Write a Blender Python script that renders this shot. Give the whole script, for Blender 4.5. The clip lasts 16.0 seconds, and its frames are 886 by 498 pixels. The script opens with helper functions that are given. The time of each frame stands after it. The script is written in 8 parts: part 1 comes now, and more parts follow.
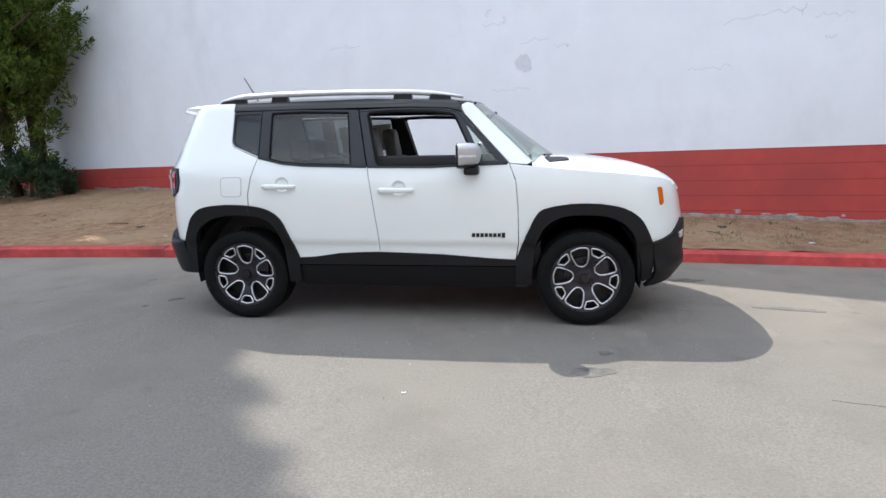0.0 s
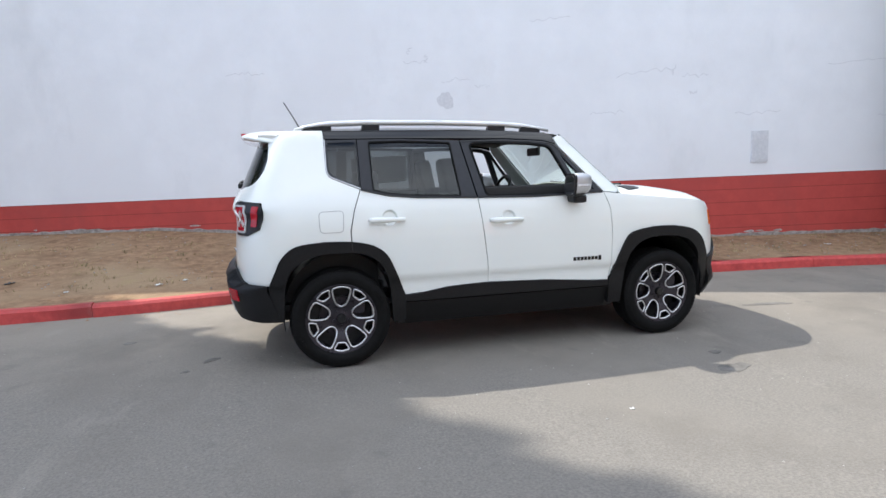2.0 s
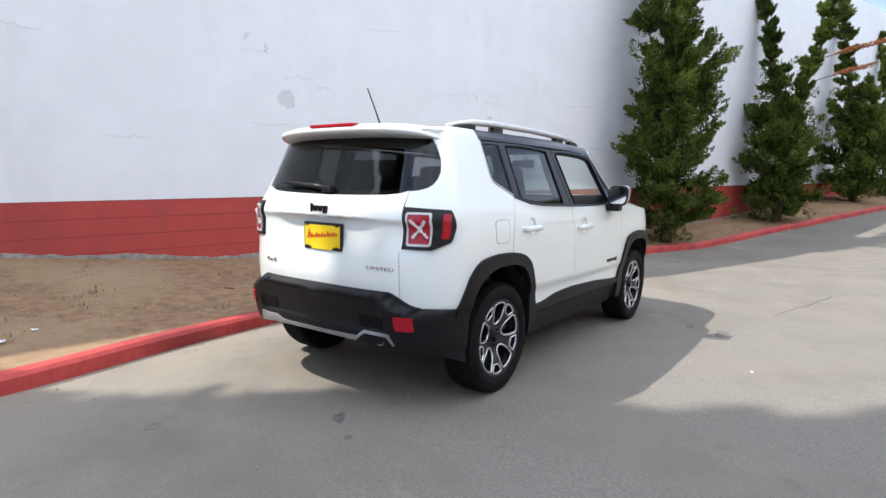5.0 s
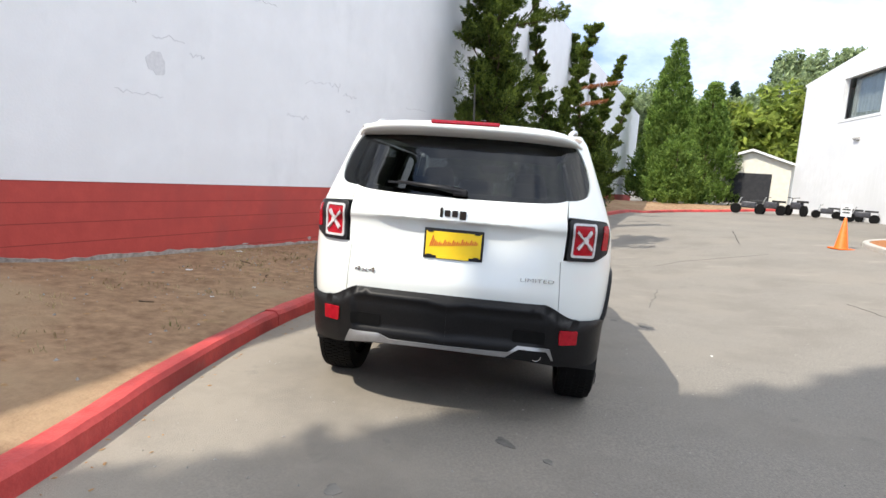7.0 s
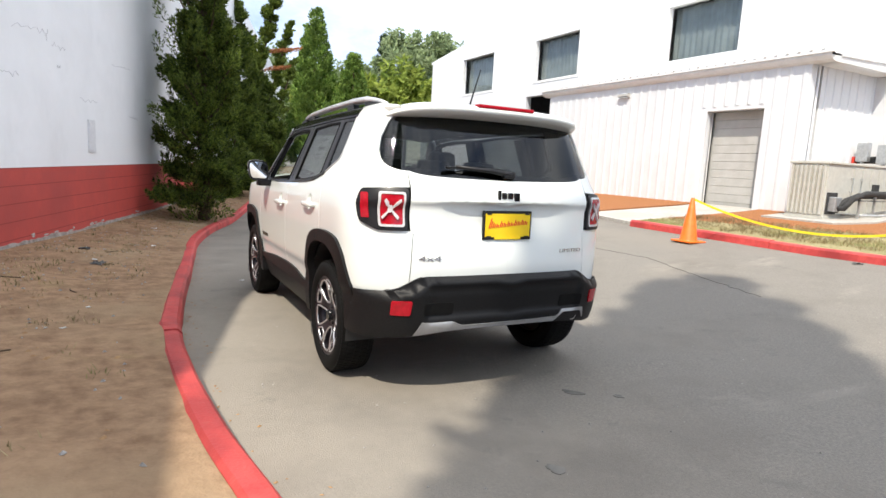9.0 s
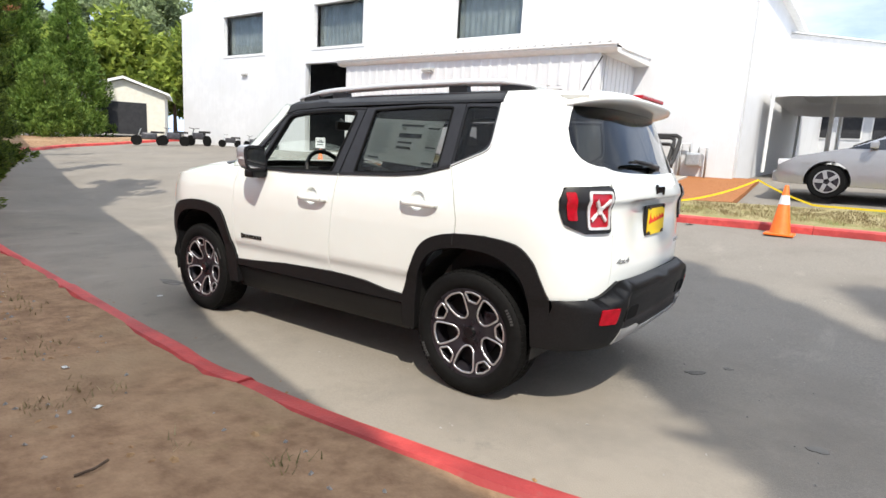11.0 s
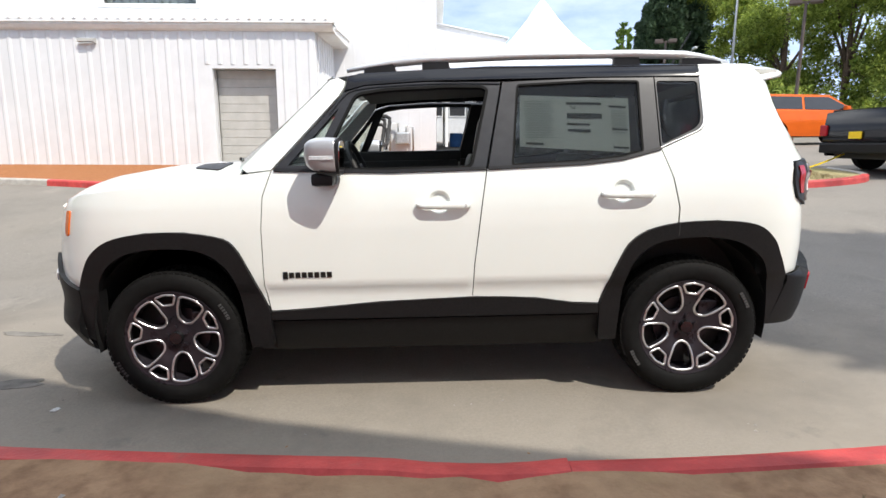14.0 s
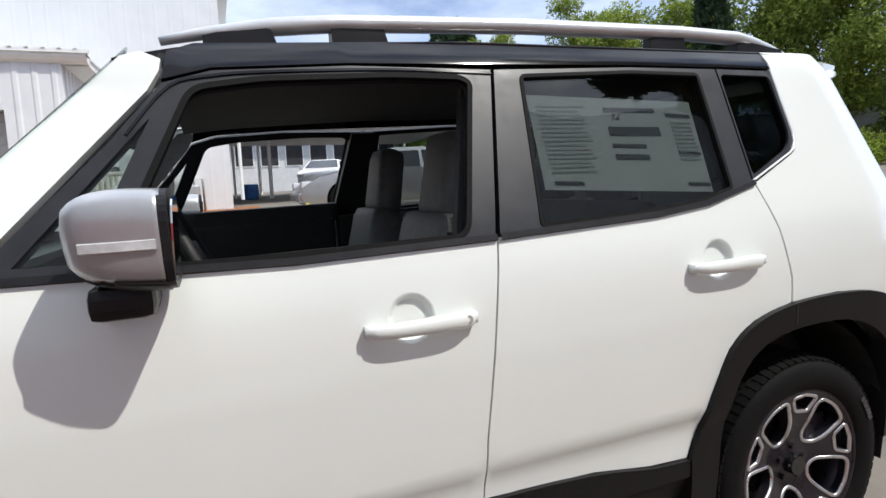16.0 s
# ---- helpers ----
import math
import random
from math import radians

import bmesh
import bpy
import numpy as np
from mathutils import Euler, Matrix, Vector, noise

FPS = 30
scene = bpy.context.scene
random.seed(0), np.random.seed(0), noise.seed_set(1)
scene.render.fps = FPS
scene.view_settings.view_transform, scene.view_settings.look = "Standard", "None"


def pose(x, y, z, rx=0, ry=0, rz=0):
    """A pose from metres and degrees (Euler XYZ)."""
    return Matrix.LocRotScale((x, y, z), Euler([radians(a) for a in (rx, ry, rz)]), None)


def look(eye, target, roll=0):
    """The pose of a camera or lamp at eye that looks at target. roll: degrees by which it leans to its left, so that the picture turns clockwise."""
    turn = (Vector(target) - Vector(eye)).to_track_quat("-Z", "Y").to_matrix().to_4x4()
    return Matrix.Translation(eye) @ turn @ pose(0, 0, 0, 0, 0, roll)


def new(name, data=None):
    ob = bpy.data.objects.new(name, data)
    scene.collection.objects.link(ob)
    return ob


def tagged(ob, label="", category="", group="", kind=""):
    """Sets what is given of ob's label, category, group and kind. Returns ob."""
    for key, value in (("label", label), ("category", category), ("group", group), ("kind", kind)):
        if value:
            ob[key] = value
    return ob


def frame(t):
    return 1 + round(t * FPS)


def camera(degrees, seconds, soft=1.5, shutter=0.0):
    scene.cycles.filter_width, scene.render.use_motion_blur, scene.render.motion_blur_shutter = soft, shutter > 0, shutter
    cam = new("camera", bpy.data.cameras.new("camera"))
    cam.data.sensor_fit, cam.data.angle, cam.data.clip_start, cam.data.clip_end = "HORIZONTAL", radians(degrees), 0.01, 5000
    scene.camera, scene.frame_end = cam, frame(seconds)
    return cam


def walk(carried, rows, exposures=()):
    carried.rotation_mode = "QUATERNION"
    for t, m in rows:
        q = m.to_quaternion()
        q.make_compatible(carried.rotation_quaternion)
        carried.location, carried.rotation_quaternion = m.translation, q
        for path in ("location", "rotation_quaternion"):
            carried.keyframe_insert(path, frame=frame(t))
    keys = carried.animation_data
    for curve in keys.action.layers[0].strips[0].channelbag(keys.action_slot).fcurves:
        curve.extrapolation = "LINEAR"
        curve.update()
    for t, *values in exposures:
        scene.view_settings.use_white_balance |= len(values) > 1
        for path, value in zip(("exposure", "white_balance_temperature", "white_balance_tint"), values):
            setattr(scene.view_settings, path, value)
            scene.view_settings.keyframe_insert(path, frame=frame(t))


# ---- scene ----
cam = camera(75.1, 16.0)
PATH = [
    (0, (0.859, -4.963, 1.329), (0.582, -3.017, 0.961), -2.5),
    (0.5, (0.255, -4.977, 1.344), (0.129, -3.013, 0.99), -1.3),
    (1, (-0.376, -5.033, 1.384), (-0.287, -3.067, 1.033), -2.1),
    (1.5, (-1.009, -4.92, 1.394), (-0.775, -2.962, 1.062), -1.9),
    (2, (-1.619, -4.805, 1.396), (-1.091, -2.897, 1.113), -2.4),
    (2.5, (-2.166, -4.564, 1.404), (-1.452, -2.718, 1.116), -3.1),
    (3, (-2.698, -4.319, 1.4), (-1.761, -2.568, 1.163), -2.4),
    (3.5, (-3.169, -3.991, 1.42), (-2.028, -2.371, 1.149), -2.7),
    (4, (-3.614, -3.592, 1.444), (-2.315, -2.089, 1.215), -1.3),
    (4.5, (-4.025, -3.168, 1.442), (-2.544, -1.855, 1.157), -1.0),
    (5, (-4.342, -2.651, 1.421), (-2.74, -1.484, 1.153), 0.3),
    (5.2, (-4.498, -2.452, 1.404), (-2.811, -1.406, 1.16), -0.9),
    (7.3, (-5.146, -0.049, 1.387), (-3.167, 0.051, 1.118), 3.3),
    (7.5, (-5.192, 0.183, 1.36), (-3.213, 0.135, 1.073), 1.7),
    (8, (-5.118, 0.761, 1.334), (-3.162, 0.462, 1.045), 1.2),
    (8.5, (-4.918, 1.317, 1.326), (-3.016, 0.761, 1.056), 4.5),
    (9, (-4.723, 1.875, 1.347), (-2.972, 0.952, 1.061), 3.1),
    (9.5, (-4.322, 2.363, 1.314), (-2.666, 1.285, 1.005), 3.0),
    (10, (-3.912, 2.769, 1.33), (-2.408, 1.47, 1.109), 3.1),
    (10.2, (-3.736, 2.935, 1.363), (-2.315, 1.557, 1.074), 3.0),
    (12.3, (-1.493, 3.809, 1.338), (-0.841, 1.944, 1.028), 2.2),
    (12.5, (-1.293, 3.867, 1.333), (-0.759, 1.971, 0.988), 2.2),
    (13, (-0.823, 3.862, 1.306), (-0.393, 1.943, 0.939), 0.6),
    (13.5, (-0.39, 3.776, 1.305), (-0.205, 1.815, 0.958), 0.3),
    (14, (-0.015, 3.627, 1.283), (-0.037, 1.66, 0.924), 0.2),
    (14.5, (0.199, 3.273, 1.28), (0.03, 1.294, 1.041), -0.8),
    (15, (0.362, 2.908, 1.242), (-0.057, 0.957, 1.106), -3.6),
    (15.5, (0.358, 2.463, 1.272), (-0.141, 0.538, 1.065), -2.2),
    (16, (0.344, 2.064, 1.289), (-0.369, 0.207, 1.077), -2.5),
]
walk(cam, [(t, look(eye, target, roll)) for t, eye, target, roll in PATH],
     [(0, 1.38, 6450), (3, 1.39, 6450), (5, 1.46, 6650), (8.5, 1.46, 7050), (10, 1.36, 6950), (12.4, 1.44, 6850), (13, 1.38, 6850), (14.5, 1.22, 6700), (16, 0.90, 6500)])

# ---- light ----
SUN_DIR = Vector((0.50, -0.56, -1.0)).normalized()   # the way the light travels
world = bpy.data.worlds.new("world")
scene.world = world
world.use_nodes = True
wn, wl = world.node_tree.nodes, world.node_tree.links
bg = wn["Background"]
sky = wn.new("ShaderNodeTexSky")
sky.sky_type, sky.sun_disc = "NISHITA", False
sky.sun_elevation = math.asin(-SUN_DIR.z)
sky.sun_rotation = math.atan2(-SUN_DIR.x, -SUN_DIR.y)
sky.air_density, sky.dust_density, sky.ozone_density = 0.75, 0.1, 1.3
# thin high cloud over the blue; the white haze at the very horizon is left out
tc = wn.new("ShaderNodeTexCoord")
lift = wn.new("ShaderNodeVectorMath")
lift.operation = "ADD"
lift.inputs[1].default_value = (0, 0, 0.24)
wl.new(tc.outputs["Generated"], lift.inputs[0])
wl.new(lift.outputs[0], sky.inputs["Vector"])
mp = wn.new("ShaderNodeMapping")
mp.inputs["Scale"].default_value = (1.0, 1.6, 3.2)
cn = wn.new("ShaderNodeTexNoise")
cn.inputs["Scale"].default_value, cn.inputs["Detail"].default_value, cn.inputs["Roughness"].default_value = 2.1, 8, 0.6
cr = wn.new("ShaderNodeValToRGB")
cr.color_ramp.elements[0].position, cr.color_ramp.elements[1].position = 0.32, 0.70
mx = wn.new("ShaderNodeMix")
mx.data_type = "RGBA"
mx.inputs[7].default_value = (7.9, 8.3, 8.8, 1)
wl.new(tc.outputs["Generated"], mp.inputs[0])
wl.new(mp.outputs[0], cn.inputs["Vector"])
wl.new(cn.outputs["Fac"], cr.inputs[0])
# the cloud is thin near the horizon and closes in overhead
sx_ = wn.new("ShaderNodeSeparateXYZ")
up_ = wn.new("ShaderNodeMapRange")
up_.interpolation_type = "SMOOTHSTEP"
up_.inputs[1].default_value, up_.inputs[2].default_value, up_.inputs[3].default_value, up_.inputs[4].default_value = 0.22, 0.70, 0.36, 1.0
cm = wn.new("ShaderNodeMath")
cm.operation = "MULTIPLY"
wl.new(tc.outputs["Generated"], sx_.inputs[0])
wl.new(sx_.outputs[2], up_.inputs[0])
wl.new(cr.outputs[0], cm.inputs[0])
wl.new(up_.outputs[0], cm.inputs[1])
wl.new(cm.outputs[0], mx.inputs[0])
wl.new(sky.outputs[0], mx.inputs[6])
wl.new(mx.outputs[2], bg.inputs[0])
bg.inputs[1].default_value = 0.145
sun = new("sun", bpy.data.lights.new("sun", "SUN"))
sun.data.energy, sun.data.angle, sun.data.color = 2.0, radians(0.55), (1.0, 0.965, 0.90)
sun.matrix_world = look((0, 0, 30), Vector((0, 0, 30)) + SUN_DIR)


# ---- materials ----
def mat(name, c1, c2=None, scale=8.0, rough=0.7, metal=0.0, bump=0.0, bscale=None, spec=0.5, c3=None, s3=0.6, coat=0.0, piece=0.0, lo=0.35, hi=0.65, rvar=0.12):
    """A procedural surface: two tones by fine noise, a third by broad noise, bump and uneven gloss."""
    m = bpy.data.materials.new(name)
    m.use_nodes = True
    n, l = m.node_tree.nodes, m.node_tree.links
    b = n["Principled BSDF"]
    b.inputs["Roughness"].default_value, b.inputs["Metallic"].default_value = rough, metal
    b.inputs["Specular IOR Level"].default_value = spec
    b.inputs["Coat Weight"].default_value = coat
    b.inputs["Coat Roughness"].default_value = 0.03
    t = n.new("ShaderNodeTexCoord")
    nz = n.new("ShaderNodeTexNoise")
    nz.inputs["Scale"].default_value, nz.inputs["Detail"].default_value, nz.inputs["Roughness"].default_value = scale, 6, 0.62
    l.new(t.outputs["Object"], nz.inputs["Vector"])
    ramp = n.new("ShaderNodeValToRGB")
    e = ramp.color_ramp.elements
    e[0].position, e[1].position = lo, hi
    e[0].color, e[1].color = (*c1, 1), (*(c2 or [v * 1.12 for v in c1]), 1)
    l.new(nz.outputs["Fac"], ramp.inputs[0])
    out = ramp.outputs[0]
    if c3:
        nb = n.new("ShaderNodeTexNoise")
        nb.inputs["Scale"].default_value, nb.inputs["Detail"].default_value = s3, 5
        l.new(t.outputs["Object"], nb.inputs["Vector"])
        rb = n.new("ShaderNodeValToRGB")
        rb.color_ramp.elements[0].position, rb.color_ramp.elements[1].position = 0.48, 0.66
        l.new(nb.outputs["Fac"], rb.inputs[0])
        mm = n.new("ShaderNodeMix")
        mm.data_type = "RGBA"
        mm.inputs[7].default_value = (*c3, 1)
        l.new(rb.outputs[0], mm.inputs[0])
        l.new(out, mm.inputs[6])
        out = mm.outputs[2]
    if piece:
        oi = n.new("ShaderNodeObjectInfo")
        mr = n.new("ShaderNodeMapRange")
        mr.inputs[3].default_value, mr.inputs[4].default_value = 1 - piece, 1 + piece
        l.new(oi.outputs["Random"], mr.inputs[0])
        hs = n.new("ShaderNodeHueSaturation")
        l.new(mr.outputs[0], hs.inputs["Value"])
        l.new(out, hs.inputs["Color"])
        out = hs.outputs[0]
    l.new(out, b.inputs["Base Color"])
    rr = n.new("ShaderNodeMapRange")
    rr.inputs[3].default_value, rr.inputs[4].default_value = max(0.02, rough - rvar), min(1, rough + rvar)
    l.new(nz.outputs["Fac"], rr.inputs[0])
    l.new(rr.outputs[0], b.inputs["Roughness"])
    if bump:
        nf = n.new("ShaderNodeTexNoise")
        nf.inputs["Scale"].default_value, nf.inputs["Detail"].default_value = bscale or scale * 4, 5
        l.new(t.outputs["Object"], nf.inputs["Vector"])
        bp = n.new("ShaderNodeBump")
        bp.inputs["Strength"].default_value, bp.inputs["Distance"].default_value = bump, 0.01
        l.new(nf.outputs["Fac"], bp.inputs["Height"])
        l.new(bp.outputs[0], b.inputs["Normal"])
    return m


M_ASPHALT = mat("asphalt", (0.158, 0.145, 0.127), (0.242, 0.221, 0.191), 75, 0.9, bump=0.4, bscale=170, c3=(0.215, 0.194, 0.165), s3=0.45, spec=0.3, lo=0.34, hi=0.66)
M_DIRT = mat("dry_dirt", (0.200, 0.122, 0.073), (0.332, 0.217, 0.133), 8, 0.95, bump=0.9, bscale=45, c3=(0.315, 0.222, 0.138), s3=0.7, spec=0.1)
M_KERB = mat("red_kerb_paint", (0.43, 0.042, 0.040), (0.56, 0.070, 0.062), 14, 0.6, bump=0.35, bscale=60, c3=(0.30, 0.03, 0.03), s3=2.2, piece=0.12)
M_CONCRETE = mat("grey_concrete", (0.36, 0.34, 0.31), (0.48, 0.46, 0.42), 12, 0.85, bump=0.3, bscale=80, c3=(0.40, 0.36, 0.31), s3=1.1, spec=0.2)
M_WALLW = mat("white_wall_paint", (0.79, 0.805, 0.825), (0.84, 0.855, 0.875), 1.6, 0.75, bump=0.12, bscale=40, c3=(0.80, 0.81, 0.825), s3=0.5)
M_WALLR = mat("red_wall_paint", (0.43, 0.052, 0.043), (0.50, 0.068, 0.054), 5, 0.7, bump=0.15, bscale=40, c3=(0.38, 0.052, 0.045), s3=0.9)
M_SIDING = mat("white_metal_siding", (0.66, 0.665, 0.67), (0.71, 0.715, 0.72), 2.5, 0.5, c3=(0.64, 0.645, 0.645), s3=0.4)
M_TRIM = mat("white_trim_paint", (0.72, 0.72, 0.70), (0.8, 0.8, 0.78), 6, 0.5)
M_GREYDOOR = mat("grey_door_paint", (0.42, 0.41, 0.38), (0.48, 0.47, 0.44), 4, 0.55)
# near-black: the shade of unlit rooms is put into this colour
M_INSHADE = mat("painted_interior_shade", (0.012, 0.013, 0.016), (0.03, 0.03, 0.034), 3, 0.8)
M_CURTAIN = mat("grey_curtain", (0.17, 0.172, 0.185), (0.25, 0.253, 0.27), 2, 0.6)
M_MULCH = mat("orange_bark_mulch", (0.22, 0.085, 0.035), (0.40, 0.18, 0.08), 30, 0.95, bump=1.0, bscale=60, spec=0.1)
M_GRASS = mat("dry_grass", (0.22, 0.19, 0.09), (0.38, 0.33, 0.19), 22, 0.95, bump=1.0, bscale=70, c3=(0.16, 0.17, 0.06), s3=0.9, spec=0.1)
M_BARK = mat("tree_bark", (0.07, 0.045, 0.03), (0.14, 0.1, 0.07), 16, 0.9, bump=0.8, spec=0.2)



def blotch(m, colour, scale, lo, hi, amount, stretch=(1, 1, 1)):
    """Broad uneven stains over a surface's own colour."""
    n, l = m.node_tree.nodes, m.node_tree.links
    b = n["Principled BSDF"]
    src = b.inputs["Base Color"].links[0].from_socket
    t, mp_, nz, rp, mm = n.new("ShaderNodeTexCoord"), n.new("ShaderNodeMapping"), n.new("ShaderNodeTexNoise"), n.new("ShaderNodeMapRange"), n.new("ShaderNodeMix")
    mp_.inputs["Scale"].default_value = stretch
    nz.inputs["Scale"].default_value, nz.inputs["Detail"].default_value, nz.inputs["Roughness"].default_value = scale, 7, 0.65
    rp.inputs[1].default_value, rp.inputs[2].default_value, rp.inputs[3].default_value, rp.inputs[4].default_value = lo, hi, 0.0, amount
    mm.data_type = "RGBA"
    mm.inputs[7].default_value = (*colour, 1)
    l.new(t.outputs["Object"], mp_.inputs[0])
    l.new(mp_.outputs[0], nz.inputs["Vector"])
    l.new(nz.outputs["Fac"], rp.inputs[0])
    l.new(rp.outputs[0], mm.inputs[0])
    l.new(src, mm.inputs[6])
    l.new(mm.outputs[2], b.inputs["Base Color"])


def dust(m, colour, y0, y1, amount):
    """Sandy dust washed off the bank, thickest along the kerb, with a ragged edge."""
    n, l = m.node_tree.nodes, m.node_tree.links
    b = n["Principled BSDF"]
    src = b.inputs["Base Color"].links[0].from_socket
    tc_, sp, nz, ad, mr, mx_ = n.new("ShaderNodeTexCoord"), n.new("ShaderNodeSeparateXYZ"), n.new("ShaderNodeTexNoise"), n.new("ShaderNodeMath"), n.new("ShaderNodeMapRange"), n.new("ShaderNodeMix")
    nz.inputs["Scale"].default_value, nz.inputs["Detail"].default_value = 0.9, 6
    ad.operation = "MULTIPLY_ADD"
    ad.inputs[1].default_value = 2.2
    mr.inputs[1].default_value, mr.inputs[2].default_value, mr.inputs[3].default_value, mr.inputs[4].default_value = y0 + 1.1, y1 + 1.1, 0.0, amount
    mx_.data_type = "RGBA"
    mx_.inputs[7].default_value = (*colour, 1)
    l.new(tc_.outputs["Object"], sp.inputs[0])
    l.new(tc_.outputs["Object"], nz.inputs["Vector"])
    l.new(nz.outputs["Fac"], ad.inputs[0])
    l.new(sp.outputs[1], ad.inputs[2])
    l.new(ad.outputs[0], mr.inputs[0])
    l.new(mr.outputs[0], mx_.inputs[0])
    l.new(src, mx_.inputs[6])
    l.new(mx_.outputs[2], b.inputs["Base Color"])


dust(M_ASPHALT, (0.300, 0.262, 0.212), -1.2, 1.5, 0.62)
blotch(M_ASPHALT, (0.15, 0.134, 0.114), 0.8, 0.48, 0.72, 0.75)
blotch(M_ASPHALT, (0.12, 0.112, 0.10), 2.6, 0.62, 0.74, 0.6)
blotch(M_ASPHALT, (0.34, 0.312, 0.265), 1.7, 0.60, 0.76, 0.5, (1, 0.35, 1))
blotch(M_DIRT, (0.15, 0.09, 0.055), 2.2, 0.55, 0.72, 0.6)
blotch(M_DIRT, (0.33, 0.27, 0.13), 1.3, 0.60, 0.74, 0.45)
blotch(M_WALLW, (0.62, 0.63, 0.64), 0.9, 0.56, 0.76, 0.4, (1, 1, 0.5))
blotch(M_WALLW, (0.80, 0.81, 0.825), 3.5, 0.58, 0.7, 0.5)
blotch(M_WALLR, (0.30, 0.06, 0.052), 1.6, 0.55, 0.75, 0.5, (1, 1, 0.4))
blotch(M_KERB, (0.26, 0.10, 0.085), 5.0, 0.60, 0.72, 0.5)


# ---- small builders ----
def part(name, bm, material, parent=None, label="", smooth=False):
    me = bpy.data.meshes.new(name)
    if isinstance(bm, tuple):
        me.from_pydata(*bm[:3])
    else:
        bm.to_mesh(me)
        bm.free()
    if material:
        me.materials.append(material)
    if smooth:
        me.shade_smooth()
        if isinstance(bm, tuple) and len(bm) > 3:
            me.normals_split_custom_set_from_vertices(bm[3])
    ob = new(name, me)
    if parent:
        ob.parent = parent
    if label:
        tagged(ob, label)
    return ob


def thing(name, label, category, m=None, group="", kind=""):
    ob = new(name)
    if m is not None:
        ob.matrix_world = m
    return tagged(ob, label, category, group, kind)


def struct(ob, label):
    return tagged(ob, label, kind="structure")


def box(bm, x0, x1, y0, y1, z0, z1, m=None):
    vs = [bm.verts.new((x, y, z)) for x in (x0, x1) for y in (y0, y1) for z in (z0, z1)]
    for f in ((0, 1, 3, 2), (4, 6, 7, 5), (0, 4, 5, 1), (2, 3, 7, 6), (0, 2, 6, 4), (1, 5, 7, 3)):
        bm.faces.new([vs[i] for i in f])
    if m is not None:
        bmesh.ops.transform(bm, matrix=m, verts=vs)
    return vs


def bevelled(bm, w, seg=2):
    bmesh.ops.bevel(bm, geom=list(bm.edges), offset=w, segments=seg, affect="EDGES", profile=0.6)
    return bm


def boxes(*bs, bev=0.0):
    bm = bmesh.new()
    for b in bs:
        box(bm, *b)
    return bevelled(bm, bev) if bev else bm


def cyl(bm, p0, p1, r0, r1=None, seg=16, caps=True):
    p0, p1 = Vector(p0), Vector(p1)
    d = p1 - p0
    res = bmesh.ops.create_cone(bm, cap_ends=caps, segments=seg, radius1=r0, radius2=r0 if r1 is None else r1, depth=d.length)
    bmesh.ops.transform(bm, matrix=Matrix.Translation((p0 + p1) / 2) @ d.to_track_quat("Z", "Y").to_matrix().to_4x4(), verts=res["verts"])
    return bm


def tube(pts, r, seg=10):
    """A round bar along points, closed at its ends."""
    bm = bmesh.new()
    pts = [Vector(p) for p in pts]
    rings = []
    for i, p in enumerate(pts):
        d = (pts[min(i + 1, len(pts) - 1)] - pts[max(i - 1, 0)]).normalized()
        a = d.cross(Vector((0, 0, 1)))
        a = a.normalized() if a.length > 1e-3 else Vector((1, 0, 0))
        b = d.cross(a)
        rr = r[i] if isinstance(r, (list, tuple)) else r
        rings.append([bm.verts.new(p + rr * (math.cos(k * math.tau / seg) * a + math.sin(k * math.tau / seg) * b)) for k in range(seg)])
    for r0, r1 in zip(rings, rings[1:]):
        for k in range(seg):
            bm.faces.new((r0[k], r0[(k + 1) % seg], r1[(k + 1) % seg], r1[k]))
    bm.faces.new(rings[0][::-1])
    bm.faces.new(rings[-1])
    bmesh.ops.recalc_face_normals(bm, faces=bm.faces)
    return bm


def interp(x, xs, ys):
    return float(np.interp(x, xs, ys))


# ---- ground ----
SLOPE = 0.0235


def ground_z(x, y):
    bx = interp(x, [-40, -9, 0, 9, 14, 24, 60], [0.9, 0.21, 0, -0.21, 0.0, 0.75, 1.0])
    w = interp(-y, [2, 6], [1, 0]) if x > 0 else 1.0
    r = interp(-y, [2.5, 6, 10, 13.3, 20, 28, 60], [0, 0.33, 0.6, 0.92, 1.12, 1.35, 1.6])
    return w * bx + r


def wall_y(x):
    return 3.818 - 0.2774 * (x - 0.906)


def axis(*runs):
    vals = []
    for a, b, s in runs:
        vals += list(np.arange(a, b, s))
    return vals + [runs[-1][1]]


gx = axis((-400, -60, 40), (-60, -20, 5), (-20, 32, 0.8), (32, 80, 6), (80, 400, 40))
gy = axis((-400, -60, 40), (-60, -20, 5), (-20, 8, 0.8), (8, 60, 6), (60, 400, 40))
gv = [(x, y, ground_z(x, y)) for y in gy for x in gx]
nx = len(gx)
gf = [(j * nx + i, j * nx + i + 1, (j + 1) * nx + i + 1, (j + 1) * nx + i) for j in range(len(gy) - 1) for i in range(nx - 1)]
struct(part("ground", (gv, [], gf), M_ASPHALT, smooth=True), "worn light grey asphalt driveway with dark stains and loose grit")

# the kerb's foot along the lane
KX = [-40, -14, -8, -5.67, -4.87, -3.6, -2.95, -2.2, -1.35, -0.5, 0.4, 1.3, 2.3, 3.7, 5.2, 7.2, 10, 13, 16, 20, 24, 26.5, 27.5, 28]
KY = [-12, -1.4, 0.75, 1.27, 1.34, 1.385, 1.43, 1.54, 1.615, 1.64, 1.59, 1.505, 1.39, 1.245, 1.07, 0.63, -0.25, -1.15, -2.3, -3.9, -5.6, -7.5, -10, -16]


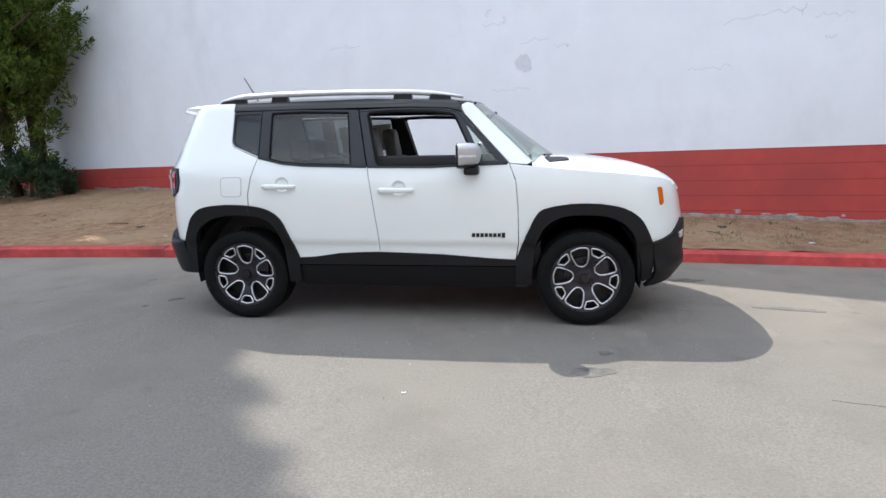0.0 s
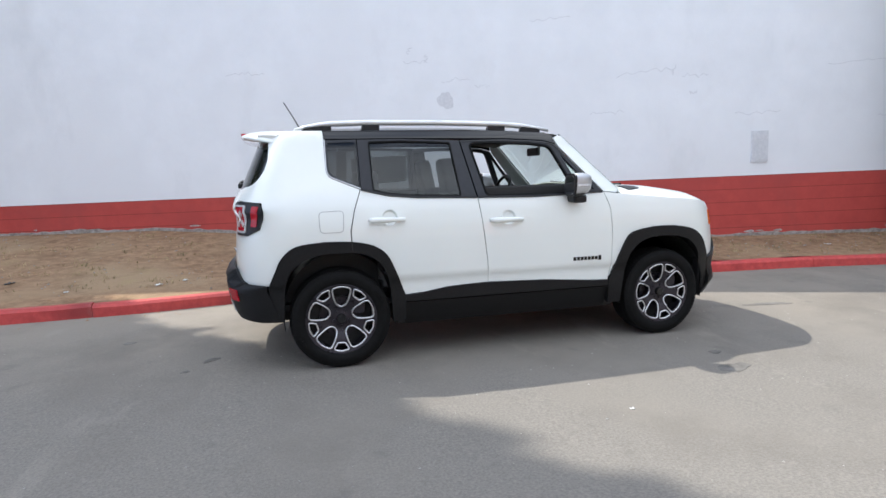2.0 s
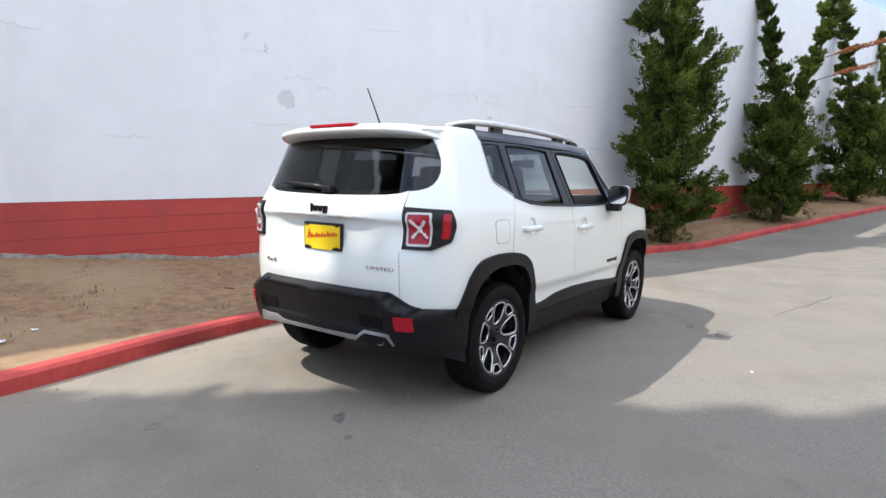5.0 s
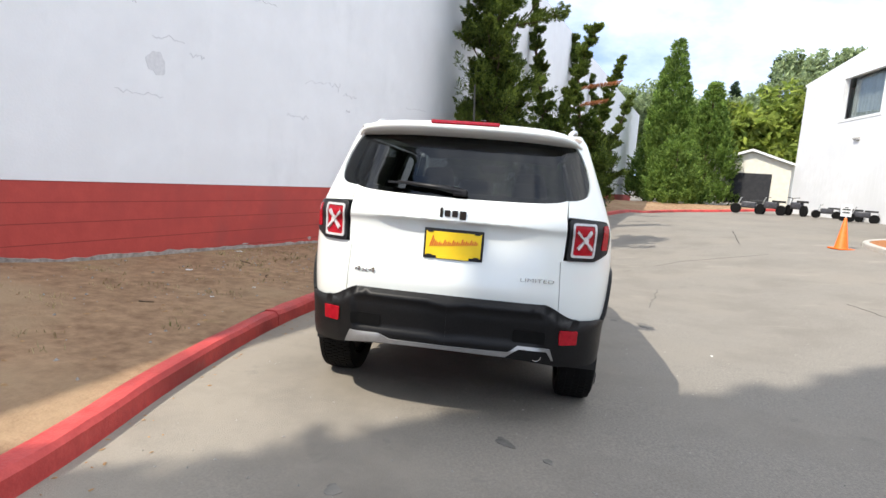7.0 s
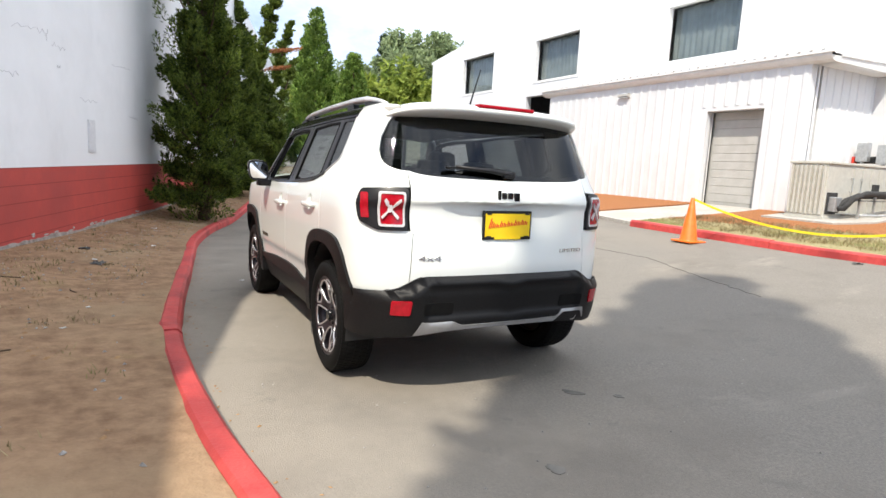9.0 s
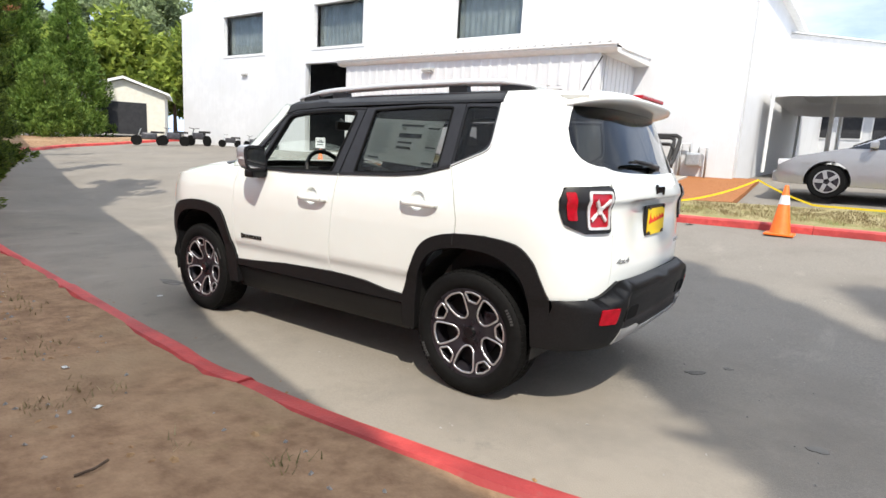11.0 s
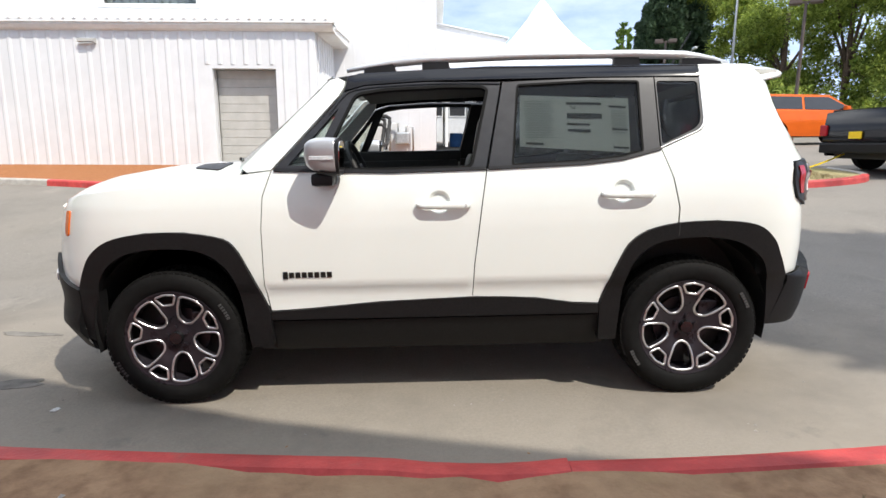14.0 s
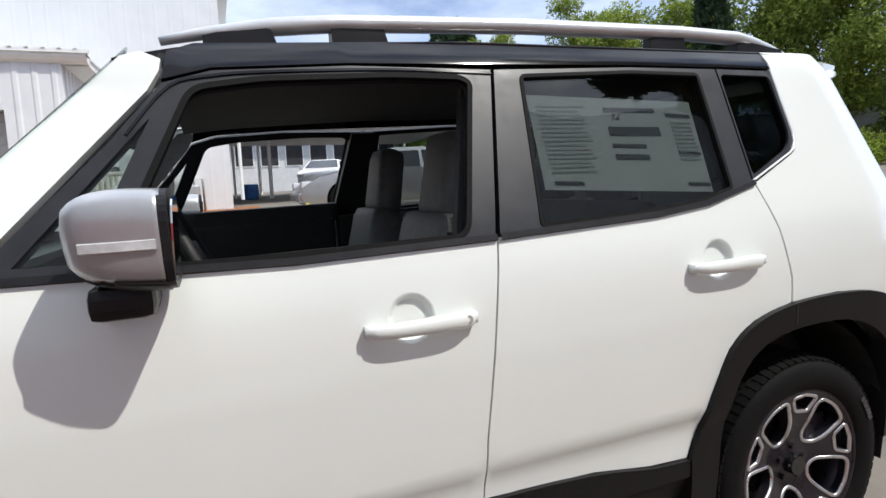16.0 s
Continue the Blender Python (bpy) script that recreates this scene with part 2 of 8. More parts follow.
def smooth_line(xs, ys, step):
    p = [Vector((x, y, 0)) for x, y in zip(xs, ys)]
    pts = []
    for i in range(len(p) - 1):
        a, b, c, d = p[max(i - 1, 0)], p[i], p[i + 1], p[min(i + 2, len(p) - 1)]
        n = max(2, int((c - b).length / step))
        m1, m2 = (c - a) / 2, (d - b) / 2
        if i == 0: m1 = c - b
        if i == len(p) - 2: m2 = c - b
        L = (c - b).length
        m1 = m1.normalized() * L
        m2 = m2.normalized() * L
        for k in range(n):
            s = k / n
            pts.append((2 * s**3 - 3 * s**2 + 1) * b + (s**3 - 2 * s**2 + s) * m1 + (-2 * s**3 + 3 * s**2) * c + (s**3 - s**2) * m2)
    return pts + [p[-1]]


KERB = smooth_line(KX, KY, 0.125)
SIDE = [Vector((-(KERB[min(i + 1, len(KERB) - 1)] - KERB[max(i - 1, 0)]).y, (KERB[min(i + 1, len(KERB) - 1)] - KERB[max(i - 1, 0)]).x, 0)).normalized() for i in range(len(KERB))]
KERB_H, KERB_W = 0.125, 0.145
kerb_profile = [(0.0, -0.05), (0.012, KERB_H - 0.03), (0.035, KERB_H - 0.004), (0.06, KERB_H), (KERB_W - 0.02, KERB_H), (KERB_W, KERB_H - 0.02), (KERB_W, -0.05)]


def kerb_dip(x):
    """Where the painted kerb has broken down beside the car, 0 to 1."""
    return 0.26 * math.exp(-((x + 0.16) / 0.27) ** 4)


def kerb_run(line, sides, first, last, seed, parent):
    """One cast length of kerb, slightly out of line with the next."""
    rnd = random.Random(seed)
    off, lift = rnd.uniform(-0.012, 0.012), rnd.uniform(-0.006, 0.008)
    vs, fs = [], []
    for i in range(first, last + 1):
        p, s = line[i], sides[i]
        if i in (first, last):
            t = (line[min(i + 1, len(line) - 1)] - line[max(i - 1, 0)]).normalized()
            p = p + t * (0.003 if i == first else -0.003)
        for a, h in kerb_profile:
            dip = kerb_dip(p.x) if line is KERB else 0.0
            w = 0.004 * noise.noise(Vector((p.x * 3, p.y * 3, a * 20 + h * 20))) + 0.022 * dip * noise.noise(Vector((p.x * 9, a * 14, 5)))
            q = p + s * (a + off + w + dip * (0.02 + 0.25 * max(0.0, a - 0.03)))
            vs.append((q.x, q.y, ground_z(p.x, p.y) + h * (1 - dip * (0.62 - 2.4 * a)) + lift + w))
    n = len(kerb_profile)
    for j in range(last - first):
        for k in range(n - 1):
            fs.append((j * n + k, (j + 1) * n + k, (j + 1) * n + k + 1, j * n + k + 1))
    fs.append(tuple(range(n)))
    fs.append(tuple(range((last - first) * n, (last - first + 1) * n))[::-1])
    return part("kerb_stone", (vs, [], fs), M_KERB, parent)


kerb_left = struct(new("kerb_left"), "bright red painted concrete kerb, scuffed and chipped")
i, n = 0, 0
while i < len(KERB) - 1:
    j = min(i + (22 if -10 < KERB[i].x < 14 else 48), len(KERB) - 1)
    kerb_run(KERB, SIDE, i, j, n, kerb_left)
    i, n = j, n + 1

# the dirt bank between the kerb and the wall
WALL_FOOT = ([-30, -12, -8, -3.5, -2.5, 0, 2.6, 4.7, 8.6, 12, 20, 50], [0.9, 0.7, 0.62, 0.60, 0.52, 0.27, 0.20, 0.14, 0.10, 0.12, 0.6, 1.0])
vs, fs, NR = [], [], 14
for p, s in zip(KERB, SIDE):
    spill = interp(p.x, [-2.5, 0.0, 4.0, 7.0], [0.0, 1.0, 1.0, 0.3]) * max(0.0, 0.010 + 0.010 * noise.noise(Vector((p.x * 1.3, 4.0, 1.0))) + 0.008 * noise.noise(Vector((p.x * 5.0, 4.0, 2.0)))) * (1 - kerb_dip(p.x))
    a = p + s * (KERB_W - 0.015 - spill + 0.03 * kerb_dip(p.x))
    xw = min(max(a.x + 0.28 * (wall_y(a.x) - a.y) * 0.9, -45), 60)
    b = Vector((xw, wall_y(xw) + 0.05, 0))
    za, zb = ground_z(p.x, p.y) + KERB_H + interp(spill, [0.0, 0.012], [-0.03, 0.012]) - 0.045 * kerb_dip(p.x), interp(xw, *WALL_FOOT)
    for k in range(NR + 1):
        q = a.lerp(b, k / NR)
        e = math.sin(math.pi * k / NR)
        bumpz = e * (0.05 * noise.noise(Vector((q.x * 0.8, q.y * 0.8, 3))) + 0.03 * noise.noise(Vector((q.x * 3, q.y * 3, 7))))
        f = (k / NR) ** 1.25
        vs.append((q.x, q.y, za + (zb - za) * f + bumpz))
for j in range(len(KERB) - 1):
    for k in range(NR):
        fs.append((j * (NR + 1) + k, (j + 1) * (NR + 1) + k, (j + 1) * (NR + 1) + k + 1, j * (NR + 1) + k + 1))
bank = part("ground_bank", (vs, [], fs), M_DIRT, smooth=True)
struct(bank, "bare brown dirt bank with dry grass and litter, between kerb and wall")


def bank_z(x, y):
    best = min(range(len(KERB)), key=lambda i: (KERB[i].x - x) ** 2 + (KERB[i].y - y) ** 2)
    a = KERB[best] + SIDE[best] * KERB_W
    d = max(0.0, (Vector((x, y, 0)) - a).dot(SIDE[best]))
    full = max(0.3, (wall_y(x) - a.y) * 0.964)
    za, zb = ground_z(a.x, a.y) + KERB_H - 0.03, interp(x, *WALL_FOOT)
    return za + (zb - za) * min(1, d / full) ** 1.25


# ---- the long wall beside the lane ----
WDIR = Vector((0.9636, -0.2673, 0))
WORG = Vector((0.906, 3.818, 0))
BAND = 1.06
wall_m = Matrix.Translation(WORG) @ Matrix.Rotation(math.atan2(WDIR.y, WDIR.x), 4, "Z")   # local x along the wall, -y to the lane
wall_left = struct(new("wall_left"), "long painted masonry wall, white above a dark red base band, patched and stained")
wall_left.matrix_world = wall_m
# left of -0.2 the unseen top edge is shaped to cast the shade
WALL_SHADE_TOP = [(46, 7.55), (-0.2, 7.55), (-3.5, 6.6), (-6.0, 6.75), (-7.2, 7.2), (-8.5, 7.7), (-10, 8.3), (-30, 8.4)]


def slab(outline, y0, y1, m=None):
    """An upright slab: an outline (x, z) given thickness from y0 to y1."""
    bm = bmesh.new()
    a = [bm.verts.new((x, y0, z)) for x, z in outline]
    b = [bm.verts.new((x, y1, z)) for x, z in outline]
    bm.faces.new(a)
    bm.faces.new(b[::-1])
    for i in range(len(a)):
        j = (i + 1) % len(a)
        bm.faces.new((a[j], a[i], b[i], b[j]))
    bmesh.ops.recalc_face_normals(bm, faces=bm.faces)
    if m is not None:
        bm.transform(m)
    return bm


part("white_face", slab([(-30, BAND), (46, BAND), *WALL_SHADE_TOP], 0, 0.3), M_WALLW, wall_left)
part("roof_slab", boxes((-0.2, 46, 0.3, 14, 7.3, 7.5), (-30, -0.2, 0.3, 14, 4.7, 4.9)), M_CONCRETE, wall_left)
part("red_base", boxes((-30, 46, -0.006, 0.3, -0.6, BAND)), M_WALLR, wall_left, "dark red painted base band")
part("end_wall", boxes((45.7, 46, 0.3, 14, -0.6, 7.5), (-30, -29.7, 0.3, 14, -0.6, 4.9)), M_WALLW, wall_left)

# ---- the parked car ----
from mathutils.geometry import delaunay_2d_cdt


def glass_mat(name, tint, ior=1.5, rough=0.0):
    """A pane: lets tinted light through and mirrors by Fresnel."""
    m = bpy.data.materials.new(name)
    m.use_nodes = True
    n, l = m.node_tree.nodes, m.node_tree.links
    n.remove(n["Principled BSDF"])
    tr, gl, mxs = n.new("ShaderNodeBsdfTransparent"), n.new("ShaderNodeBsdfGlossy"), n.new("ShaderNodeMixShader")
    fr, pw, ma = n.new("ShaderNodeLayerWeight"), n.new("ShaderNodeMath"), n.new("ShaderNodeMath")
    pw.operation, pw.inputs[1].default_value = "POWER", 5.0
    ma.operation = "MULTIPLY_ADD"
    f0 = ((ior - 1) / (ior + 1)) ** 2
    ma.inputs[1].default_value, ma.inputs[2].default_value = 1 - f0, f0
    tr.inputs[0].default_value = (*tint, 1)
    gl.inputs["Roughness"].default_value = rough
    fr.inputs[0].default_value = 0.5
    l.new(fr.outputs[1], pw.inputs[0])
    l.new(pw.outputs[0], ma.inputs[0])
    l.new(ma.outputs[0], mxs.inputs[0])
    l.new(tr.outputs[0], mxs.inputs[1])
    l.new(gl.outputs[0], mxs.inputs[2])
    l.new(mxs.outputs[0], n["Material Output"].inputs[0])
    return m


M_PAINT = mat("white_car_paint", (0.79, 0.82, 0.785), (0.81, 0.84, 0.805), 1.5, 0.32, coat=1.0, rvar=0.03)
M_PLASTIC = mat("black_grained_plastic", (0.006, 0.006, 0.0065), (0.011, 0.011, 0.0115), 90, 0.48, spec=0.24, bump=0.08, bscale=500)
M_GLOSSBLACK = mat("gloss_black_paint", (0.008, 0.008, 0.009), (0.012, 0.012, 0.013), 3, 0.08, rvar=0.03)
M_SATIN = mat("satin_black_trim", (0.011, 0.011, 0.0125), (0.016, 0.016, 0.018), 20, 0.40, spec=0.30)
M_CAP = mat("silver_mirror_cap_paint", (0.46, 0.47, 0.49), (0.52, 0.53, 0.55), 10, 0.32, metal=0.5, coat=0.4)
M_PILLAR = mat("satin_pillar_trim", (0.021, 0.0225, 0.027), (0.027, 0.0285, 0.034), 20, 0.40, spec=0.32)
M_RUBBER = mat("tyre_rubber", (0.005, 0.005, 0.005), (0.009, 0.009, 0.0088), 30, 0.7, spec=0.12, bump=0.1, bscale=120)
M_RIMDARK = mat("dark_grey_alloy", (0.026, 0.023, 0.029), (0.042, 0.038, 0.047), 12, 0.3, metal=0.5)
M_SILVER = mat("machined_silver", (0.62, 0.62, 0.63), (0.72, 0.72, 0.73), 40, 0.3, metal=0.9)
M_CHROME = mat("satin_chrome", (0.66, 0.67, 0.68), (0.74, 0.75, 0.76), 8, 0.22, metal=1.0, rvar=0.05)
M_RAIL = mat("silver_rail_paint", (0.62, 0.63, 0.64), (0.70, 0.71, 0.72), 10, 0.33, metal=0.5, coat=0.3)
M_DULLSILVER = mat("dull_silver_plastic", (0.30, 0.30, 0.30), (0.38, 0.38, 0.38), 14, 0.4, metal=0.5)
M_LAMPRED = mat("red_lamp_lens", (0.32, 0.004, 0.012), (0.44, 0.006, 0.018), 30, 0.2)
M_LAMPCLEAR = mat("clear_lamp_lens", (0.55, 0.56, 0.57), (0.70, 0.71, 0.72), 50, 0.15, coat=1.0)
M_LAMPRING = mat("milky_ring_lens", (0.50, 0.49, 0.49), (0.62, 0.61, 0.61), 60, 0.2, coat=1.0)
M_LAMPCROSS = mat("milky_cross_lens", (0.60, 0.56, 0.56), (0.74, 0.71, 0.71), 45, 0.2, coat=1.0)
M_AMBER = mat("amber_marker_lens", (0.60, 0.11, 0.004), (0.70, 0.15, 0.006), 40, 0.25, coat=0.4)
M_SIDEWALL = mat("raised_tyre_lettering", (0.04, 0.04, 0.04), (0.07, 0.07, 0.07), 60, 0.7)
M_SEAT = mat("grey_seat_leather", (0.135, 0.132, 0.126), (0.18, 0.176, 0.168), 30, 0.55, bump=0.2)
M_CABIN = mat("black_cabin_plastic", (0.012, 0.012, 0.012), (0.02, 0.02, 0.02), 60, 0.6, bump=0.1)
M_LINER = mat("grey_headliner", (0.10, 0.10, 0.095), (0.13, 0.13, 0.125), 120, 0.9)
M_PALELINER = mat("pale_grey_lining", (0.33, 0.34, 0.335), (0.40, 0.41, 0.405), 60, 0.8)
M_YELLOW = mat("yellow_plate_paint", (0.82, 0.55, 0.01), (0.86, 0.60, 0.02), 10, 0.45)
M_REDINK = mat("red_ink", (0.6, 0.04, 0.02), None, 10, 0.5)
M_PAPER = mat("pale_paper", (0.74, 0.76, 0.70), (0.80, 0.82, 0.76), 8, 0.7)
M_INK = mat("dark_ink", (0.05, 0.06, 0.06), None, 8, 0.7)
M_GREYINK = mat("pale_grey_print", (0.50, 0.53, 0.49), None, 8, 0.7)
M_TINT = glass_mat("tinted_glass", (0.56, 0.585, 0.585), 1.52)
M_PRIVACY = glass_mat("privacy_glass", (0.44, 0.46, 0.465), 1.5)
M_CLEAR = glass_mat("clear_glass", (0.90, 0.94, 0.92), 1.45)
M_MIRROR = mat("mirror_glass", (0.85, 0.86, 0.87), None, 2, 0.03, metal=1.0, rvar=0.0)

N_END, N_FRONT = 3.5, 2.6
XR_C, XF_C, ARC = -1.45, 1.35, 1.15


def smoothed(xs, ys, reach=0.03):
    """A broken line rounded off, as a table."""
    g = np.arange(xs[0], xs[-1] + 0.001, 0.004)
    v = np.interp(g, xs, ys)
    k = int(reach / 0.004)
    p = np.pad(v, 2 * k, mode="edge")
    box_ = np.ones(2 * k + 1) / (2 * k + 1)
    return g, np.convolve(np.convolve(p, box_, "valid"), box_, "valid")


HALF_W = smoothed([0.15, 0.30, 0.42, 0.55, 0.596, 0.612, 0.70, 0.80, 0.90, 1.00, 1.08, 1.13, 1.17, 1.22, 1.30, 1.56, 1.61, 1.66], [0.80, 0.852, 0.864, 0.867, 0.873, 0.885, 0.8905, 0.8945, 0.897, 0.893, 0.884, 0.874, 0.862, 0.845, 0.815, 0.716, 0.694, 0.65], 0.014)


def half_w(z):
    return interp(z, *HALF_W)



REAR_X = smoothed([0.2, 0.45, 0.62, 0.75, 0.90, 1.00, 1.075, 1.10, 1.16, 1.24, 1.56, 1.66], [-1.95, -1.97, -1.985, -1.995, -1.985, -1.975, -1.975, -2.0, -1.985, -1.94, -1.80, -1.74], 0.015)


def rear_x(z):
    return interp(z, *REAR_X)



def front_x(z):
    return interp(z, [0.2, 0.32, 0.45, 0.60, 0.75, 0.90, 1.00, 1.10, 1.2], [1.95, 2.02, 2.07, 2.08, 2.07, 2.04, 2.01, 1.93, 1.8])


def skin(q, z, sg=1, out=0.0):
    """A point of the body's skin: q runs along the side and bends round both ends to the middle."""
    w = half_w(z) + out
    if q < XR_C:
        a = min((XR_C - q) / ARC, 1.0) * math.pi / 2
        return Vector((XR_C - (XR_C - rear_x(z) + out) * math.sin(a) ** (2 / N_END), sg * w * max(math.cos(a), 0) ** (2 / N_END), z))
    if q > XF_C:
        a = min((q - XF_C) / ARC, 1.0) * math.pi / 2
        return Vector((XF_C + (front_x(z) - XF_C + out) * math.sin(a) ** (2 / N_FRONT), sg * w * max(math.cos(a), 0) ** (2 / N_FRONT), z))
    return Vector((q, sg * w, z))


def qx(x, z):
    if x < XR_C:
        return XR_C - ARC * math.asin(min(1, ((XR_C - x) / (XR_C - rear_x(z))) ** (N_END / 2))) / (math.pi / 2)
    if x > XF_C:
        return XF_C + ARC * math.asin(min(1, ((x - XF_C) / (front_x(z) - XF_C)) ** (N_FRONT / 2))) / (math.pi / 2)
    return x


def qy(y, z, end=-1):
    a = math.acos(min(1, (abs(y) / half_w(z)) ** ((N_END if end < 0 else N_FRONT) / 2))) / (math.pi / 2) * ARC
    return XR_C - a if end < 0 else XF_C + a


def qs(pts):
    """Outline points (x, z), or ("y", y, z) on the tail."""
    return [(qy(p[1], p[2]), p[2]) if len(p) == 3 else (qx(*p), p[1]) for p in pts]


def bump_top(y):
    """Height of the bumper's upper edge across the tail."""
    t = max(0.0, min(1.0, (0.70 - abs(y)) / 0.20))
    return 0.620 + 0.080 * t * t * (3 - 2 * t)


def flowing(line, n=4):
    """The line drawn smoothly through its points."""
    p = [Vector(q) for q in line]
    res = []
    for i in range(len(p) - 1):
        a, b, c, d = p[max(i - 1, 0)], p[i], p[i + 1], p[min(i + 2, len(p) - 1)]
        for k in range(n):
            t = k / n
            q = 0.5 * (2 * b + (c - a) * t + (2 * a - 5 * b + 4 * c - d) * t * t + (3 * b - a - 3 * c + d) * t ** 3)
            res.append((q.x, q.y))
    return res + [tuple(p[-1])]


def inside(p, poly):
    r, j = False, len(poly) - 1
    for i in range(len(poly)):
        a, b = poly[i], poly[j]
        if (a[1] > p[1]) != (b[1] > p[1]) and p[0] < (b[0] - a[0]) * (p[1] - a[1]) / (b[1] - a[1]) + a[0]:
            r = not r
        j = i
    return r


def dense(poly, step):
    res = []
    for a, b in zip(poly, poly[1:] + poly[:1]):
        n = max(1, int(math.hypot(b[0] - a[0], b[1] - a[1]) / step + 0.5))
        res += [(a[0] + (b[0] - a[0]) * k / n, a[1] + (b[1] - a[1]) * k / n) for k in range(n)]
    return res


def rounded(poly, r, seg=4):
    """The outline with its corners rounded off."""
    res, n = [], len(poly)
    for i in range(n):
        p, a, b = (Vector(poly[k]) for k in (i, i - 1, (i + 1) % n))
        da, db = a - p, b - p
        k = min(r, da.length * 0.45, db.length * 0.45)
        s, e = p + da.normalized() * k, p + db.normalized() * k
        for j in range(seg + 1):
            t = j / seg
            q = s * (1 - t) ** 2 + p * 2 * t * (1 - t) + e * t * t
            res.append((q.x, q.y))
    return res


def offset(poly, d):
    """The outline drawn in by d (out where d is negative)."""
    area = sum(a[0] * b[1] - b[0] * a[1] for a, b in zip(poly, poly[1:] + poly[:1]))
    s = 1 if area > 0 else -1
    res, n = [], len(poly)
    for i in range(n):
        p, a, b = Vector(poly[i]), Vector(poly[i - 1]), Vector(poly[(i + 1) % n])
        e1, e2 = (p - a), (b - p)
        if e1.length < 1e-7 or e2.length < 1e-7:
            res.append(tuple(p))
            continue
        n1, n2 = Vector((-e1.y, e1.x)).normalized() * s, Vector((-e2.y, e2.x)).normalized() * s
        m = n1 + n2
        m = m / max(m.dot(n1), 0.5) if m.length > 1e-6 else n1
        res.append((p.x + m.x * d, p.y + m.y * d))
    return res


def sheet(outline, fmap, step=0.045, thick=0.012, gap=0.0013, holes=(), flip=False, extra=()):
    """A curved panel with thickness: an outline in the plane, filled with a fine net and laid on a surface."""
    outline = dense(offset(outline, gap) if gap else outline, step)
    rings = [outline] + [dense(h, step) for h in holes]
    pts, edges = [], []
    for ring in rings:
        k = len(pts)
        pts += ring
        edges += [(k + i, k + (i + 1) % len(ring)) for i in range(len(ring))]
    border = np.array(pts)
    xs, zs = [p[0] for p in outline], [p[1] for p in outline]
    for a in np.arange(min(xs) + step / 2, max(xs), step):
        for b in np.arange(min(zs) + step / 2, max(zs), step):
            if inside((a, b), outline) and not any(inside((a, b), h) for h in rings[1:]) and np.min(np.hypot(border[:, 0] - a, border[:, 1] - b)) > step * 0.45:
                pts.append((a, b))
    pts += list(extra)
    v2, _, f2, _, _, _ = delaunay_2d_cdt([Vector(p) for p in pts], edges, [], 0, 1e-6)
    tris = []
    for f in f2:
        c = (sum(v2[i].x for i in f) / 3, sum(v2[i].y for i in f) / 3)
        if inside(c, outline) and not any(inside(c, h) for h in rings[1:]):
            a, b, d = (v2[i] for i in f)
            tris.append(tuple(f) if (b - a).cross(d - a) > 0 else tuple(f[::-1]))
    used = sorted({i for f in tris for i in f})
    idx = {o: i for i, o in enumerate(used)}
    top, low, nrm, e = [], [], [], 1e-3
    for o in used:
        u, v = v2[o]
        p = fmap(u, v)
        du, dv = fmap(u + e, v) - fmap(u - e, v), fmap(u, v + e) - fmap(u, v - e)
        nn = du.cross(dv)
        nn = nn.normalized() if nn.length > 1e-12 else Vector((0, 0, 1))
        top.append(p)
        nrm.append(-nn if flip else nn)
        low.append(p + nn * (thick if flip else -thick))
    tris = [tuple(idx[i] for i in f) for f in tris]
    if flip:
        tris = [f[::-1] for f in tris]
    n = len(top)
    vs = top + low
    fs = tris + [tuple(i + n for i in f[::-1]) for f in tris]
    count = {}
    for f in tris:
        for a, b in zip(f, f[1:] + f[:1]):
            count[(a, b)] = 1
    for (a, b) in list(count):
        if (b, a) not in count:
            k = len(vs)
            vs += [top[a], top[b], low[b], low[a]]
            fs.append((k + 1, k, k + 3, k + 2))
    normals = [tuple(v) for v in nrm] + [tuple(-v) for v in nrm] + [(0, 0, 0)] * (len(vs) - 2 * n)
    return ([tuple(v) for v in vs], [], fs, normals)


def rib(line, fmap, w, h, flip=False):
    """A raised line on a surface: a low strip along points of the plane."""
    pts = [Vector(p) for p in line]
    closed = (pts[0] - pts[-1]).length < 1e-6
    vs, fs, e = [], [], 1e-3
    for i, p in enumerate(pts):
        a = pts[i - 1] if i else (pts[-2] if closed else p)
        b = pts[i + 1] if i < len(pts) - 1 else (pts[1] if closed else p)
        d = (b - a).normalized()
        s = Vector((-d.y, d.x)) * w / 2
        du, dv = fmap(p.x + e, p.y) - fmap(p.x - e, p.y), fmap(p.x, p.y + e) - fmap(p.x, p.y - e)
        nn = du.cross(dv).normalized() * (-1 if flip else 1)
        for q, k in ((p + s, -0.003), (p + s * 0.8, h), (p - s * 0.8, h), (p - s, -0.003)):
            vs.append(tuple(fmap(q.x, q.y) + nn * k))
    for i in range(len(pts) - 1):
        for k in range(3):
            f = (4 * i + k, 4 * i + k + 1, 4 * i + k + 5, 4 * i + k + 4)
            fs.append(f[::-1] if flip else f)
    return (vs, [], fs)


def words(name, text, size, m, material, parent, depth=0.002):
    cu = bpy.data.curves.new(name, "FONT")
    cu.body, cu.size, cu.extrude, cu.align_x, cu.align_y, cu.resolution_u = text, size, depth, "CENTER", "CENTER", 3
    ob = bpy.data.objects.new(name, cu)
    me = bpy.data.meshes.new_from_object(ob)
    bpy.data.objects.remove(ob)
    me.materials.append(material)
    res = new(name, me)
    res.parent = parent
    res.matrix_local = m
    return res


car = thing("car", "white compact off-road car with black cladding, parked beside a red kerb", "car", pose(0, 0, 0, 0, math.degrees(math.atan(SLOPE)), 0))

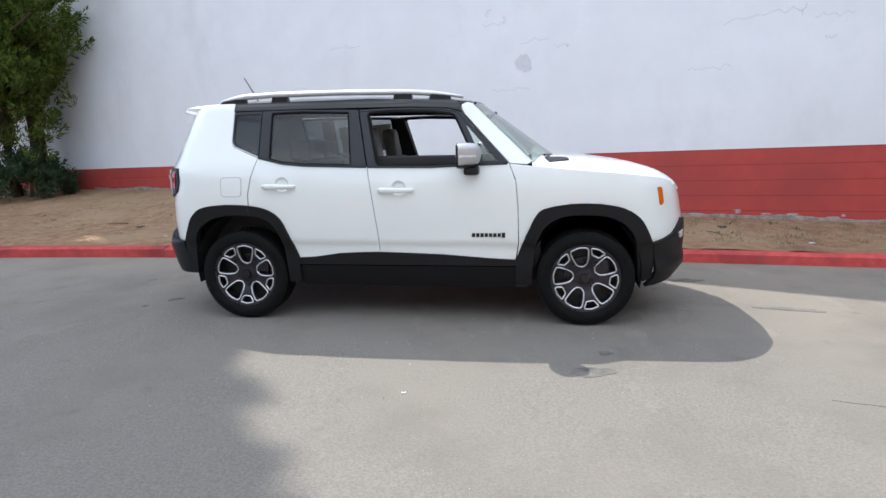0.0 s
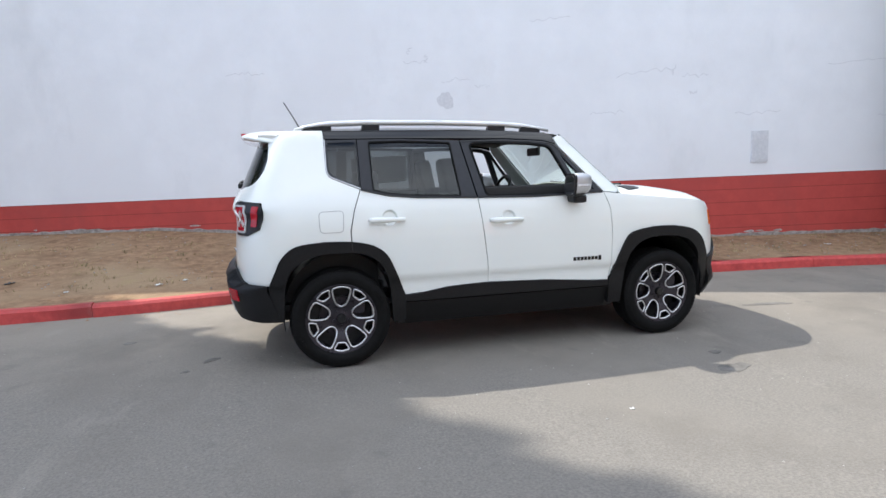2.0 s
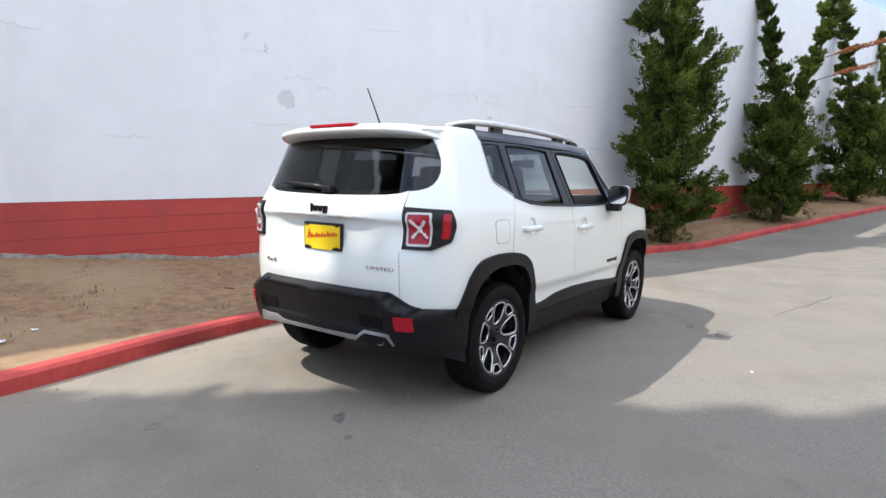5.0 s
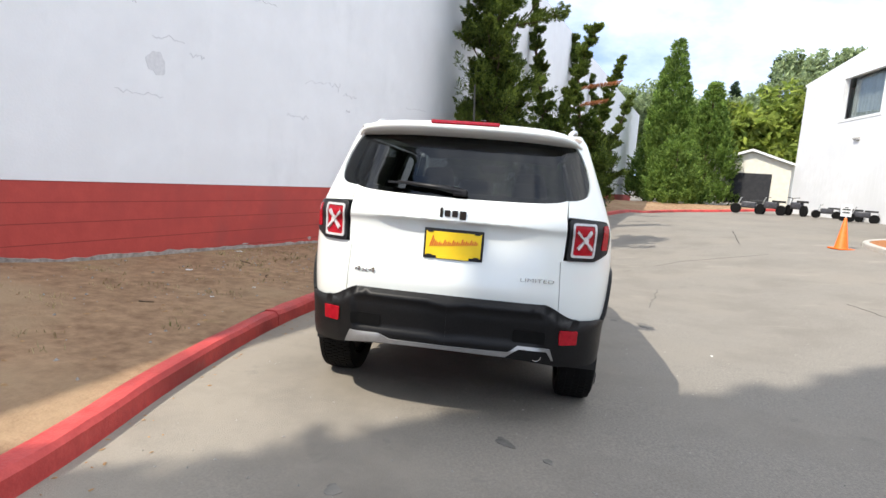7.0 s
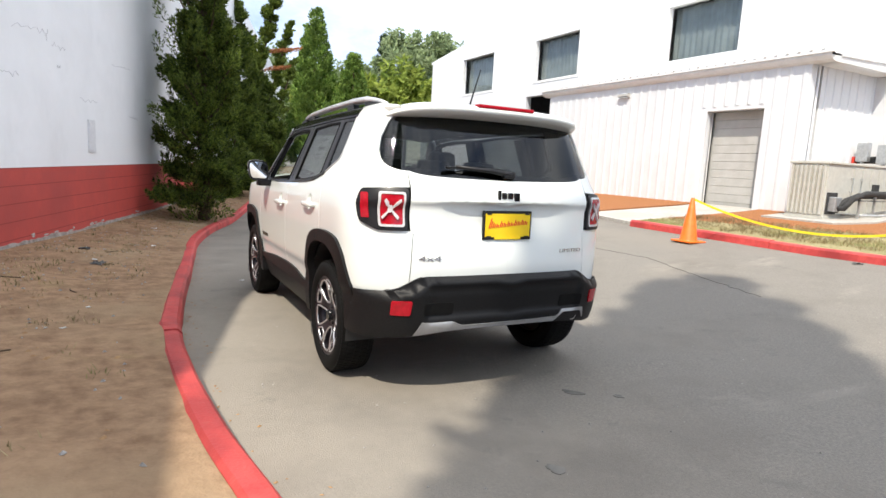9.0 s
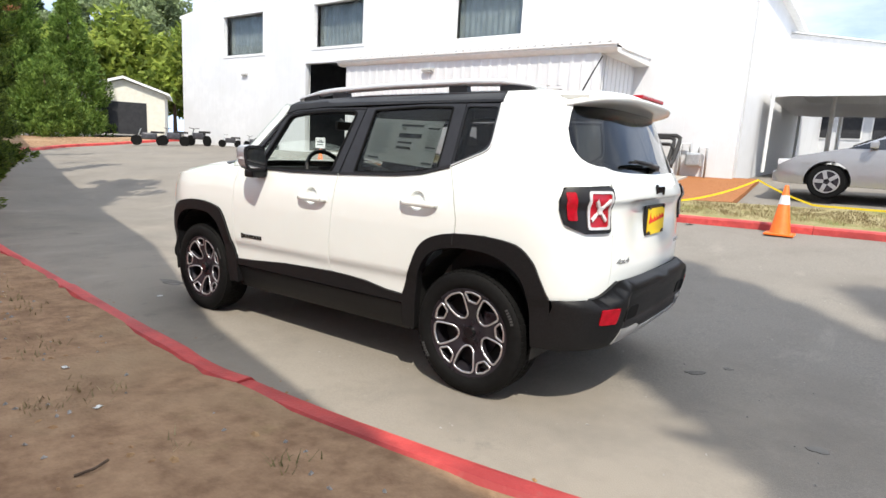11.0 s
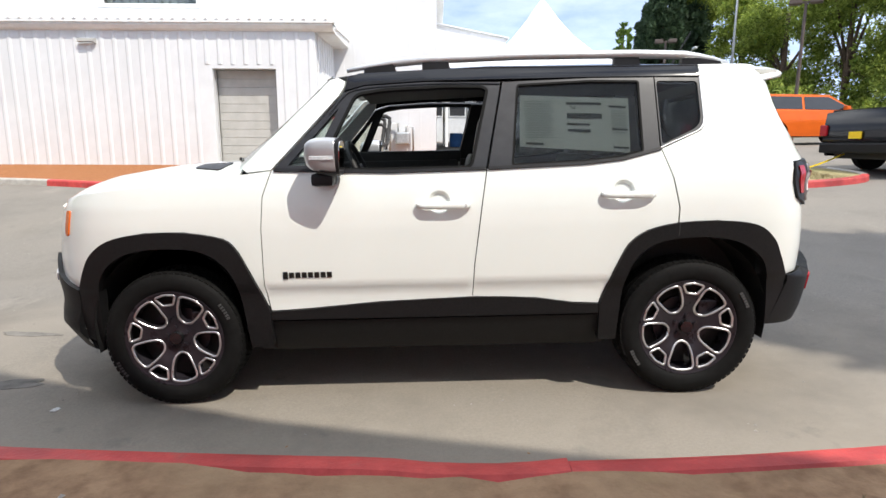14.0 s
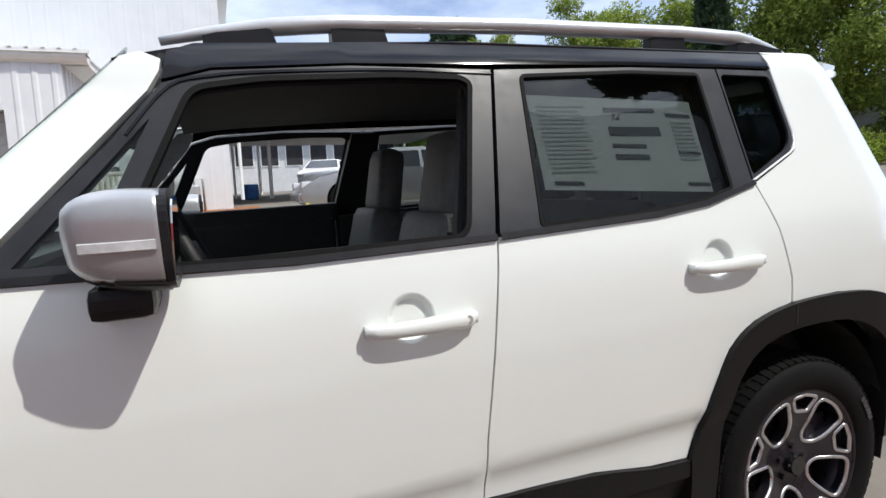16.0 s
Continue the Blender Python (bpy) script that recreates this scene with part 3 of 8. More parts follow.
ARCH_R = [(-0.83, 0.49), (-0.90, 0.67), (-0.96, 0.79), (-1.05, 0.855), (-1.19, 0.888), (-1.39, 0.895), (-1.57, 0.872), (-1.66, 0.80), (-1.70, 0.72), (-1.745, 0.615)]
ARCH_R_IN = [(-0.92, 0.30), (-0.945, 0.58), (-1.01, 0.73), (-1.13, 0.80), (-1.33, 0.815), (-1.48, 0.79), (-1.60, 0.71), (-1.645, 0.58), (-1.66, 0.36)]
ARCH_F = [(0.79, 0.485), (0.86, 0.66), (0.92, 0.79), (0.985, 0.855), (1.17, 0.89), (1.36, 0.89), (1.53, 0.858), (1.64, 0.785), (1.70, 0.69), (1.74, 0.60)]
ARCH_F_IN = [(0.90, 0.30), (0.935, 0.60), (1.00, 0.73), (1.12, 0.80), (1.30, 0.812), (1.45, 0.79), (1.56, 0.72), (1.62, 0.60), (1.645, 0.32)]
SILL = [(-0.83, 0.49), (-0.70, 0.497), (-0.52, 0.525), (-0.22, 0.537), (0.25, 0.522), (0.62, 0.493), (0.79, 0.485)]
BELT = [(-1.335, 1.33), (-1.12, 1.24), (-0.93, 1.195), (-0.75, 1.178), (-0.28, 1.163), (0.18, 1.157), (0.735, 1.175)]
Z_TOP = 1.575


def cut(line, x0, x1):
    """The stretch of a line (x rising or falling) between two x, both ends made."""
    p = sorted(line)
    xs, zs = [a for a, _ in p], [b for _, b in p]
    mid = [q for q in p if min(x0, x1) < q[0] < max(x0, x1)]
    res = [(min(x0, x1), interp(min(x0, x1), xs, zs)), *mid, (max(x0, x1), interp(max(x0, x1), xs, zs))]
    return res if x0 < x1 else res[::-1]


def cup_points(xc, zc):
    return [(xc + 0.02 + r * math.cos(t + r * 9), zc + 0.014 + r * math.sin(t + r * 9)) for r in (0.012, 0.026, 0.038, 0.046, 0.052, 0.058) for t in np.linspace(0, math.tau, 22, endpoint=False)]


def cupped(f, xc, zc, sg):
    """The door skin with the round hand recess behind its handle."""
    def g(u, v):
        p = f(u, v)
        r = math.hypot(u - xc - 0.02, v - zc - 0.014)
        k = max(0.0, min(1.0, (0.054 - r) / 0.016))
        return Vector((p.x, p.y - sg * 0.016 * k * k * (3 - 2 * k), p.z))
    return g


def handle(side_name, xc, zc, sg, parent):
    """A pull handle over its cup."""
    y = half_w(zc)
    bm = bmesh.new()
    nseg = 12
    rings = []
    for i in range(nseg + 1):
        s = -1 + 2 * i / nseg
        end = max(0.0, 1 - abs(s) ** 10)
        rx, rz = 0.012 * (0.35 + 0.65 * end), (0.0185 - 0.003 * s) * (0.45 + 0.55 * end)
        yy = y + 0.030 - 0.015 * abs(s) ** 4
        rings.append([bm.verts.new((xc + 0.128 * s, sg * (yy + rx * math.cos(k * math.tau / 10)), zc + rz * math.sin(k * math.tau / 10))) for k in range(10)])
    for a, b in zip(rings, rings[1:]):
        for k in range(10):
            bm.faces.new((a[k], a[(k + 1) % 10], b[(k + 1) % 10], b[k]))
    bm.faces.new(rings[0])
    bm.faces.new(rings[-1])
    for s in (-0.115, 0.115):
        box(bm, xc + s - 0.012, xc + s + 0.012, min(sg * (y - 0.01), sg * (y + 0.022)), max(sg * (y - 0.01), sg * (y + 0.022)), zc - 0.012, zc + 0.012)
    bmesh.ops.recalc_face_normals(bm, faces=bm.faces)
    h = part("door_handle", bm, M_PAINT, parent, smooth=True)
    if sg > 0 and xc > -0.5:
        bm = bmesh.new()
        cyl(bm, (xc - 0.100, sg * (y + 0.022), zc), (xc - 0.100, sg * (y + 0.0345), zc), 0.0105, seg=14)
        part("lock_button", bm, M_RAIL, h, "small round chrome lock")


def mirror(sg, parent):
    """Door mirror: silver shell, black back frame and foot, lamp strip, glass."""
    mir = new("door_mirror")
    mir.parent = parent
    tagged(mir, "silver-capped door mirror with black foot")
    X0, DEPTH, YC, ZC = 0.400, 0.155, 0.986, 1.234
    rings = []
    for i in range(15):
        k = i / 14
        sc = max(0.0, 1 - k ** 3.2) ** (1 / 2.4)
        ring = []
        for j in range(36):
            a = j * math.tau / 36
            c, q = math.cos(a), math.sin(a)
            y = 0.083 * math.copysign(abs(c) ** 0.55, c) * (0.18 + 0.82 * sc)
            z = 0.084 * math.copysign(abs(q) ** 0.55, q) * (0.14 + 0.86 * sc)
            ring.append((X0 + DEPTH * k, YC + y + 0.010 * (z / 0.084) - 0.012 * k, ZC + z + 0.012 * k))
        rings.append(ring)
    for nm, keep, mtl, lab in (("mirror_shell", True, M_CAP, "satin silver shell"), ("mirror_skirt", False, M_SATIN, "black lower skirt")):
        bm = bmesh.new()
        vv = [[bm.verts.new((x, sg * y, z)) for x, y, z in ring] for ring in rings]
        for ra, rb_, qa in zip(vv, vv[1:], rings):
            for j in range(36):
                m = (j + 1) % 36
                if ((qa[j][2] + qa[m][2]) / 2 > ZC - 0.062) == keep:
                    bm.faces.new((ra[j], ra[m], rb_[m], rb_[j]))
        if keep:
            bm.faces.new(vv[-1])
        bmesh.ops.delete(bm, geom=[v for v in bm.verts if not v.link_faces], context="VERTS")
        bmesh.ops.recalc_face_normals(bm, faces=bm.faces)
        for f_ in bm.faces:
            if keep and f_.normal.dot(f_.calc_center_median() - Vector((X0 + 0.04, sg * YC, ZC))) < 0:
                f_.normal_flip()
        bmesh.ops.solidify(bm, geom=list(bm.faces), thickness=0.003)
        part(nm, bm, mtl, mir, lab, smooth=True)
    edge = [(y, z) for _, y, z in rings[0]]
    part("mirror_frame", sheet(edge, lambda u, v: Vector((X0 - 0.010, sg * u, v)), 0.05, 0.014, 0, flip=sg > 0), M_SATIN, mir)
    glass = [(YC + (y - YC) * 0.86, ZC + (z - ZC) * 0.84) for y, z in edge]
    part("mirror_glass", sheet(glass, lambda u, v: Vector((X0 - 0.014 - 0.06 * (v - ZC), sg * u, v)), 0.05, 0.003, 0, flip=sg > 0), M_MIRROR, mir)
    bm = boxes((0.43, 0.535, min(sg * 0.845, sg * 0.985), max(sg * 0.845, sg * 0.985), 1.100, 1.160), bev=0.02)
    part("mirror_foot", bm, M_SATIN, mir, smooth=False)
    lampline = []
    for i in range(1, 12):
        x, y, z = rings[i][0]
        lampline.append((x, y, ZC - 0.003))
    bm = bmesh.new()
    cols = [[bm.verts.new((x, sg * (y + o), z + h)) for o, h in ((-0.004, -0.010), (0.003, -0.007), (0.003, 0.007), (-0.004, 0.010))] for x, y, z in lampline]
    for ca, cb in zip(cols, cols[1:]):
        for k in range(4):
            bm.faces.new((ca[k], ca[(k + 1) % 4], cb[(k + 1) % 4], cb[k]))
    bm.faces.new(cols[0])
    bm.faces.new(cols[-1])
    bmesh.ops.recalc_face_normals(bm, faces=bm.faces)
    part("side_lamp", bm, M_LAMPCLEAR, mir, "clear indicator strip")


TRIS_FRONT_WIN = rounded([(-0.208, 1.170), (-0.295, 1.535), (-0.27, 1.55), (-0.10, 1.555), (0.20, 1.545), (0.345, 1.525), (0.455, 1.30), (0.525, 1.172), (0.18, 1.168)], 0.035, 5)


def car_side(sg):
    f = lambda u, v: skin(u, v, sg)
    fo = lambda u, v: skin(u, v, sg, 0.018)
    fg = lambda u, v: skin(u, v, sg, -0.006)
    fl = sg > 0
    name = "left" if sg > 0 else "right"
    # white panels
    fender = new("front_wing")
    fender.parent = car
    out = [(0.745, 1.172), (0.79, 1.05), (0.805, 0.90), (0.812, 0.62)] + cut(ARCH_F, 0.80, 1.74) + [(1.83, 0.63), (1.90, 0.66), (1.98, 0.75), (2.0, 0.90), (1.965, 1.0), (1.84, 1.045), (1.60, 1.085), (1.30, 1.115), (1.0, 1.145)]
    part("wing_panel", sheet(qs(out), f, flip=fl), M_PAINT, fender, smooth=True)
    mk = rounded([(1.765, 0.995), (1.80, 0.99), (1.815, 0.88), (1.80, 0.865), (1.785, 0.875)], 0.012)
    part("side_marker", sheet(qs(mk), lambda u, v: skin(u, v, sg, 0.006), 0.02, 0.012, 0, flip=fl), M_AMBER, fender, "amber side marker lamp", smooth=True)
    fdoor = new("front_door")
    fdoor.parent = car
    out = cut(BELT, -0.28, 0.741) + [(0.7875, 1.05), (0.8025, 0.90), (0.8095, 0.62), (0.79, 0.487)] + cut(SILL, 0.78, -0.205) + [(-0.215, 0.70), (-0.235, 0.85), (-0.255, 1.0)]
    part("door_panel", sheet(qs(out), cupped(f, -0.07, 0.995, sg), flip=fl, extra=cup_points(-0.07, 0.995)), M_PAINT, fdoor, smooth=True)
    handle(name, -0.07, 0.995, sg, fdoor)
    fr = [(-0.278, 1.163), (-0.365, Z_TOP), (0.0, 1.582), (0.30, 1.568), (0.40, 1.54), (0.50, 1.42), (0.735, 1.178), (0.18, 1.157)]
    sail = [(0.425, 1.465), (0.495, 1.32), (0.56, 1.193), (0.665, 1.195)]
    part("window_frame", sheet(fr, f, 0.04, 0.03, 0.002, holes=(TRIS_FRONT_WIN, sail), flip=fl), M_PILLAR, fdoor, "satin black window frame, window wound down", smooth=True)
    seal = [p for p in TRIS_FRONT_WIN]
    part("window_seal", rib(seal + seal[:1], lambda u, v: skin(u, v, sg, -0.002), 0.016, 0.008, flip=fl), M_RUBBER, fdoor, "black rubber window seal")
    part("drip_moulding", rib(flowing([(-0.36, Z_TOP - 0.012), (-0.15, 1.570), (0.0, 1.569), (0.20, 1.562), (0.30, 1.553), (0.385, 1.530), (0.47, 1.43)]), f, 0.007, 0.004, flip=fl), M_GLOSSBLACK, fdoor)
    part("sail_pane", sheet(sail, fg, 0.05, 0.004, 0, flip=fl), M_CLEAR, fdoor)
    part("belt_strip", rib([p for p in cut(BELT, -0.277, 0.73)], lambda u, v: skin(u, v - 0.001, sg), 0.017, 0.010, flip=fl), M_SATIN, fdoor)
    bars = new("name_badge")
    bars.parent = fdoor
    for i in range(8):
        x0 = 0.715 - i * 0.0305
        q = [(x0, 0.655), (x0 - 0.0235, 0.655), (x0 - 0.0235, 0.682), (x0, 0.682)] if i else [(x0, 0.650), (x0 - 0.024, 0.650), (x0 - 0.024, 0.686), (x0, 0.686)]
        part("badge_bar", sheet(q, lambda u, v: skin(u, v, sg, 0.004), 0.03, 0.006, 0, flip=fl), M_GLOSSBLACK, bars)
    mirror(sg, fdoor)
    part("door_lining", boxes((-0.2, 0.72, min(sg * 0.72, sg * 0.80), max(sg * 0.72, sg * 0.80), 0.45, 1.165), (-0.1, 0.5, min(sg * 0.66, sg * 0.73), max(sg * 0.66, sg * 0.73), 0.86, 0.93), bev=0.015), M_CABIN, fdoor)
    if sg < 0:
        part("door_ledge", boxes((-0.22, 0.66, -0.80, -0.735, 1.15, 1.235), bev=0.012), M_CABIN, fdoor)
    rdoor = new("rear_door")
    rdoor.parent = car
    out = cut(BELT, -1.118, -0.2825) + [(-0.2575, 1.0), (-0.2375, 0.85), (-0.2175, 0.70), (-0.2075, 0.535)] + cut(SILL, -0.2075, -0.83) + [(-0.90, 0.67), (-0.96, 0.79), (-1.05, 0.855), (-1.195, 0.888), (-1.198, 0.96), (-1.168, 1.10)]
    part("door_panel", sheet(qs(out), cupped(f, -0.95, 1.028, sg), flip=fl, extra=cup_points(-0.95, 1.028)), M_PAINT, rdoor, smooth=True)
    handle(name, -0.95, 1.028, sg, rdoor)
    win = rounded([(-0.405, 1.177), (-0.445, 1.555), (-0.80, 1.568), (-1.035, 1.562), (-1.03, 1.227), (-0.93, 1.205), (-0.75, 1.188)], 0.012, 3)
    fr = cut(BELT, -1.115, -0.286) + [(-0.371, Z_TOP), (-0.8, 1.586), (-1.115, 1.583)]
    part("window_frame", sheet(fr, f, 0.04, 0.03, 0.002, holes=(win,), flip=fl), M_PILLAR, rdoor, "satin black window frame", smooth=True)
    part("window_seal", rib(win + win[:1], lambda u, v: skin(u, v, sg, -0.003), 0.012, 0.006, flip=fl), M_RUBBER, rdoor, "black rubber window seal")
    part("window_pane", sheet(offset(win, -0.004), fg, 0.06, 0.004, 0, flip=fl), M_TINT, rdoor, "dark tinted pane", smooth=True)
    part("belt_strip", rib(cut(BELT, -1.115, -0.287), lambda u, v: skin(u, v - 0.001, sg), 0.017, 0.010, flip=fl), M_SATIN, rdoor)
    # rear quarter with its pane, filler flap and lamp
    quarter = new("rear_quarter")
    quarter.parent = car
    lamp = [("y", 0.605, 1.175), (-1.772, 1.165), (-1.762, 1.10), (-1.79, 0.99), ("y", 0.755, 0.945), ("y", 0.605, 0.945)]
    out = [(-1.122, 1.238), (-1.172, 1.10), (-1.203, 0.96), (-1.20, 0.888), (-1.39, 0.895), (-1.57, 0.872), (-1.66, 0.80), (-1.70, 0.72), (-1.748, 0.610), (-1.80, 0.612), *[("y", y_, bump_top(y_) - 0.008) for y_ in (0.76, 0.72, 0.68, 0.65, 0.62, 0.60)], ("y", 0.585, 0.93), ("y", 0.60, 0.945), *[p for p in lamp[:0:-1]][1:], ("y", 0.605, 1.178), ("y", 0.600, 1.266), ("y", 0.645, 1.271), ("y", 0.685, 1.284), ("y", 0.708, 1.304), ("y", 0.718, 1.335), ("y", 0.718, 1.38), ("y", 0.698, 1.45), ("y", 0.655, 1.53), ("y", 0.60, 1.60), ("y", 0.58, 1.635), (-1.60, 1.645), (-1.345, 1.645), (-1.343, 1.378), (-1.338, 1.350), (-1.323, 1.326), (-1.301, 1.313)]
    part("quarter_panel", sheet(qs(out), f, 0.04, flip=fl), M_PAINT, quarter, smooth=True)
    if sg < 0:
        flap = rounded([(-1.41, 1.095), (-1.245, 1.10), (-1.25, 0.955), (-1.405, 0.955)], 0.03)
        fl_r = flap + flap[:1]
        part("filler_flap", sheet(flap, lambda u, v: skin(u, v, sg, 0.002), 0.05, 0.008, 0, flip=fl), M_PAINT, quarter, smooth=True)
        part("flap_gap", rib(fl_r, lambda u, v: skin(u, v, sg, 0.002), 0.0045, 0.0006, flip=fl), M_PALELINER, quarter)
    pane = rounded([(-1.125, 1.258), (-1.125, 1.565), (-1.325, 1.56), (-1.325, 1.388), (-1.316, 1.356), (-1.292, 1.332)], 0.02, 4)
    surround = [(-1.118, 1.240), (-1.118, 1.583), (-1.342, 1.578), (-1.342, 1.378), (-1.337, 1.350), (-1.322, 1.327), (-1.300, 1.314)]
    part("pane_surround", sheet(surround, f, 0.04, 0.03, 0.0015, holes=(pane,), flip=fl), M_PILLAR, quarter, "satin black surround", smooth=True)
    edge = surround[3:] + surround[:1]
    part("pane_edge", rib([surround[2]] + edge, lambda u, v: skin(u + 0.003, v + 0.003, sg, 0.001), 0.007, 0.003, flip=fl), M_RAIL, quarter, "pale pane edge strip", smooth=True)
    part("quarter_pane", sheet(offset(pane, -0.004), fg, 0.06, 0.004, 0, flip=fl), M_PRIVACY, quarter, "dark tinted pane", smooth=True)
    # tail lamp
    tl = new("tail_lamp")
    tl.parent = car
    tagged(tl, "square red tail lamp in a grey-black bezel")
    lq = rounded(qs(lamp), 0.03)
    part("lamp_bezel", sheet(lq, lambda u, v: skin(u, v, sg, 0.012), 0.03, 0.04, 0.001, flip=fl), M_SATIN, tl, smooth=True)
    sq = rounded(qs([("y", 0.621, 1.153), ("y", 0.748, 1.153), ("y", 0.748, 0.966), ("y", 0.621, 0.966)]), 0.02)
    hole = rounded(qs([("y", 0.632, 1.141), ("y", 0.739, 1.141), ("y", 0.739, 0.979), ("y", 0.632, 0.979)]), 0.015)
    part("white_ring", sheet(sq, lambda u, v: skin(u, v, sg, 0.019), 0.03, 0.012, 0, holes=(hole,), flip=fl), M_LAMPRING, tl, "clear white outer ring", smooth=True)
    part("red_lens", sheet(offset(hole, -0.004), lambda u, v: skin(u, v, sg, 0.014), 0.03, 0.006, 0, flip=fl), M_LAMPRED, tl, smooth=True)
    cx = sum(p[0] for p in hole) / len(hole)
    cz = sum(p[1] for p in hole) / len(hole)
    ex, ez = (max(p[0] for p in hole) - cx) * 0.56, (max(p[1] for p in hole) - cz) * 0.56
    for s1 in (-1, 1):
        line = [(cx - ex * k, cz - s1 * ez * k) for k in (-1, -0.6, 0, 0.6, 1)]
        part("cross_bar", rib(line, lambda u, v: skin(u, v, sg, 0.016), 0.014, 0.008, flip=fl), M_LAMPCROSS, tl, "milky X-shaped bar")
        for s2 in (-1, 1):
            line = [(cx - ex * k * s2, cz - s1 * ez * k * s2) for k in (0.55, 0.8, 1.08)]
            part("cross_end", rib(line, lambda u, v: skin(u, v, sg, 0.0165), 0.020, 0.008, flip=fl), M_LAMPCROSS, tl)
    hub_ = [(cx + 0.019 * math.cos(t), cz + 0.019 * math.sin(t)) for t in np.linspace(0, math.tau, 12, endpoint=False)]
    part("cross_centre", sheet(hub_, lambda u, v: skin(u, v, sg, 0.026), 0.02, 0.008, 0, flip=fl), M_LAMPCROSS, tl, smooth=True)
    sider = rounded(qs([(-1.782, 1.145), (-1.822, 1.145), (-1.838, 1.01), (-1.803, 1.01)]), 0.012)
    part("side_lens", sheet(sider, lambda u, v: skin(u, v, sg, 0.0165), 0.03, 0.01, 0, flip=fl), M_LAMPRED, tl, smooth=True)
    # black cladding
    clad = new("cladding")
    clad.parent = car
    tagged(clad, "black grained plastic wheel arch and sill cladding")
    ring = flowing(ARCH_R) + [(-1.745, 0.40), (-1.66, 0.36)] + flowing(ARCH_R_IN[::-1])[1:] + [(-0.83, 0.30)]
    part("rear_arch", sheet(qs(ring), fo, 0.04, 0.05, 0.001, flip=fl), M_PLASTIC, clad, smooth=True)
    ring = flowing(ARCH_F) + [(1.74, 0.34), (1.645, 0.32)] + flowing(ARCH_F_IN[::-1])[1:] + [(0.79, 0.30)]
    part("front_arch", sheet(qs(ring), fo, 0.04, 0.05, 0.001, flip=fl), M_PLASTIC, clad, smooth=True)
    part("arch_seam", rib([(-1.197, 0.885), (-1.197, 0.86), (-1.195, 0.825)], lambda u, v: skin(u, v, sg, 0.0185), 0.006, 0.001, flip=fl), M_CABIN, clad)
    part("sill_cover", sheet(flowing(SILL) + [(0.79, 0.44), (-0.83, 0.44)], lambda u, v: skin(u, v, sg, 0.014), 0.05, 0.03, 0.001, flip=fl), M_PLASTIC, clad, smooth=True)
    part("sill_underside", sheet([(-0.83, 0.43), (0.79, 0.43), (0.79, 0.26), (-0.83, 0.26)], lambda u, v: skin(u, v, sg, 0.0 - 0.25 * max(0, 0.43 - v)), 0.06, 0.03, 0, flip=fl), M_PLASTIC, clad, smooth=True)
    # wheel wells
    for xc in (-1.285, 1.285):
        bm = bmesh.new()
        k0, k1 = sg * 0.86, sg * 0.50
        prof = [(xc + 0.39 * math.cos(t), 0.39 + 0.43 * math.sin(t)) for t in np.linspace(-0.25, math.pi + 0.25, 20)]
        va = [bm.verts.new((x, k0, z)) for x, z in prof]
        vb = [bm.verts.new((x, k1, z)) for x, z in prof]
        for i in range(len(prof) - 1):
            bm.faces.new((va[i], va[i + 1], vb[i + 1], vb[i]))
        bm.faces.new(vb)
        part("wheel_well", bm, M_CABIN, clad)
    # side strip of the roof
    strip = [(-1.343, 1.585), (-0.8, 1.590), (0.0, 1.586), (0.30, 1.572), (0.40, 1.545), (0.385, 1.61), (0.33, 1.632), (-0.3, 1.655), (-1.343, 1.645)]
    part("roof_side_strip", sheet(strip, f, 0.05, 0.02, 0.001, flip=fl), M_GLOSSBLACK, car, "gloss black roof side strip", smooth=True)
    # roof rail
    rail = new("roof_rail")
    rail.parent = car
    tagged(rail, "silver roof rail on black feet")
    xs = list(np.linspace(-1.53, 0.40, 25))
    top = [(x, sg * interp(x, [-1.53, -1.3, -0.2, 0.1, 0.40], [0.60, 0.625, 0.625, 0.62, 0.60]), interp(x, [-1.53, -1.42, -1.30, -1.05, -0.5, 0.0, 0.2, 0.33, 0.40], [1.655, 1.680, 1.694, 1.704, 1.706, 1.696, 1.682, 1.666, 1.652])) for x in xs]
    bm = tube(top, [0.010 + 0.011 * min(1, i / 3, (24 - i) / 3) for i in range(25)], 10)
    for v in bm.verts:
        v.co.y = sg * 0.62 + (v.co.y - sg * 0.62) * 1.25
    part("rail_bar", bm, M_RAIL, rail, smooth=True)
    for a, b in ((-1.50, -1.28), (-1.08, -0.94), (-0.13, 0.02), (0.14, 0.31)):
        zt = lambda x: interp(x, [p[0] for p in top], [p[2] for p in top]) - 0.008
        bm = bmesh.new()
        vs = []
        for x, w in ((a, 0), (a + 0.03, 1), (b - 0.03, 1), (b, 0)):
            for s in (-0.02, 0.02):
                vs.append((bm.verts.new((x, sg * 0.62 + s, 1.615)), bm.verts.new((x + (0.02 if w == 0 and x == a else 0), sg * 0.62 + s, zt(x) if w else zt(x) - 0.004))))
        for i in range(3):
            for s in (0, 1):
                q0, q1 = vs[2 * i + s], vs[2 * i + 2 + s]
                bm.faces.new((q0[0], q1[0], q1[1], q0[1]))
            bm.faces.new((vs[2 * i][1], vs[2 * i + 1][1], vs[2 * i + 3][1], vs[2 * i + 2][1]))
        bm.faces.new((vs[0][0], vs[0][1], vs[1][1], vs[1][0]))
        bm.faces.new((vs[6][0], vs[6][1], vs[7][1], vs[7][0]))
        bmesh.ops.recalc_face_normals(bm, faces=bm.faces)
        part("rail_foot", bm, M_SATIN, rail, "black foot")
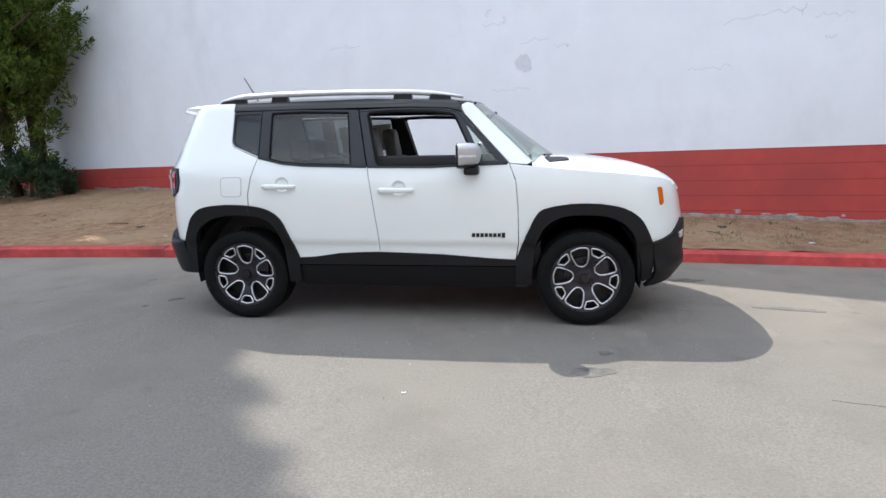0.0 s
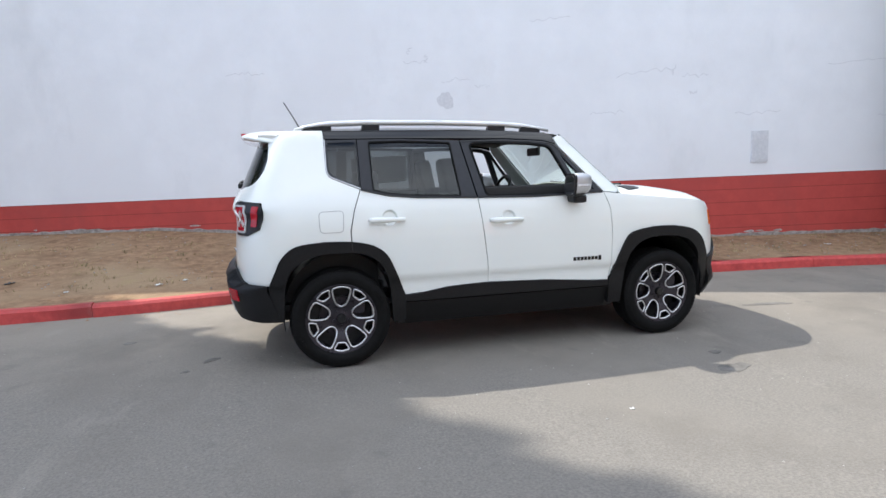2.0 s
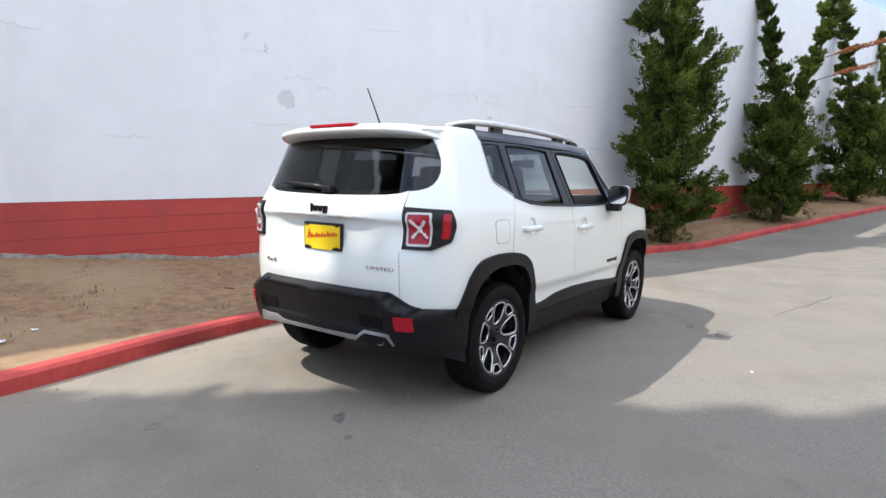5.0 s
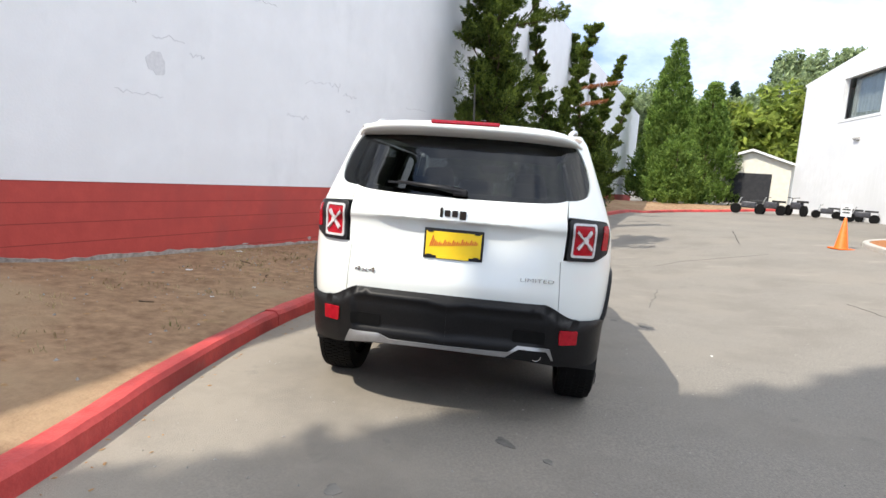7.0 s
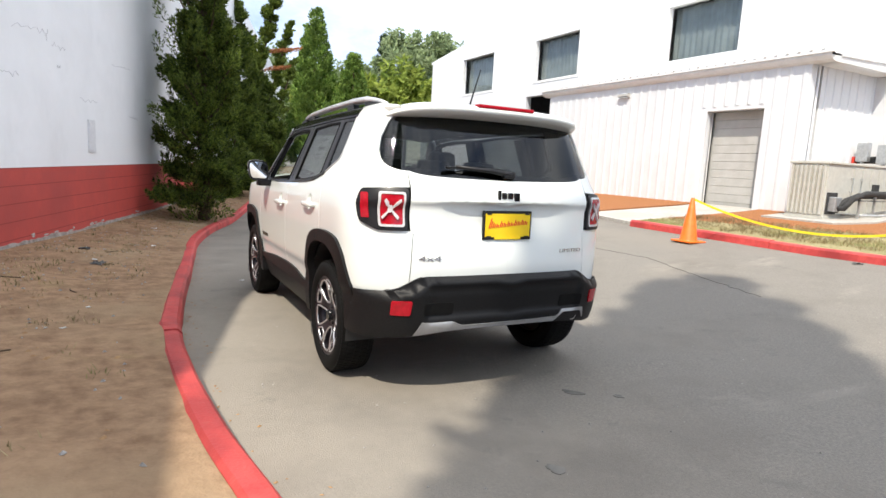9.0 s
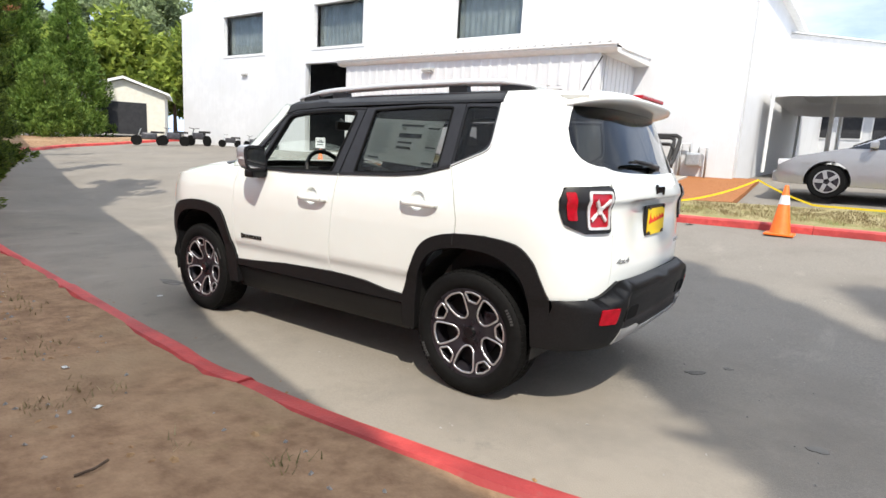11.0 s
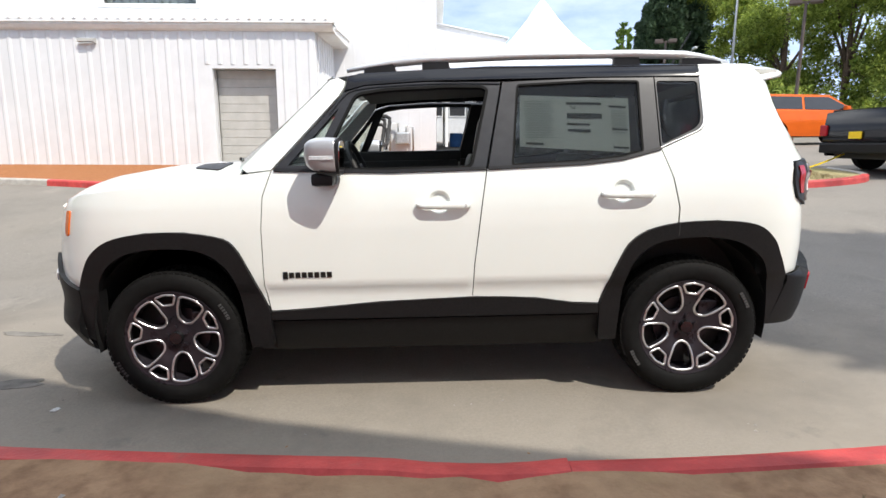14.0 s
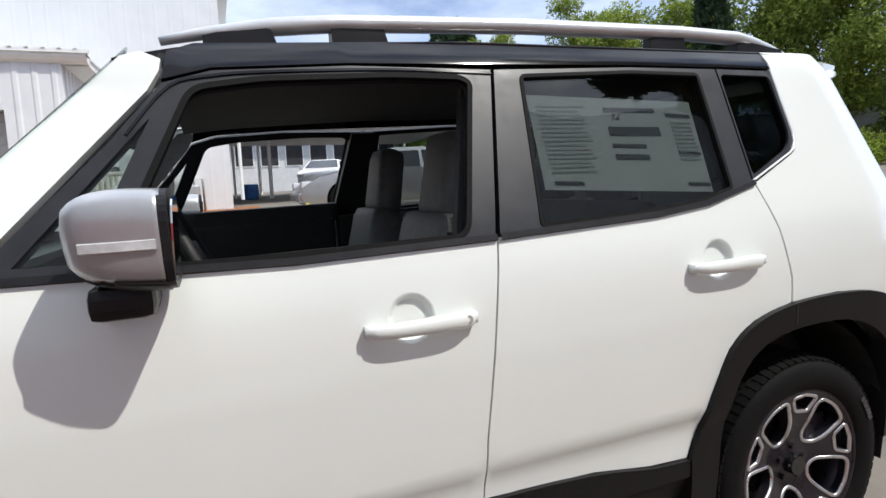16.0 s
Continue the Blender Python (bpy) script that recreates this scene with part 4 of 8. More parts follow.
    # white front pillar
    pil = [(0.745, 1.176), (0.425, 1.522), (0.40, 1.565), (0.395, 1.592), (0.435, 1.612), (0.475, 1.602), (0.905, 1.188), (0.87, 1.163)]

    def pillar(u, v):
        p = skin(u, v, sg)
        k = max(0.0, u - interp(v, [1.17, 1.54, 1.62], [0.75, 0.41, 0.39]))
        return Vector((p.x, p.y - sg * (0.9 * k * k + 0.14 * k), p.z))
    part("front_pillar", sheet(pil, pillar, 0.04, 0.02, 0.001, flip=fl), M_PAINT, car, smooth=True)

    def inner(u, v):
        p = pillar(u, v)
        return Vector((p.x - 0.02, p.y - sg * 0.03, p.z - 0.012))
    part("pillar_lining", sheet(offset(pil, 0.012), inner, 0.05, 0.012, 0, flip=fl), M_PALELINER, car, "pale grey pillar lining", smooth=True)


car_side(1)
car_side(-1)


def hood_z(x, y):
    zc = interp(x, [0.7, 1.0, 1.35, 1.65, 1.82, 1.93, 1.99, 2.03], [1.235, 1.222, 1.20, 1.155, 1.105, 1.05, 1.0, 0.95])
    ze = interp(x, [0.9, 1.0, 1.30, 1.60, 1.84, 1.965, 2.0], [1.15, 1.14, 1.11, 1.08, 1.04, 0.99, 0.93])
    ye = skin(qx(min(x, 1.99), ze), ze).y
    return zc - (zc - ze) * min(1.2, abs(y) / ye) ** 5


def hood_edge(x):
    ze = interp(x, [0.9, 1.0, 1.30, 1.60, 1.84, 1.965, 2.0], [1.15, 1.14, 1.11, 1.08, 1.04, 0.99, 0.93])
    return skin(qx(min(x, 1.995), ze), ze).y


xs = list(np.linspace(0.9, 1.985, 16))
out = [(x, hood_edge(x) - 0.001) for x in xs] + [(x, -hood_edge(x) + 0.001) for x in xs[::-1]]
bonnet = part("bonnet", sheet(out, lambda u, v: Vector((u, v, hood_z(u, v))), 0.06, 0.012, 0.002), M_PAINT, car, smooth=True)
for sg in (1, -1):
    o = rounded([(0.99, sg * 0.64), (1.15, sg * 0.60), (1.17, sg * 0.70), (1.02, sg * 0.78)], 0.02)
    part("bonnet_vent", sheet(o, lambda u, v: Vector((u, v, hood_z(u, v) + 0.006)), 0.03, 0.01, 0), M_SATIN, bonnet, "black bonnet vent", smooth=True)

# front end: upper fascia, black bumper
front = new("front_end")
front.parent = car
nose = [(qx(1.978, 0.93), 0.935), (qx(1.99, 0.78), 0.75)] + [(XF_C + ARC * k, 0.70) for k in (0.75, 0.9, 1.0)] + [(XF_C + ARC, 0.985), (XF_C + ARC * 0.8, 0.985)]
for sg in (1, -1):
    part("nose_panel", sheet(nose, lambda u, v: skin(u, v, sg), 0.05, 0.02, 0, flip=sg > 0), M_PAINT, front, smooth=True)
    bum = qs([(1.742, 0.60), (1.835, 0.632), (1.905, 0.662), (1.985, 0.75)]) + [(XF_C + ARC * 0.8, 0.72), (XF_C + ARC, 0.72), (XF_C + ARC, 0.30), (XF_C + ARC * 0.8, 0.30)] + qs([(1.92, 0.30), (1.70, 0.28), (1.742, 0.33)])
    part("front_bumper", sheet(bum, lambda u, v: skin(u, v, sg, 0.02 + 0.03 * math.exp(-((v - 0.40) / 0.06) ** 2)), 0.05, 0.03, 0, flip=sg > 0), M_PLASTIC, front, "black front bumper", smooth=True)
    fog = rounded(qs([(1.945, 0.655), (1.985, 0.665), (1.99, 0.62), (1.955, 0.61)]), 0.008)
    part("front_reflector", sheet(fog, lambda u, v: skin(u, v, sg, 0.028), 0.02, 0.01, 0, flip=sg > 0), M_LAMPCLEAR, front)
part("nose_top", sheet([(1.93, -0.58), (1.975, -0.5), (1.985, 0), (1.975, 0.5), (1.93, 0.58), (1.9, 0.55), (1.9, -0.55)], lambda u, v: Vector((u, v, hood_z(min(u, 1.985), v * 0.9) - 0.012)), 0.05, 0.03, 0), M_PAINT, front, smooth=True)


# roof, windscreen
def roof_z(x, y):
    zc = interp(x, [-1.80, -1.6, -1.3, -0.9, -0.3, 0.2, 0.42, 0.52], [1.648, 1.665, 1.682, 1.692, 1.69, 1.668, 1.645, 1.625])
    ze = interp(x, [-1.80, -1.345, -0.3, 0.33, 0.52], [1.60, 1.640, 1.648, 1.628, 1.60])
    return zc - (zc - ze) * min(1.15, abs(y) / 0.672) ** 4


part("roof_panel", sheet([(-1.343, 0.672), (-1.343, -0.672), (0.36, -0.665), (0.50, -0.61), (0.52, 0), (0.50, 0.61), (0.36, 0.665)], lambda u, v: Vector((u, v, roof_z(u, v))), 0.07, 0.02, 0.001), M_GLOSSBLACK, car, "gloss black roof", smooth=True)
part("rear_roof_panel", sheet([(-1.347, 0.675), (-1.347, -0.675), (-1.66, -0.655), (-1.78, -0.61), (-1.78, 0.61), (-1.66, 0.655)], lambda u, v: Vector((u, v, roof_z(u, v))), 0.05, 0.02, 0.001), M_PAINT, car, smooth=True)
part("headliner", sheet([(-1.7, 0.60), (-1.7, -0.60), (0.42, -0.60), (0.42, 0.60)], lambda u, v: Vector((u, v, roof_z(u, v) - 0.06)), 0.2, 0.02, 0, flip=True), M_LINER, car)


def screen(u, v):
    """Windscreen: u from side to side, v up the slope."""
    x = 1.12 - 0.60 * v - (0.215 - 0.155 * v) * u * u
    return Vector((x, u * (0.822 - 0.145 * v), 1.185 + 0.435 * v - 0.005 * (1 - v) * u * u))


part("windscreen", sheet([(-1, 0), (1, 0), (1, 1), (-1, 1)], screen, 0.09, 0.004, 0), M_CLEAR, car, smooth=True)
part("scuttle", sheet([(0.86, -0.80), (1.16, -0.60), (1.18, 0), (1.16, 0.60), (0.86, 0.80), (0.80, 0.5), (0.80, -0.5)], lambda u, v: Vector((u, v, 1.165)), 0.1, 0.02, 0), M_CABIN, car)
for s in (-1, 1):
    part("wiper", tube([(1.10, s * 0.12, 1.205), (1.05, s * 0.35 - 0.05, 1.215), (0.99, s * 0.62 - 0.08, 1.225)], 0.009, 6), M_SATIN, car)

# tailgate, its glass and fittings
tail = new("tailgate")
tail.parent = car
for sg in (1, -1):
    MID = XR_C - ARC

    def f(u, v):
        p = skin(u, v, sg)
        t = max(0.0, min(1.0, (1.108 - v) / 0.018)) * max(0.0, min(1.0, (v - 0.74) / 0.26))
        e = max(0.0, min(1.0, (0.50 - abs(p.y)) / 0.24))
        return Vector((p.x + 0.024 * t * t * (3 - 2 * t) * e * e * (3 - 2 * e), p.y, p.z))
    out = [(MID, 1.232), (MID, 0.692)] + qs([*[("y", y_, bump_top(y_) - 0.008) for y_ in (0.2, 0.35, 0.46, 0.50, 0.53, 0.56, 0.597)], ("y", 0.582, 0.93), ("y", 0.598, 0.94), ("y", 0.598, 1.18), ("y", 0.598, 1.268), ("y", 0.575, 1.259), ("y", 0.54, 1.250), ("y", 0.47, 1.242), ("y", 0.35, 1.237)])
    part("tailgate_panel", sheet(out, f, 0.03, 0.015, 0.0, flip=sg > 0, extra=[(q_, z_) for q_ in np.linspace(MID + 0.01, MID + 0.62, 30) for z_ in (1.088, 1.094, 1.1, 1.106, 1.112)]), M_PAINT, tail, smooth=True)
    gl = [(MID, 1.225)] + qs([("y", 0.40, 1.232), ("y", 0.56, 1.24), ("y", 0.66, 1.25), ("y", 0.72, 1.27), ("y", 0.738, 1.31), ("y", 0.740, 1.385), ("y", 0.728, 1.46), ("y", 0.690, 1.55), ("y", 0.62, 1.615)]) + [(MID, 1.61)]
    part("rear_pane", sheet(gl, lambda u, v: skin(u, v, sg, -0.008), 0.05, 0.004, 0.0, flip=sg > 0), M_PRIVACY, tail, "dark tinted rear window", smooth=True)
    for a, b in (((MID, 1.24), (qy(0.60, 1.262), 1.268)), ((MID, 1.575), (qy(0.62, 1.56), 1.56))):
        part("pane_border", rib([(a[0] + (b[0] - a[0]) * t / 12, a[1] + (b[1] - a[1]) * (t / 12) ** 3) for t in range(13)], lambda u, v: skin(u, v, sg, -0.016), 0.05, 0.002, flip=sg > 0), M_CABIN, tail)
# spoiler
bm = bmesh.new()
prof = [(-1.55, 1.664), (-1.70, 1.668), (-1.79, 1.664), (-1.86, 1.652), (-1.90, 1.636), (-1.908, 1.622), (-1.90, 1.606), (-1.84, 1.592), (-1.76, 1.575), (-1.70, 1.570), (-1.55, 1.60)]
ys = np.linspace(-0.66, 0.66, 33)
rows = []
for y in ys:
    e = abs(y) / 0.66
    k = 1 - 0.32 * e ** 3.5 - 0.30 * e ** 14
    dz = -0.030 * e ** 3 - 0.02 * e ** 16
    rows.append([bm.verts.new((-1.55 + (x + 1.55) * k, y, 1.615 + (z - 1.615) * (1 - 0.8 * e ** 9) + dz)) for x, z in prof])
for a, b in zip(rows, rows[1:]):
    for k in range(len(prof) - 1):
        bm.faces.new((a[k], b[k], b[k + 1], a[k + 1]))
bm.faces.new(rows[0])
bm.faces.new(rows[-1][::-1])
bmesh.ops.recalc_face_normals(bm, faces=bm.faces)
part("spoiler", bm, M_PAINT, tail, smooth=True)
part("high_brake_lamp", boxes((-1.905, -1.85, -0.19, 0.19, 1.636, 1.657), bev=0.006), M_LAMPRED, tail, "slim red high brake lamp")
# rear wiper, plate, badges
wip = new("rear_wiper")
wip.parent = tail
part("wiper_arm", tube([(rear_x(1.262) - 0.012, -0.02, 1.268), (rear_x(1.285) - 0.028, 0.1, 1.284), (rear_x(1.30) - 0.03, 0.34, 1.30)], [0.02, 0.013, 0.008], 8), M_SATIN, wip, smooth=True)
part("wiper_blade", boxes((rear_x(1.3) - 0.035, rear_x(1.3) - 0.012, 0.05, 0.40, 1.288, 1.300), bev=0.004), M_SATIN, wip)
part("wiper_cap", boxes((rear_x(1.262) - 0.03, rear_x(1.262) + 0.01, -0.05, 0.03, 1.245, 1.285), bev=0.012), M_SATIN, wip)
plate = new("number_plate")
plate.parent = tail
tagged(plate, "yellow dealer plate with red script bars in a black frame")
xp = rear_x(0.98) + 0.006
part("plate_frame", boxes((xp - 0.006, xp + 0.012, -0.165, 0.165, 0.895, 1.062), bev=0.004), M_SATIN, plate)
part("plate_face", boxes((xp - 0.009, xp - 0.006, -0.153, 0.153, 0.912, 1.046)), M_YELLOW, plate)
for i in range(11):
    y0 = 0.132 - 0.0245 * i
    h = 0.058 if i == 0 else (0.024, 0.030, 0.022, 0.034)[i % 4]
    z0 = 0.962 + 0.0022 * i
    for dy, k in ((0.0, 1.0), (0.011, 0.7)):
        vs = []
        for x in (xp - 0.0115, xp - 0.0085):
            for yy, zz in ((y0 - dy, z0), (y0 - dy - 0.0055, z0), (y0 - dy - 0.0055 - 0.3 * h * k, z0 + h * k), (y0 - dy - 0.3 * h * k, z0 + h * k)):
                vs.append((x, yy, zz))
        part("script_bar", (vs, [], [(0, 1, 2, 3), (7, 6, 5, 4), (0, 4, 5, 1), (1, 5, 6, 2), (2, 6, 7, 3), (3, 7, 4, 0)]), M_REDINK, plate)
part("plate_strip", boxes((xp - 0.0115, xp - 0.0085, -0.09, 0.09, 0.898, 0.912)), M_YELLOW, plate)
for a in (-0.145, 0.115):
    for z0 in (0.899, 1.040):
        part("frame_lug", boxes((xp - 0.012, xp - 0.0085, a, a + 0.03, z0, z0 + 0.019)), M_SATIN, plate)


def tail_mat(y, z, lift=0.002):
    a, b = skin(qy(y + 0.07, z), z, 1 if y > 0 else -1), skin(qy(y - 0.07, z), z, 1 if y > 0 else -1)
    if y < 0:
        a, b = b, a
    X = (b - a if a.y > b.y else a - b).normalized()
    Z = X.cross(Vector((0, 0, 1))).normalized()
    Y = Z.cross(X)
    m = Matrix((X, Y, Z)).transposed().to_4x4()
    m.translation = (a + b) / 2 + Z * (lift + 0.004)
    return m


words("four_by_four_badge", "4x4", 0.052, tail_mat(0.49, 0.795) @ Matrix.Diagonal((1.7, 0.75, 1, 1)), M_CHROME, tail)
words("trim_badge", "LIMITED", 0.036, tail_mat(-0.47, 0.825) @ Matrix.Diagonal((1.45, 0.8, 1, 1)), M_CHROME, tail)
badge = new("maker_badge")
badge.parent = tail
for a, b, z0, z1 in ((0.085, 0.068, 1.125, 1.178), (0.058, 0.028, 1.13, 1.166), (0.018, -0.014, 1.13, 1.166), (-0.024, -0.060, 1.118, 1.166)):
    bm = boxes((rear_x(1.145) - 0.010, rear_x(1.145) + 0.004, b, a, z0, z1), bev=0.004)
    part("badge_shape", bm, M_GLOSSBLACK, badge)

# rear bumper
rb = new("rear_bumper")
rb.parent = car
tagged(rb, "black grained rear bumper with a silver lower strip")
for sg in (1, -1):
    MID = XR_C - ARC

    def bump_f(u, v, o=0.0):
        p = skin(u, v, sg, 0.016)
        k = max(0.0, min(1.0, (XR_C - u) / ARC))
        rim_ = max(0.0, min(1.0, (bump_top(abs(p.y)) - v) / 0.055))
        bulge = interp(v, [0.30, 0.40, 0.47, 0.60, 0.66, 0.72], [0.0, 0.045, 0.06, 0.075, 0.07, 0.06]) * min(1, k * 1.6) * (1 - (1 - rim_) ** 2.2)
        if 0.45 < v < 0.66 and k > 0.72:
            bulge -= 0.022 * min(1, (k - 0.72) / 0.05) * min(1, (v - 0.45) / 0.03, (0.66 - v) / 0.03)
        return Vector((p.x - bulge - o, p.y, p.z))
    out = [(MID, bump_top(0)), (MID, 0.40)] + qs([("y", 0.40, 0.39), ("y", 0.62, 0.36), ("y", 0.80, 0.355), (-1.66, 0.36), (-1.748, 0.612), (-1.80, 0.618), *[("y", y_, bump_top(y_)) for y_ in (0.76, 0.72, 0.68, 0.65, 0.62, 0.59, 0.56, 0.53, 0.50, 0.46, 0.40, 0.30, 0.15)]])
    part("bumper_skin", sheet(out, bump_f, 0.035, 0.03, 0.0, flip=sg > 0), M_PLASTIC, rb, smooth=True)
    # ledge between bumper and tailgate
    ref = rounded(qs([("y", 0.60, 0.575), ("y", 0.70, 0.575), ("y", 0.70, 0.495), ("y", 0.605, 0.495)]), 0.012)
    part("reflector", sheet(ref, lambda u, v: bump_f(u, v, 0.008), 0.02, 0.012, 0, flip=sg > 0), M_LAMPRED, rb, "red reflector", smooth=True)
    gr = rounded(qs([("y", 0.36, 0.56), ("y", 0.53, 0.56), ("y", 0.53, 0.49), ("y", 0.36, 0.49)]), 0.015)
    part("bumper_grille", sheet(gr, lambda u, v: bump_f(u, v, 0.004), 0.03, 0.008, 0, flip=sg > 0), M_RUBBER, rb, "dark mesh grille", smooth=True)
    sil = qs([("y", 0.30, 0.425), ("y", 0.37, 0.455), ("y", 0.535, 0.45), ("y", 0.57, 0.372), ("y", 0.40, 0.395), ("y", 0.20, 0.402)])
    if sg > 0:
        part("silver_strip", sheet(sil + [(MID, 0.402), (MID, 0.425)], lambda u, v: bump_f(u, v, 0.006), 0.03, 0.012, 0, flip=sg > 0), M_DULLSILVER, rb, "dull silver lower strip", smooth=True)
    else:
        sil2 = [(MID, 0.425), (MID, 0.402)] + qs([("y", 0.33, 0.40), ("y", 0.36, 0.425), ("y", 0.40, 0.455), ("y", 0.545, 0.45), ("y", 0.575, 0.40), ("y", 0.585, 0.40), ("y", 0.56, 0.468), ("y", 0.39, 0.472), ("y", 0.34, 0.43)])
        part("silver_strip", sheet(sil2, lambda u, v: bump_f(u, v, 0.006), 0.03, 0.012, 0, flip=sg > 0), M_DULLSILVER, rb, "dull silver lower strip", smooth=True)
        for yy in (-0.42, -0.50):
            bm = bmesh.new()
            cyl(bm, (-1.88, yy, 0.425), (-2.005, yy, 0.420), 0.030, seg=18, caps=False)
            bmesh.ops.solidify(bm, geom=list(bm.faces), thickness=0.004)
            part("tailpipe", bm, M_CHROME, rb, "chrome tailpipe")
            bm = bmesh.new()
            cyl(bm, (-1.95, yy, 0.424), (-1.94, yy, 0.424), 0.029, seg=18)
            part("pipe_inside", bm, M_CABIN, rb)
part("bumper_ledge", boxes((-2.0, -1.88, -0.45, 0.45, 0.655, 0.688), bev=0.008), M_PLASTIC, rb)
part("underbody", boxes((-1.55, 1.75, -0.60, 0.60, 0.27, 0.36), (-0.88, 0.88, -0.78, 0.78, 0.255, 0.40), (-1.86, -1.70, -0.55, 0.55, 0.38, 0.5), bev=0.01), M_CABIN, car)
part("bulkhead", boxes((0.93, 0.97, -0.74, 0.74, 0.36, 1.14), (0.97, 1.8, -0.5, 0.5, 0.36, 0.9)), M_CABIN, car)

# aerial
aer = new("roof_aerial")
aer.parent = car
part("aerial_base", boxes((-1.50, -1.40, -0.022, 0.022, 1.66, 1.70), bev=0.012), M_SATIN, aer)
part("aerial_rod", tube([(-1.46, 0, 1.69), (-1.52, 0, 1.80), (-1.585, 0, 1.91)], [0.006, 0.0045, 0.004], 8), M_SATIN, aer)


# ---- cabin ----
def seat(x, y, parent, mtl, w=0.25, name="front_seat"):
    s = new(name)
    s.parent = parent
    part("seat_cushion", boxes((x - 0.02, x + 0.50, y - w, y + w, 0.50, 0.68), bev=0.05), mtl, s, smooth=True)
    bm = boxes((-0.07, 0.07, -w, w, 0.0, 0.60), bev=0.045)
    for v in bm.verts:
        k = max(0, v.co.z - 0.30) / 0.30
        v.co.y *= 1 - 0.28 * k
    bm.transform(pose(x, y, 0.62, 0, -14, 0))
    part("seat_back", bm, mtl, s, smooth=True)
    bm = boxes((-0.055, 0.055, -0.135, 0.135, 0.0, 0.28), bev=0.045)
    for v in bm.verts:
        v.co.y *= 1 - 0.2 * max(0, v.co.z - 0.14) / 0.14
    bm.transform(pose(x - 0.155, y, 1.175, 0, -10, 0))
    part("headrest", bm, mtl, s, smooth=True)
    return s


seat(-0.185, 0.37, car, M_SEAT)
seat(-0.185, -0.37, car, M_SEAT)
bm = boxes((-0.98, -0.90, -0.62, 0.62, 0.55, 1.20), (-0.95, -0.45, -0.62, 0.62, 0.48, 0.62), bev=0.04)
rs = new("rear_seat")
rs.parent = car
part("bench", bm, M_SEAT, rs, smooth=True)
for y in (-0.38, 0.0, 0.38):
    part("headrest", boxes((-1.02, -0.93, y - 0.12, y + 0.12, 1.20, 1.36), bev=0.035), M_SEAT, rs, smooth=True)
dash = new("dashboard")
dash.parent = car
part("dash_top", sheet([(0.55, -0.72), (0.98, -0.70), (0.98, 0.70), (0.55, 0.72)], lambda u, v: Vector((u, v, 1.10 + 0.035 * math.exp(-((v - 0.37) / 0.18) ** 2) - 0.10 * max(0, 0.66 - u) / 0.1)), 0.06, 0.05, 0), M_CABIN, dash, smooth=True)
part("dash_front", boxes((0.56, 0.66, -0.72, 0.72, 0.70, 1.03), (0.55, 0.72, -0.14, 0.14, 0.55, 1.10), (-0.1, 0.6, -0.10, 0.10, 0.42, 0.68), bev=0.03), M_CABIN, dash)
part("dash_trim", boxes((0.545, 0.556, -0.70, -0.18, 0.92, 0.96)), M_CHROME, dash, "silver dash trim")
wheel_m = pose(0.37, 0.37, 1.125, 0, -66, 0)
sw = new("steering_wheel")
sw.parent = car
bm = bmesh.new()
ring = []
for i in range(28):
    t = i * math.tau / 28
    c = Vector((0.185 * math.cos(t), 0.185 * math.sin(t), 0))
    ring.append([bm.verts.new(wheel_m @ (c + Vector((math.cos(t), math.sin(t), 0)) * 0.016 * math.cos(k * math.tau / 8) + Vector((0, 0, 0.016 * math.sin(k * math.tau / 8))))) for k in range(8)])
for i in range(28):
    a, b = ring[i], ring[(i + 1) % 28]
    for k in range(8):
        bm.faces.new((a[k], b[k], b[(k + 1) % 8], a[(k + 1) % 8]))
part("wheel_rim", bm, M_CABIN, sw, smooth=True)
bm = boxes((-0.06, 0.06, -0.07, 0.07, -0.04, 0.01), (-0.02, 0.02, -0.18, 0.18, -0.02, 0.0), (-0.18, 0.0, -0.02, 0.02, -0.02, 0.0), bev=0.008)
bm.transform(wheel_m)
part("wheel_hub", bm, M_CABIN, sw)
for a in (-0.165, 0.06):
    bm = boxes((-0.012, 0.012, a, a + 0.105, 0.0, 0.004))
    bm.transform(wheel_m)
    part("spoke_trim", bm, M_CHROME, sw)
rv = new("inside_mirror")
rv.parent = car
part("mirror_body", boxes((0.535, 0.565, -0.115, 0.115, 1.47, 1.54), bev=0.012), M_CABIN, rv)
part("mirror_stem", tube([(0.56, 0, 1.52), (0.62, 0, 1.56)], 0.012, 8), M_CABIN, rv)
for sg in (1, -1):
    part("pillar_lining", sheet([(-0.20, 1.17), (-0.30, 1.56), (-0.41, 1.56), (-0.38, 1.17)], lambda u, v: skin(u, v, sg, -0.05), 0.08, 0.03, 0, flip=sg > 0), M_CABIN, car)
    part("lower_pillar", boxes((-0.36, -0.22, min(sg * 0.70, sg * 0.80), max(sg * 0.70, sg * 0.80), 0.4, 1.17)), M_CABIN, car)
    part("quarter_lining", boxes((-1.58, -0.42, min(sg * 0.70, sg * 0.78), max(sg * 0.70, sg * 0.78), 0.84, 1.12)), M_CABIN, car)
    part("pillar_lining", sheet([(-1.04, 1.26), (-1.04, 1.55), (-1.13, 1.55), (-1.13, 1.26)], lambda u, v: skin(u, v, sg, -0.05), 0.08, 0.03, 0, flip=sg > 0), M_CABIN, car)
part("cabin_floor", boxes((-1.85, 0.93, -0.70, 0.70, 0.40, 0.44), (-1.75, -0.98, -0.60, 0.60, 0.44, 0.80)), M_CABIN, car)

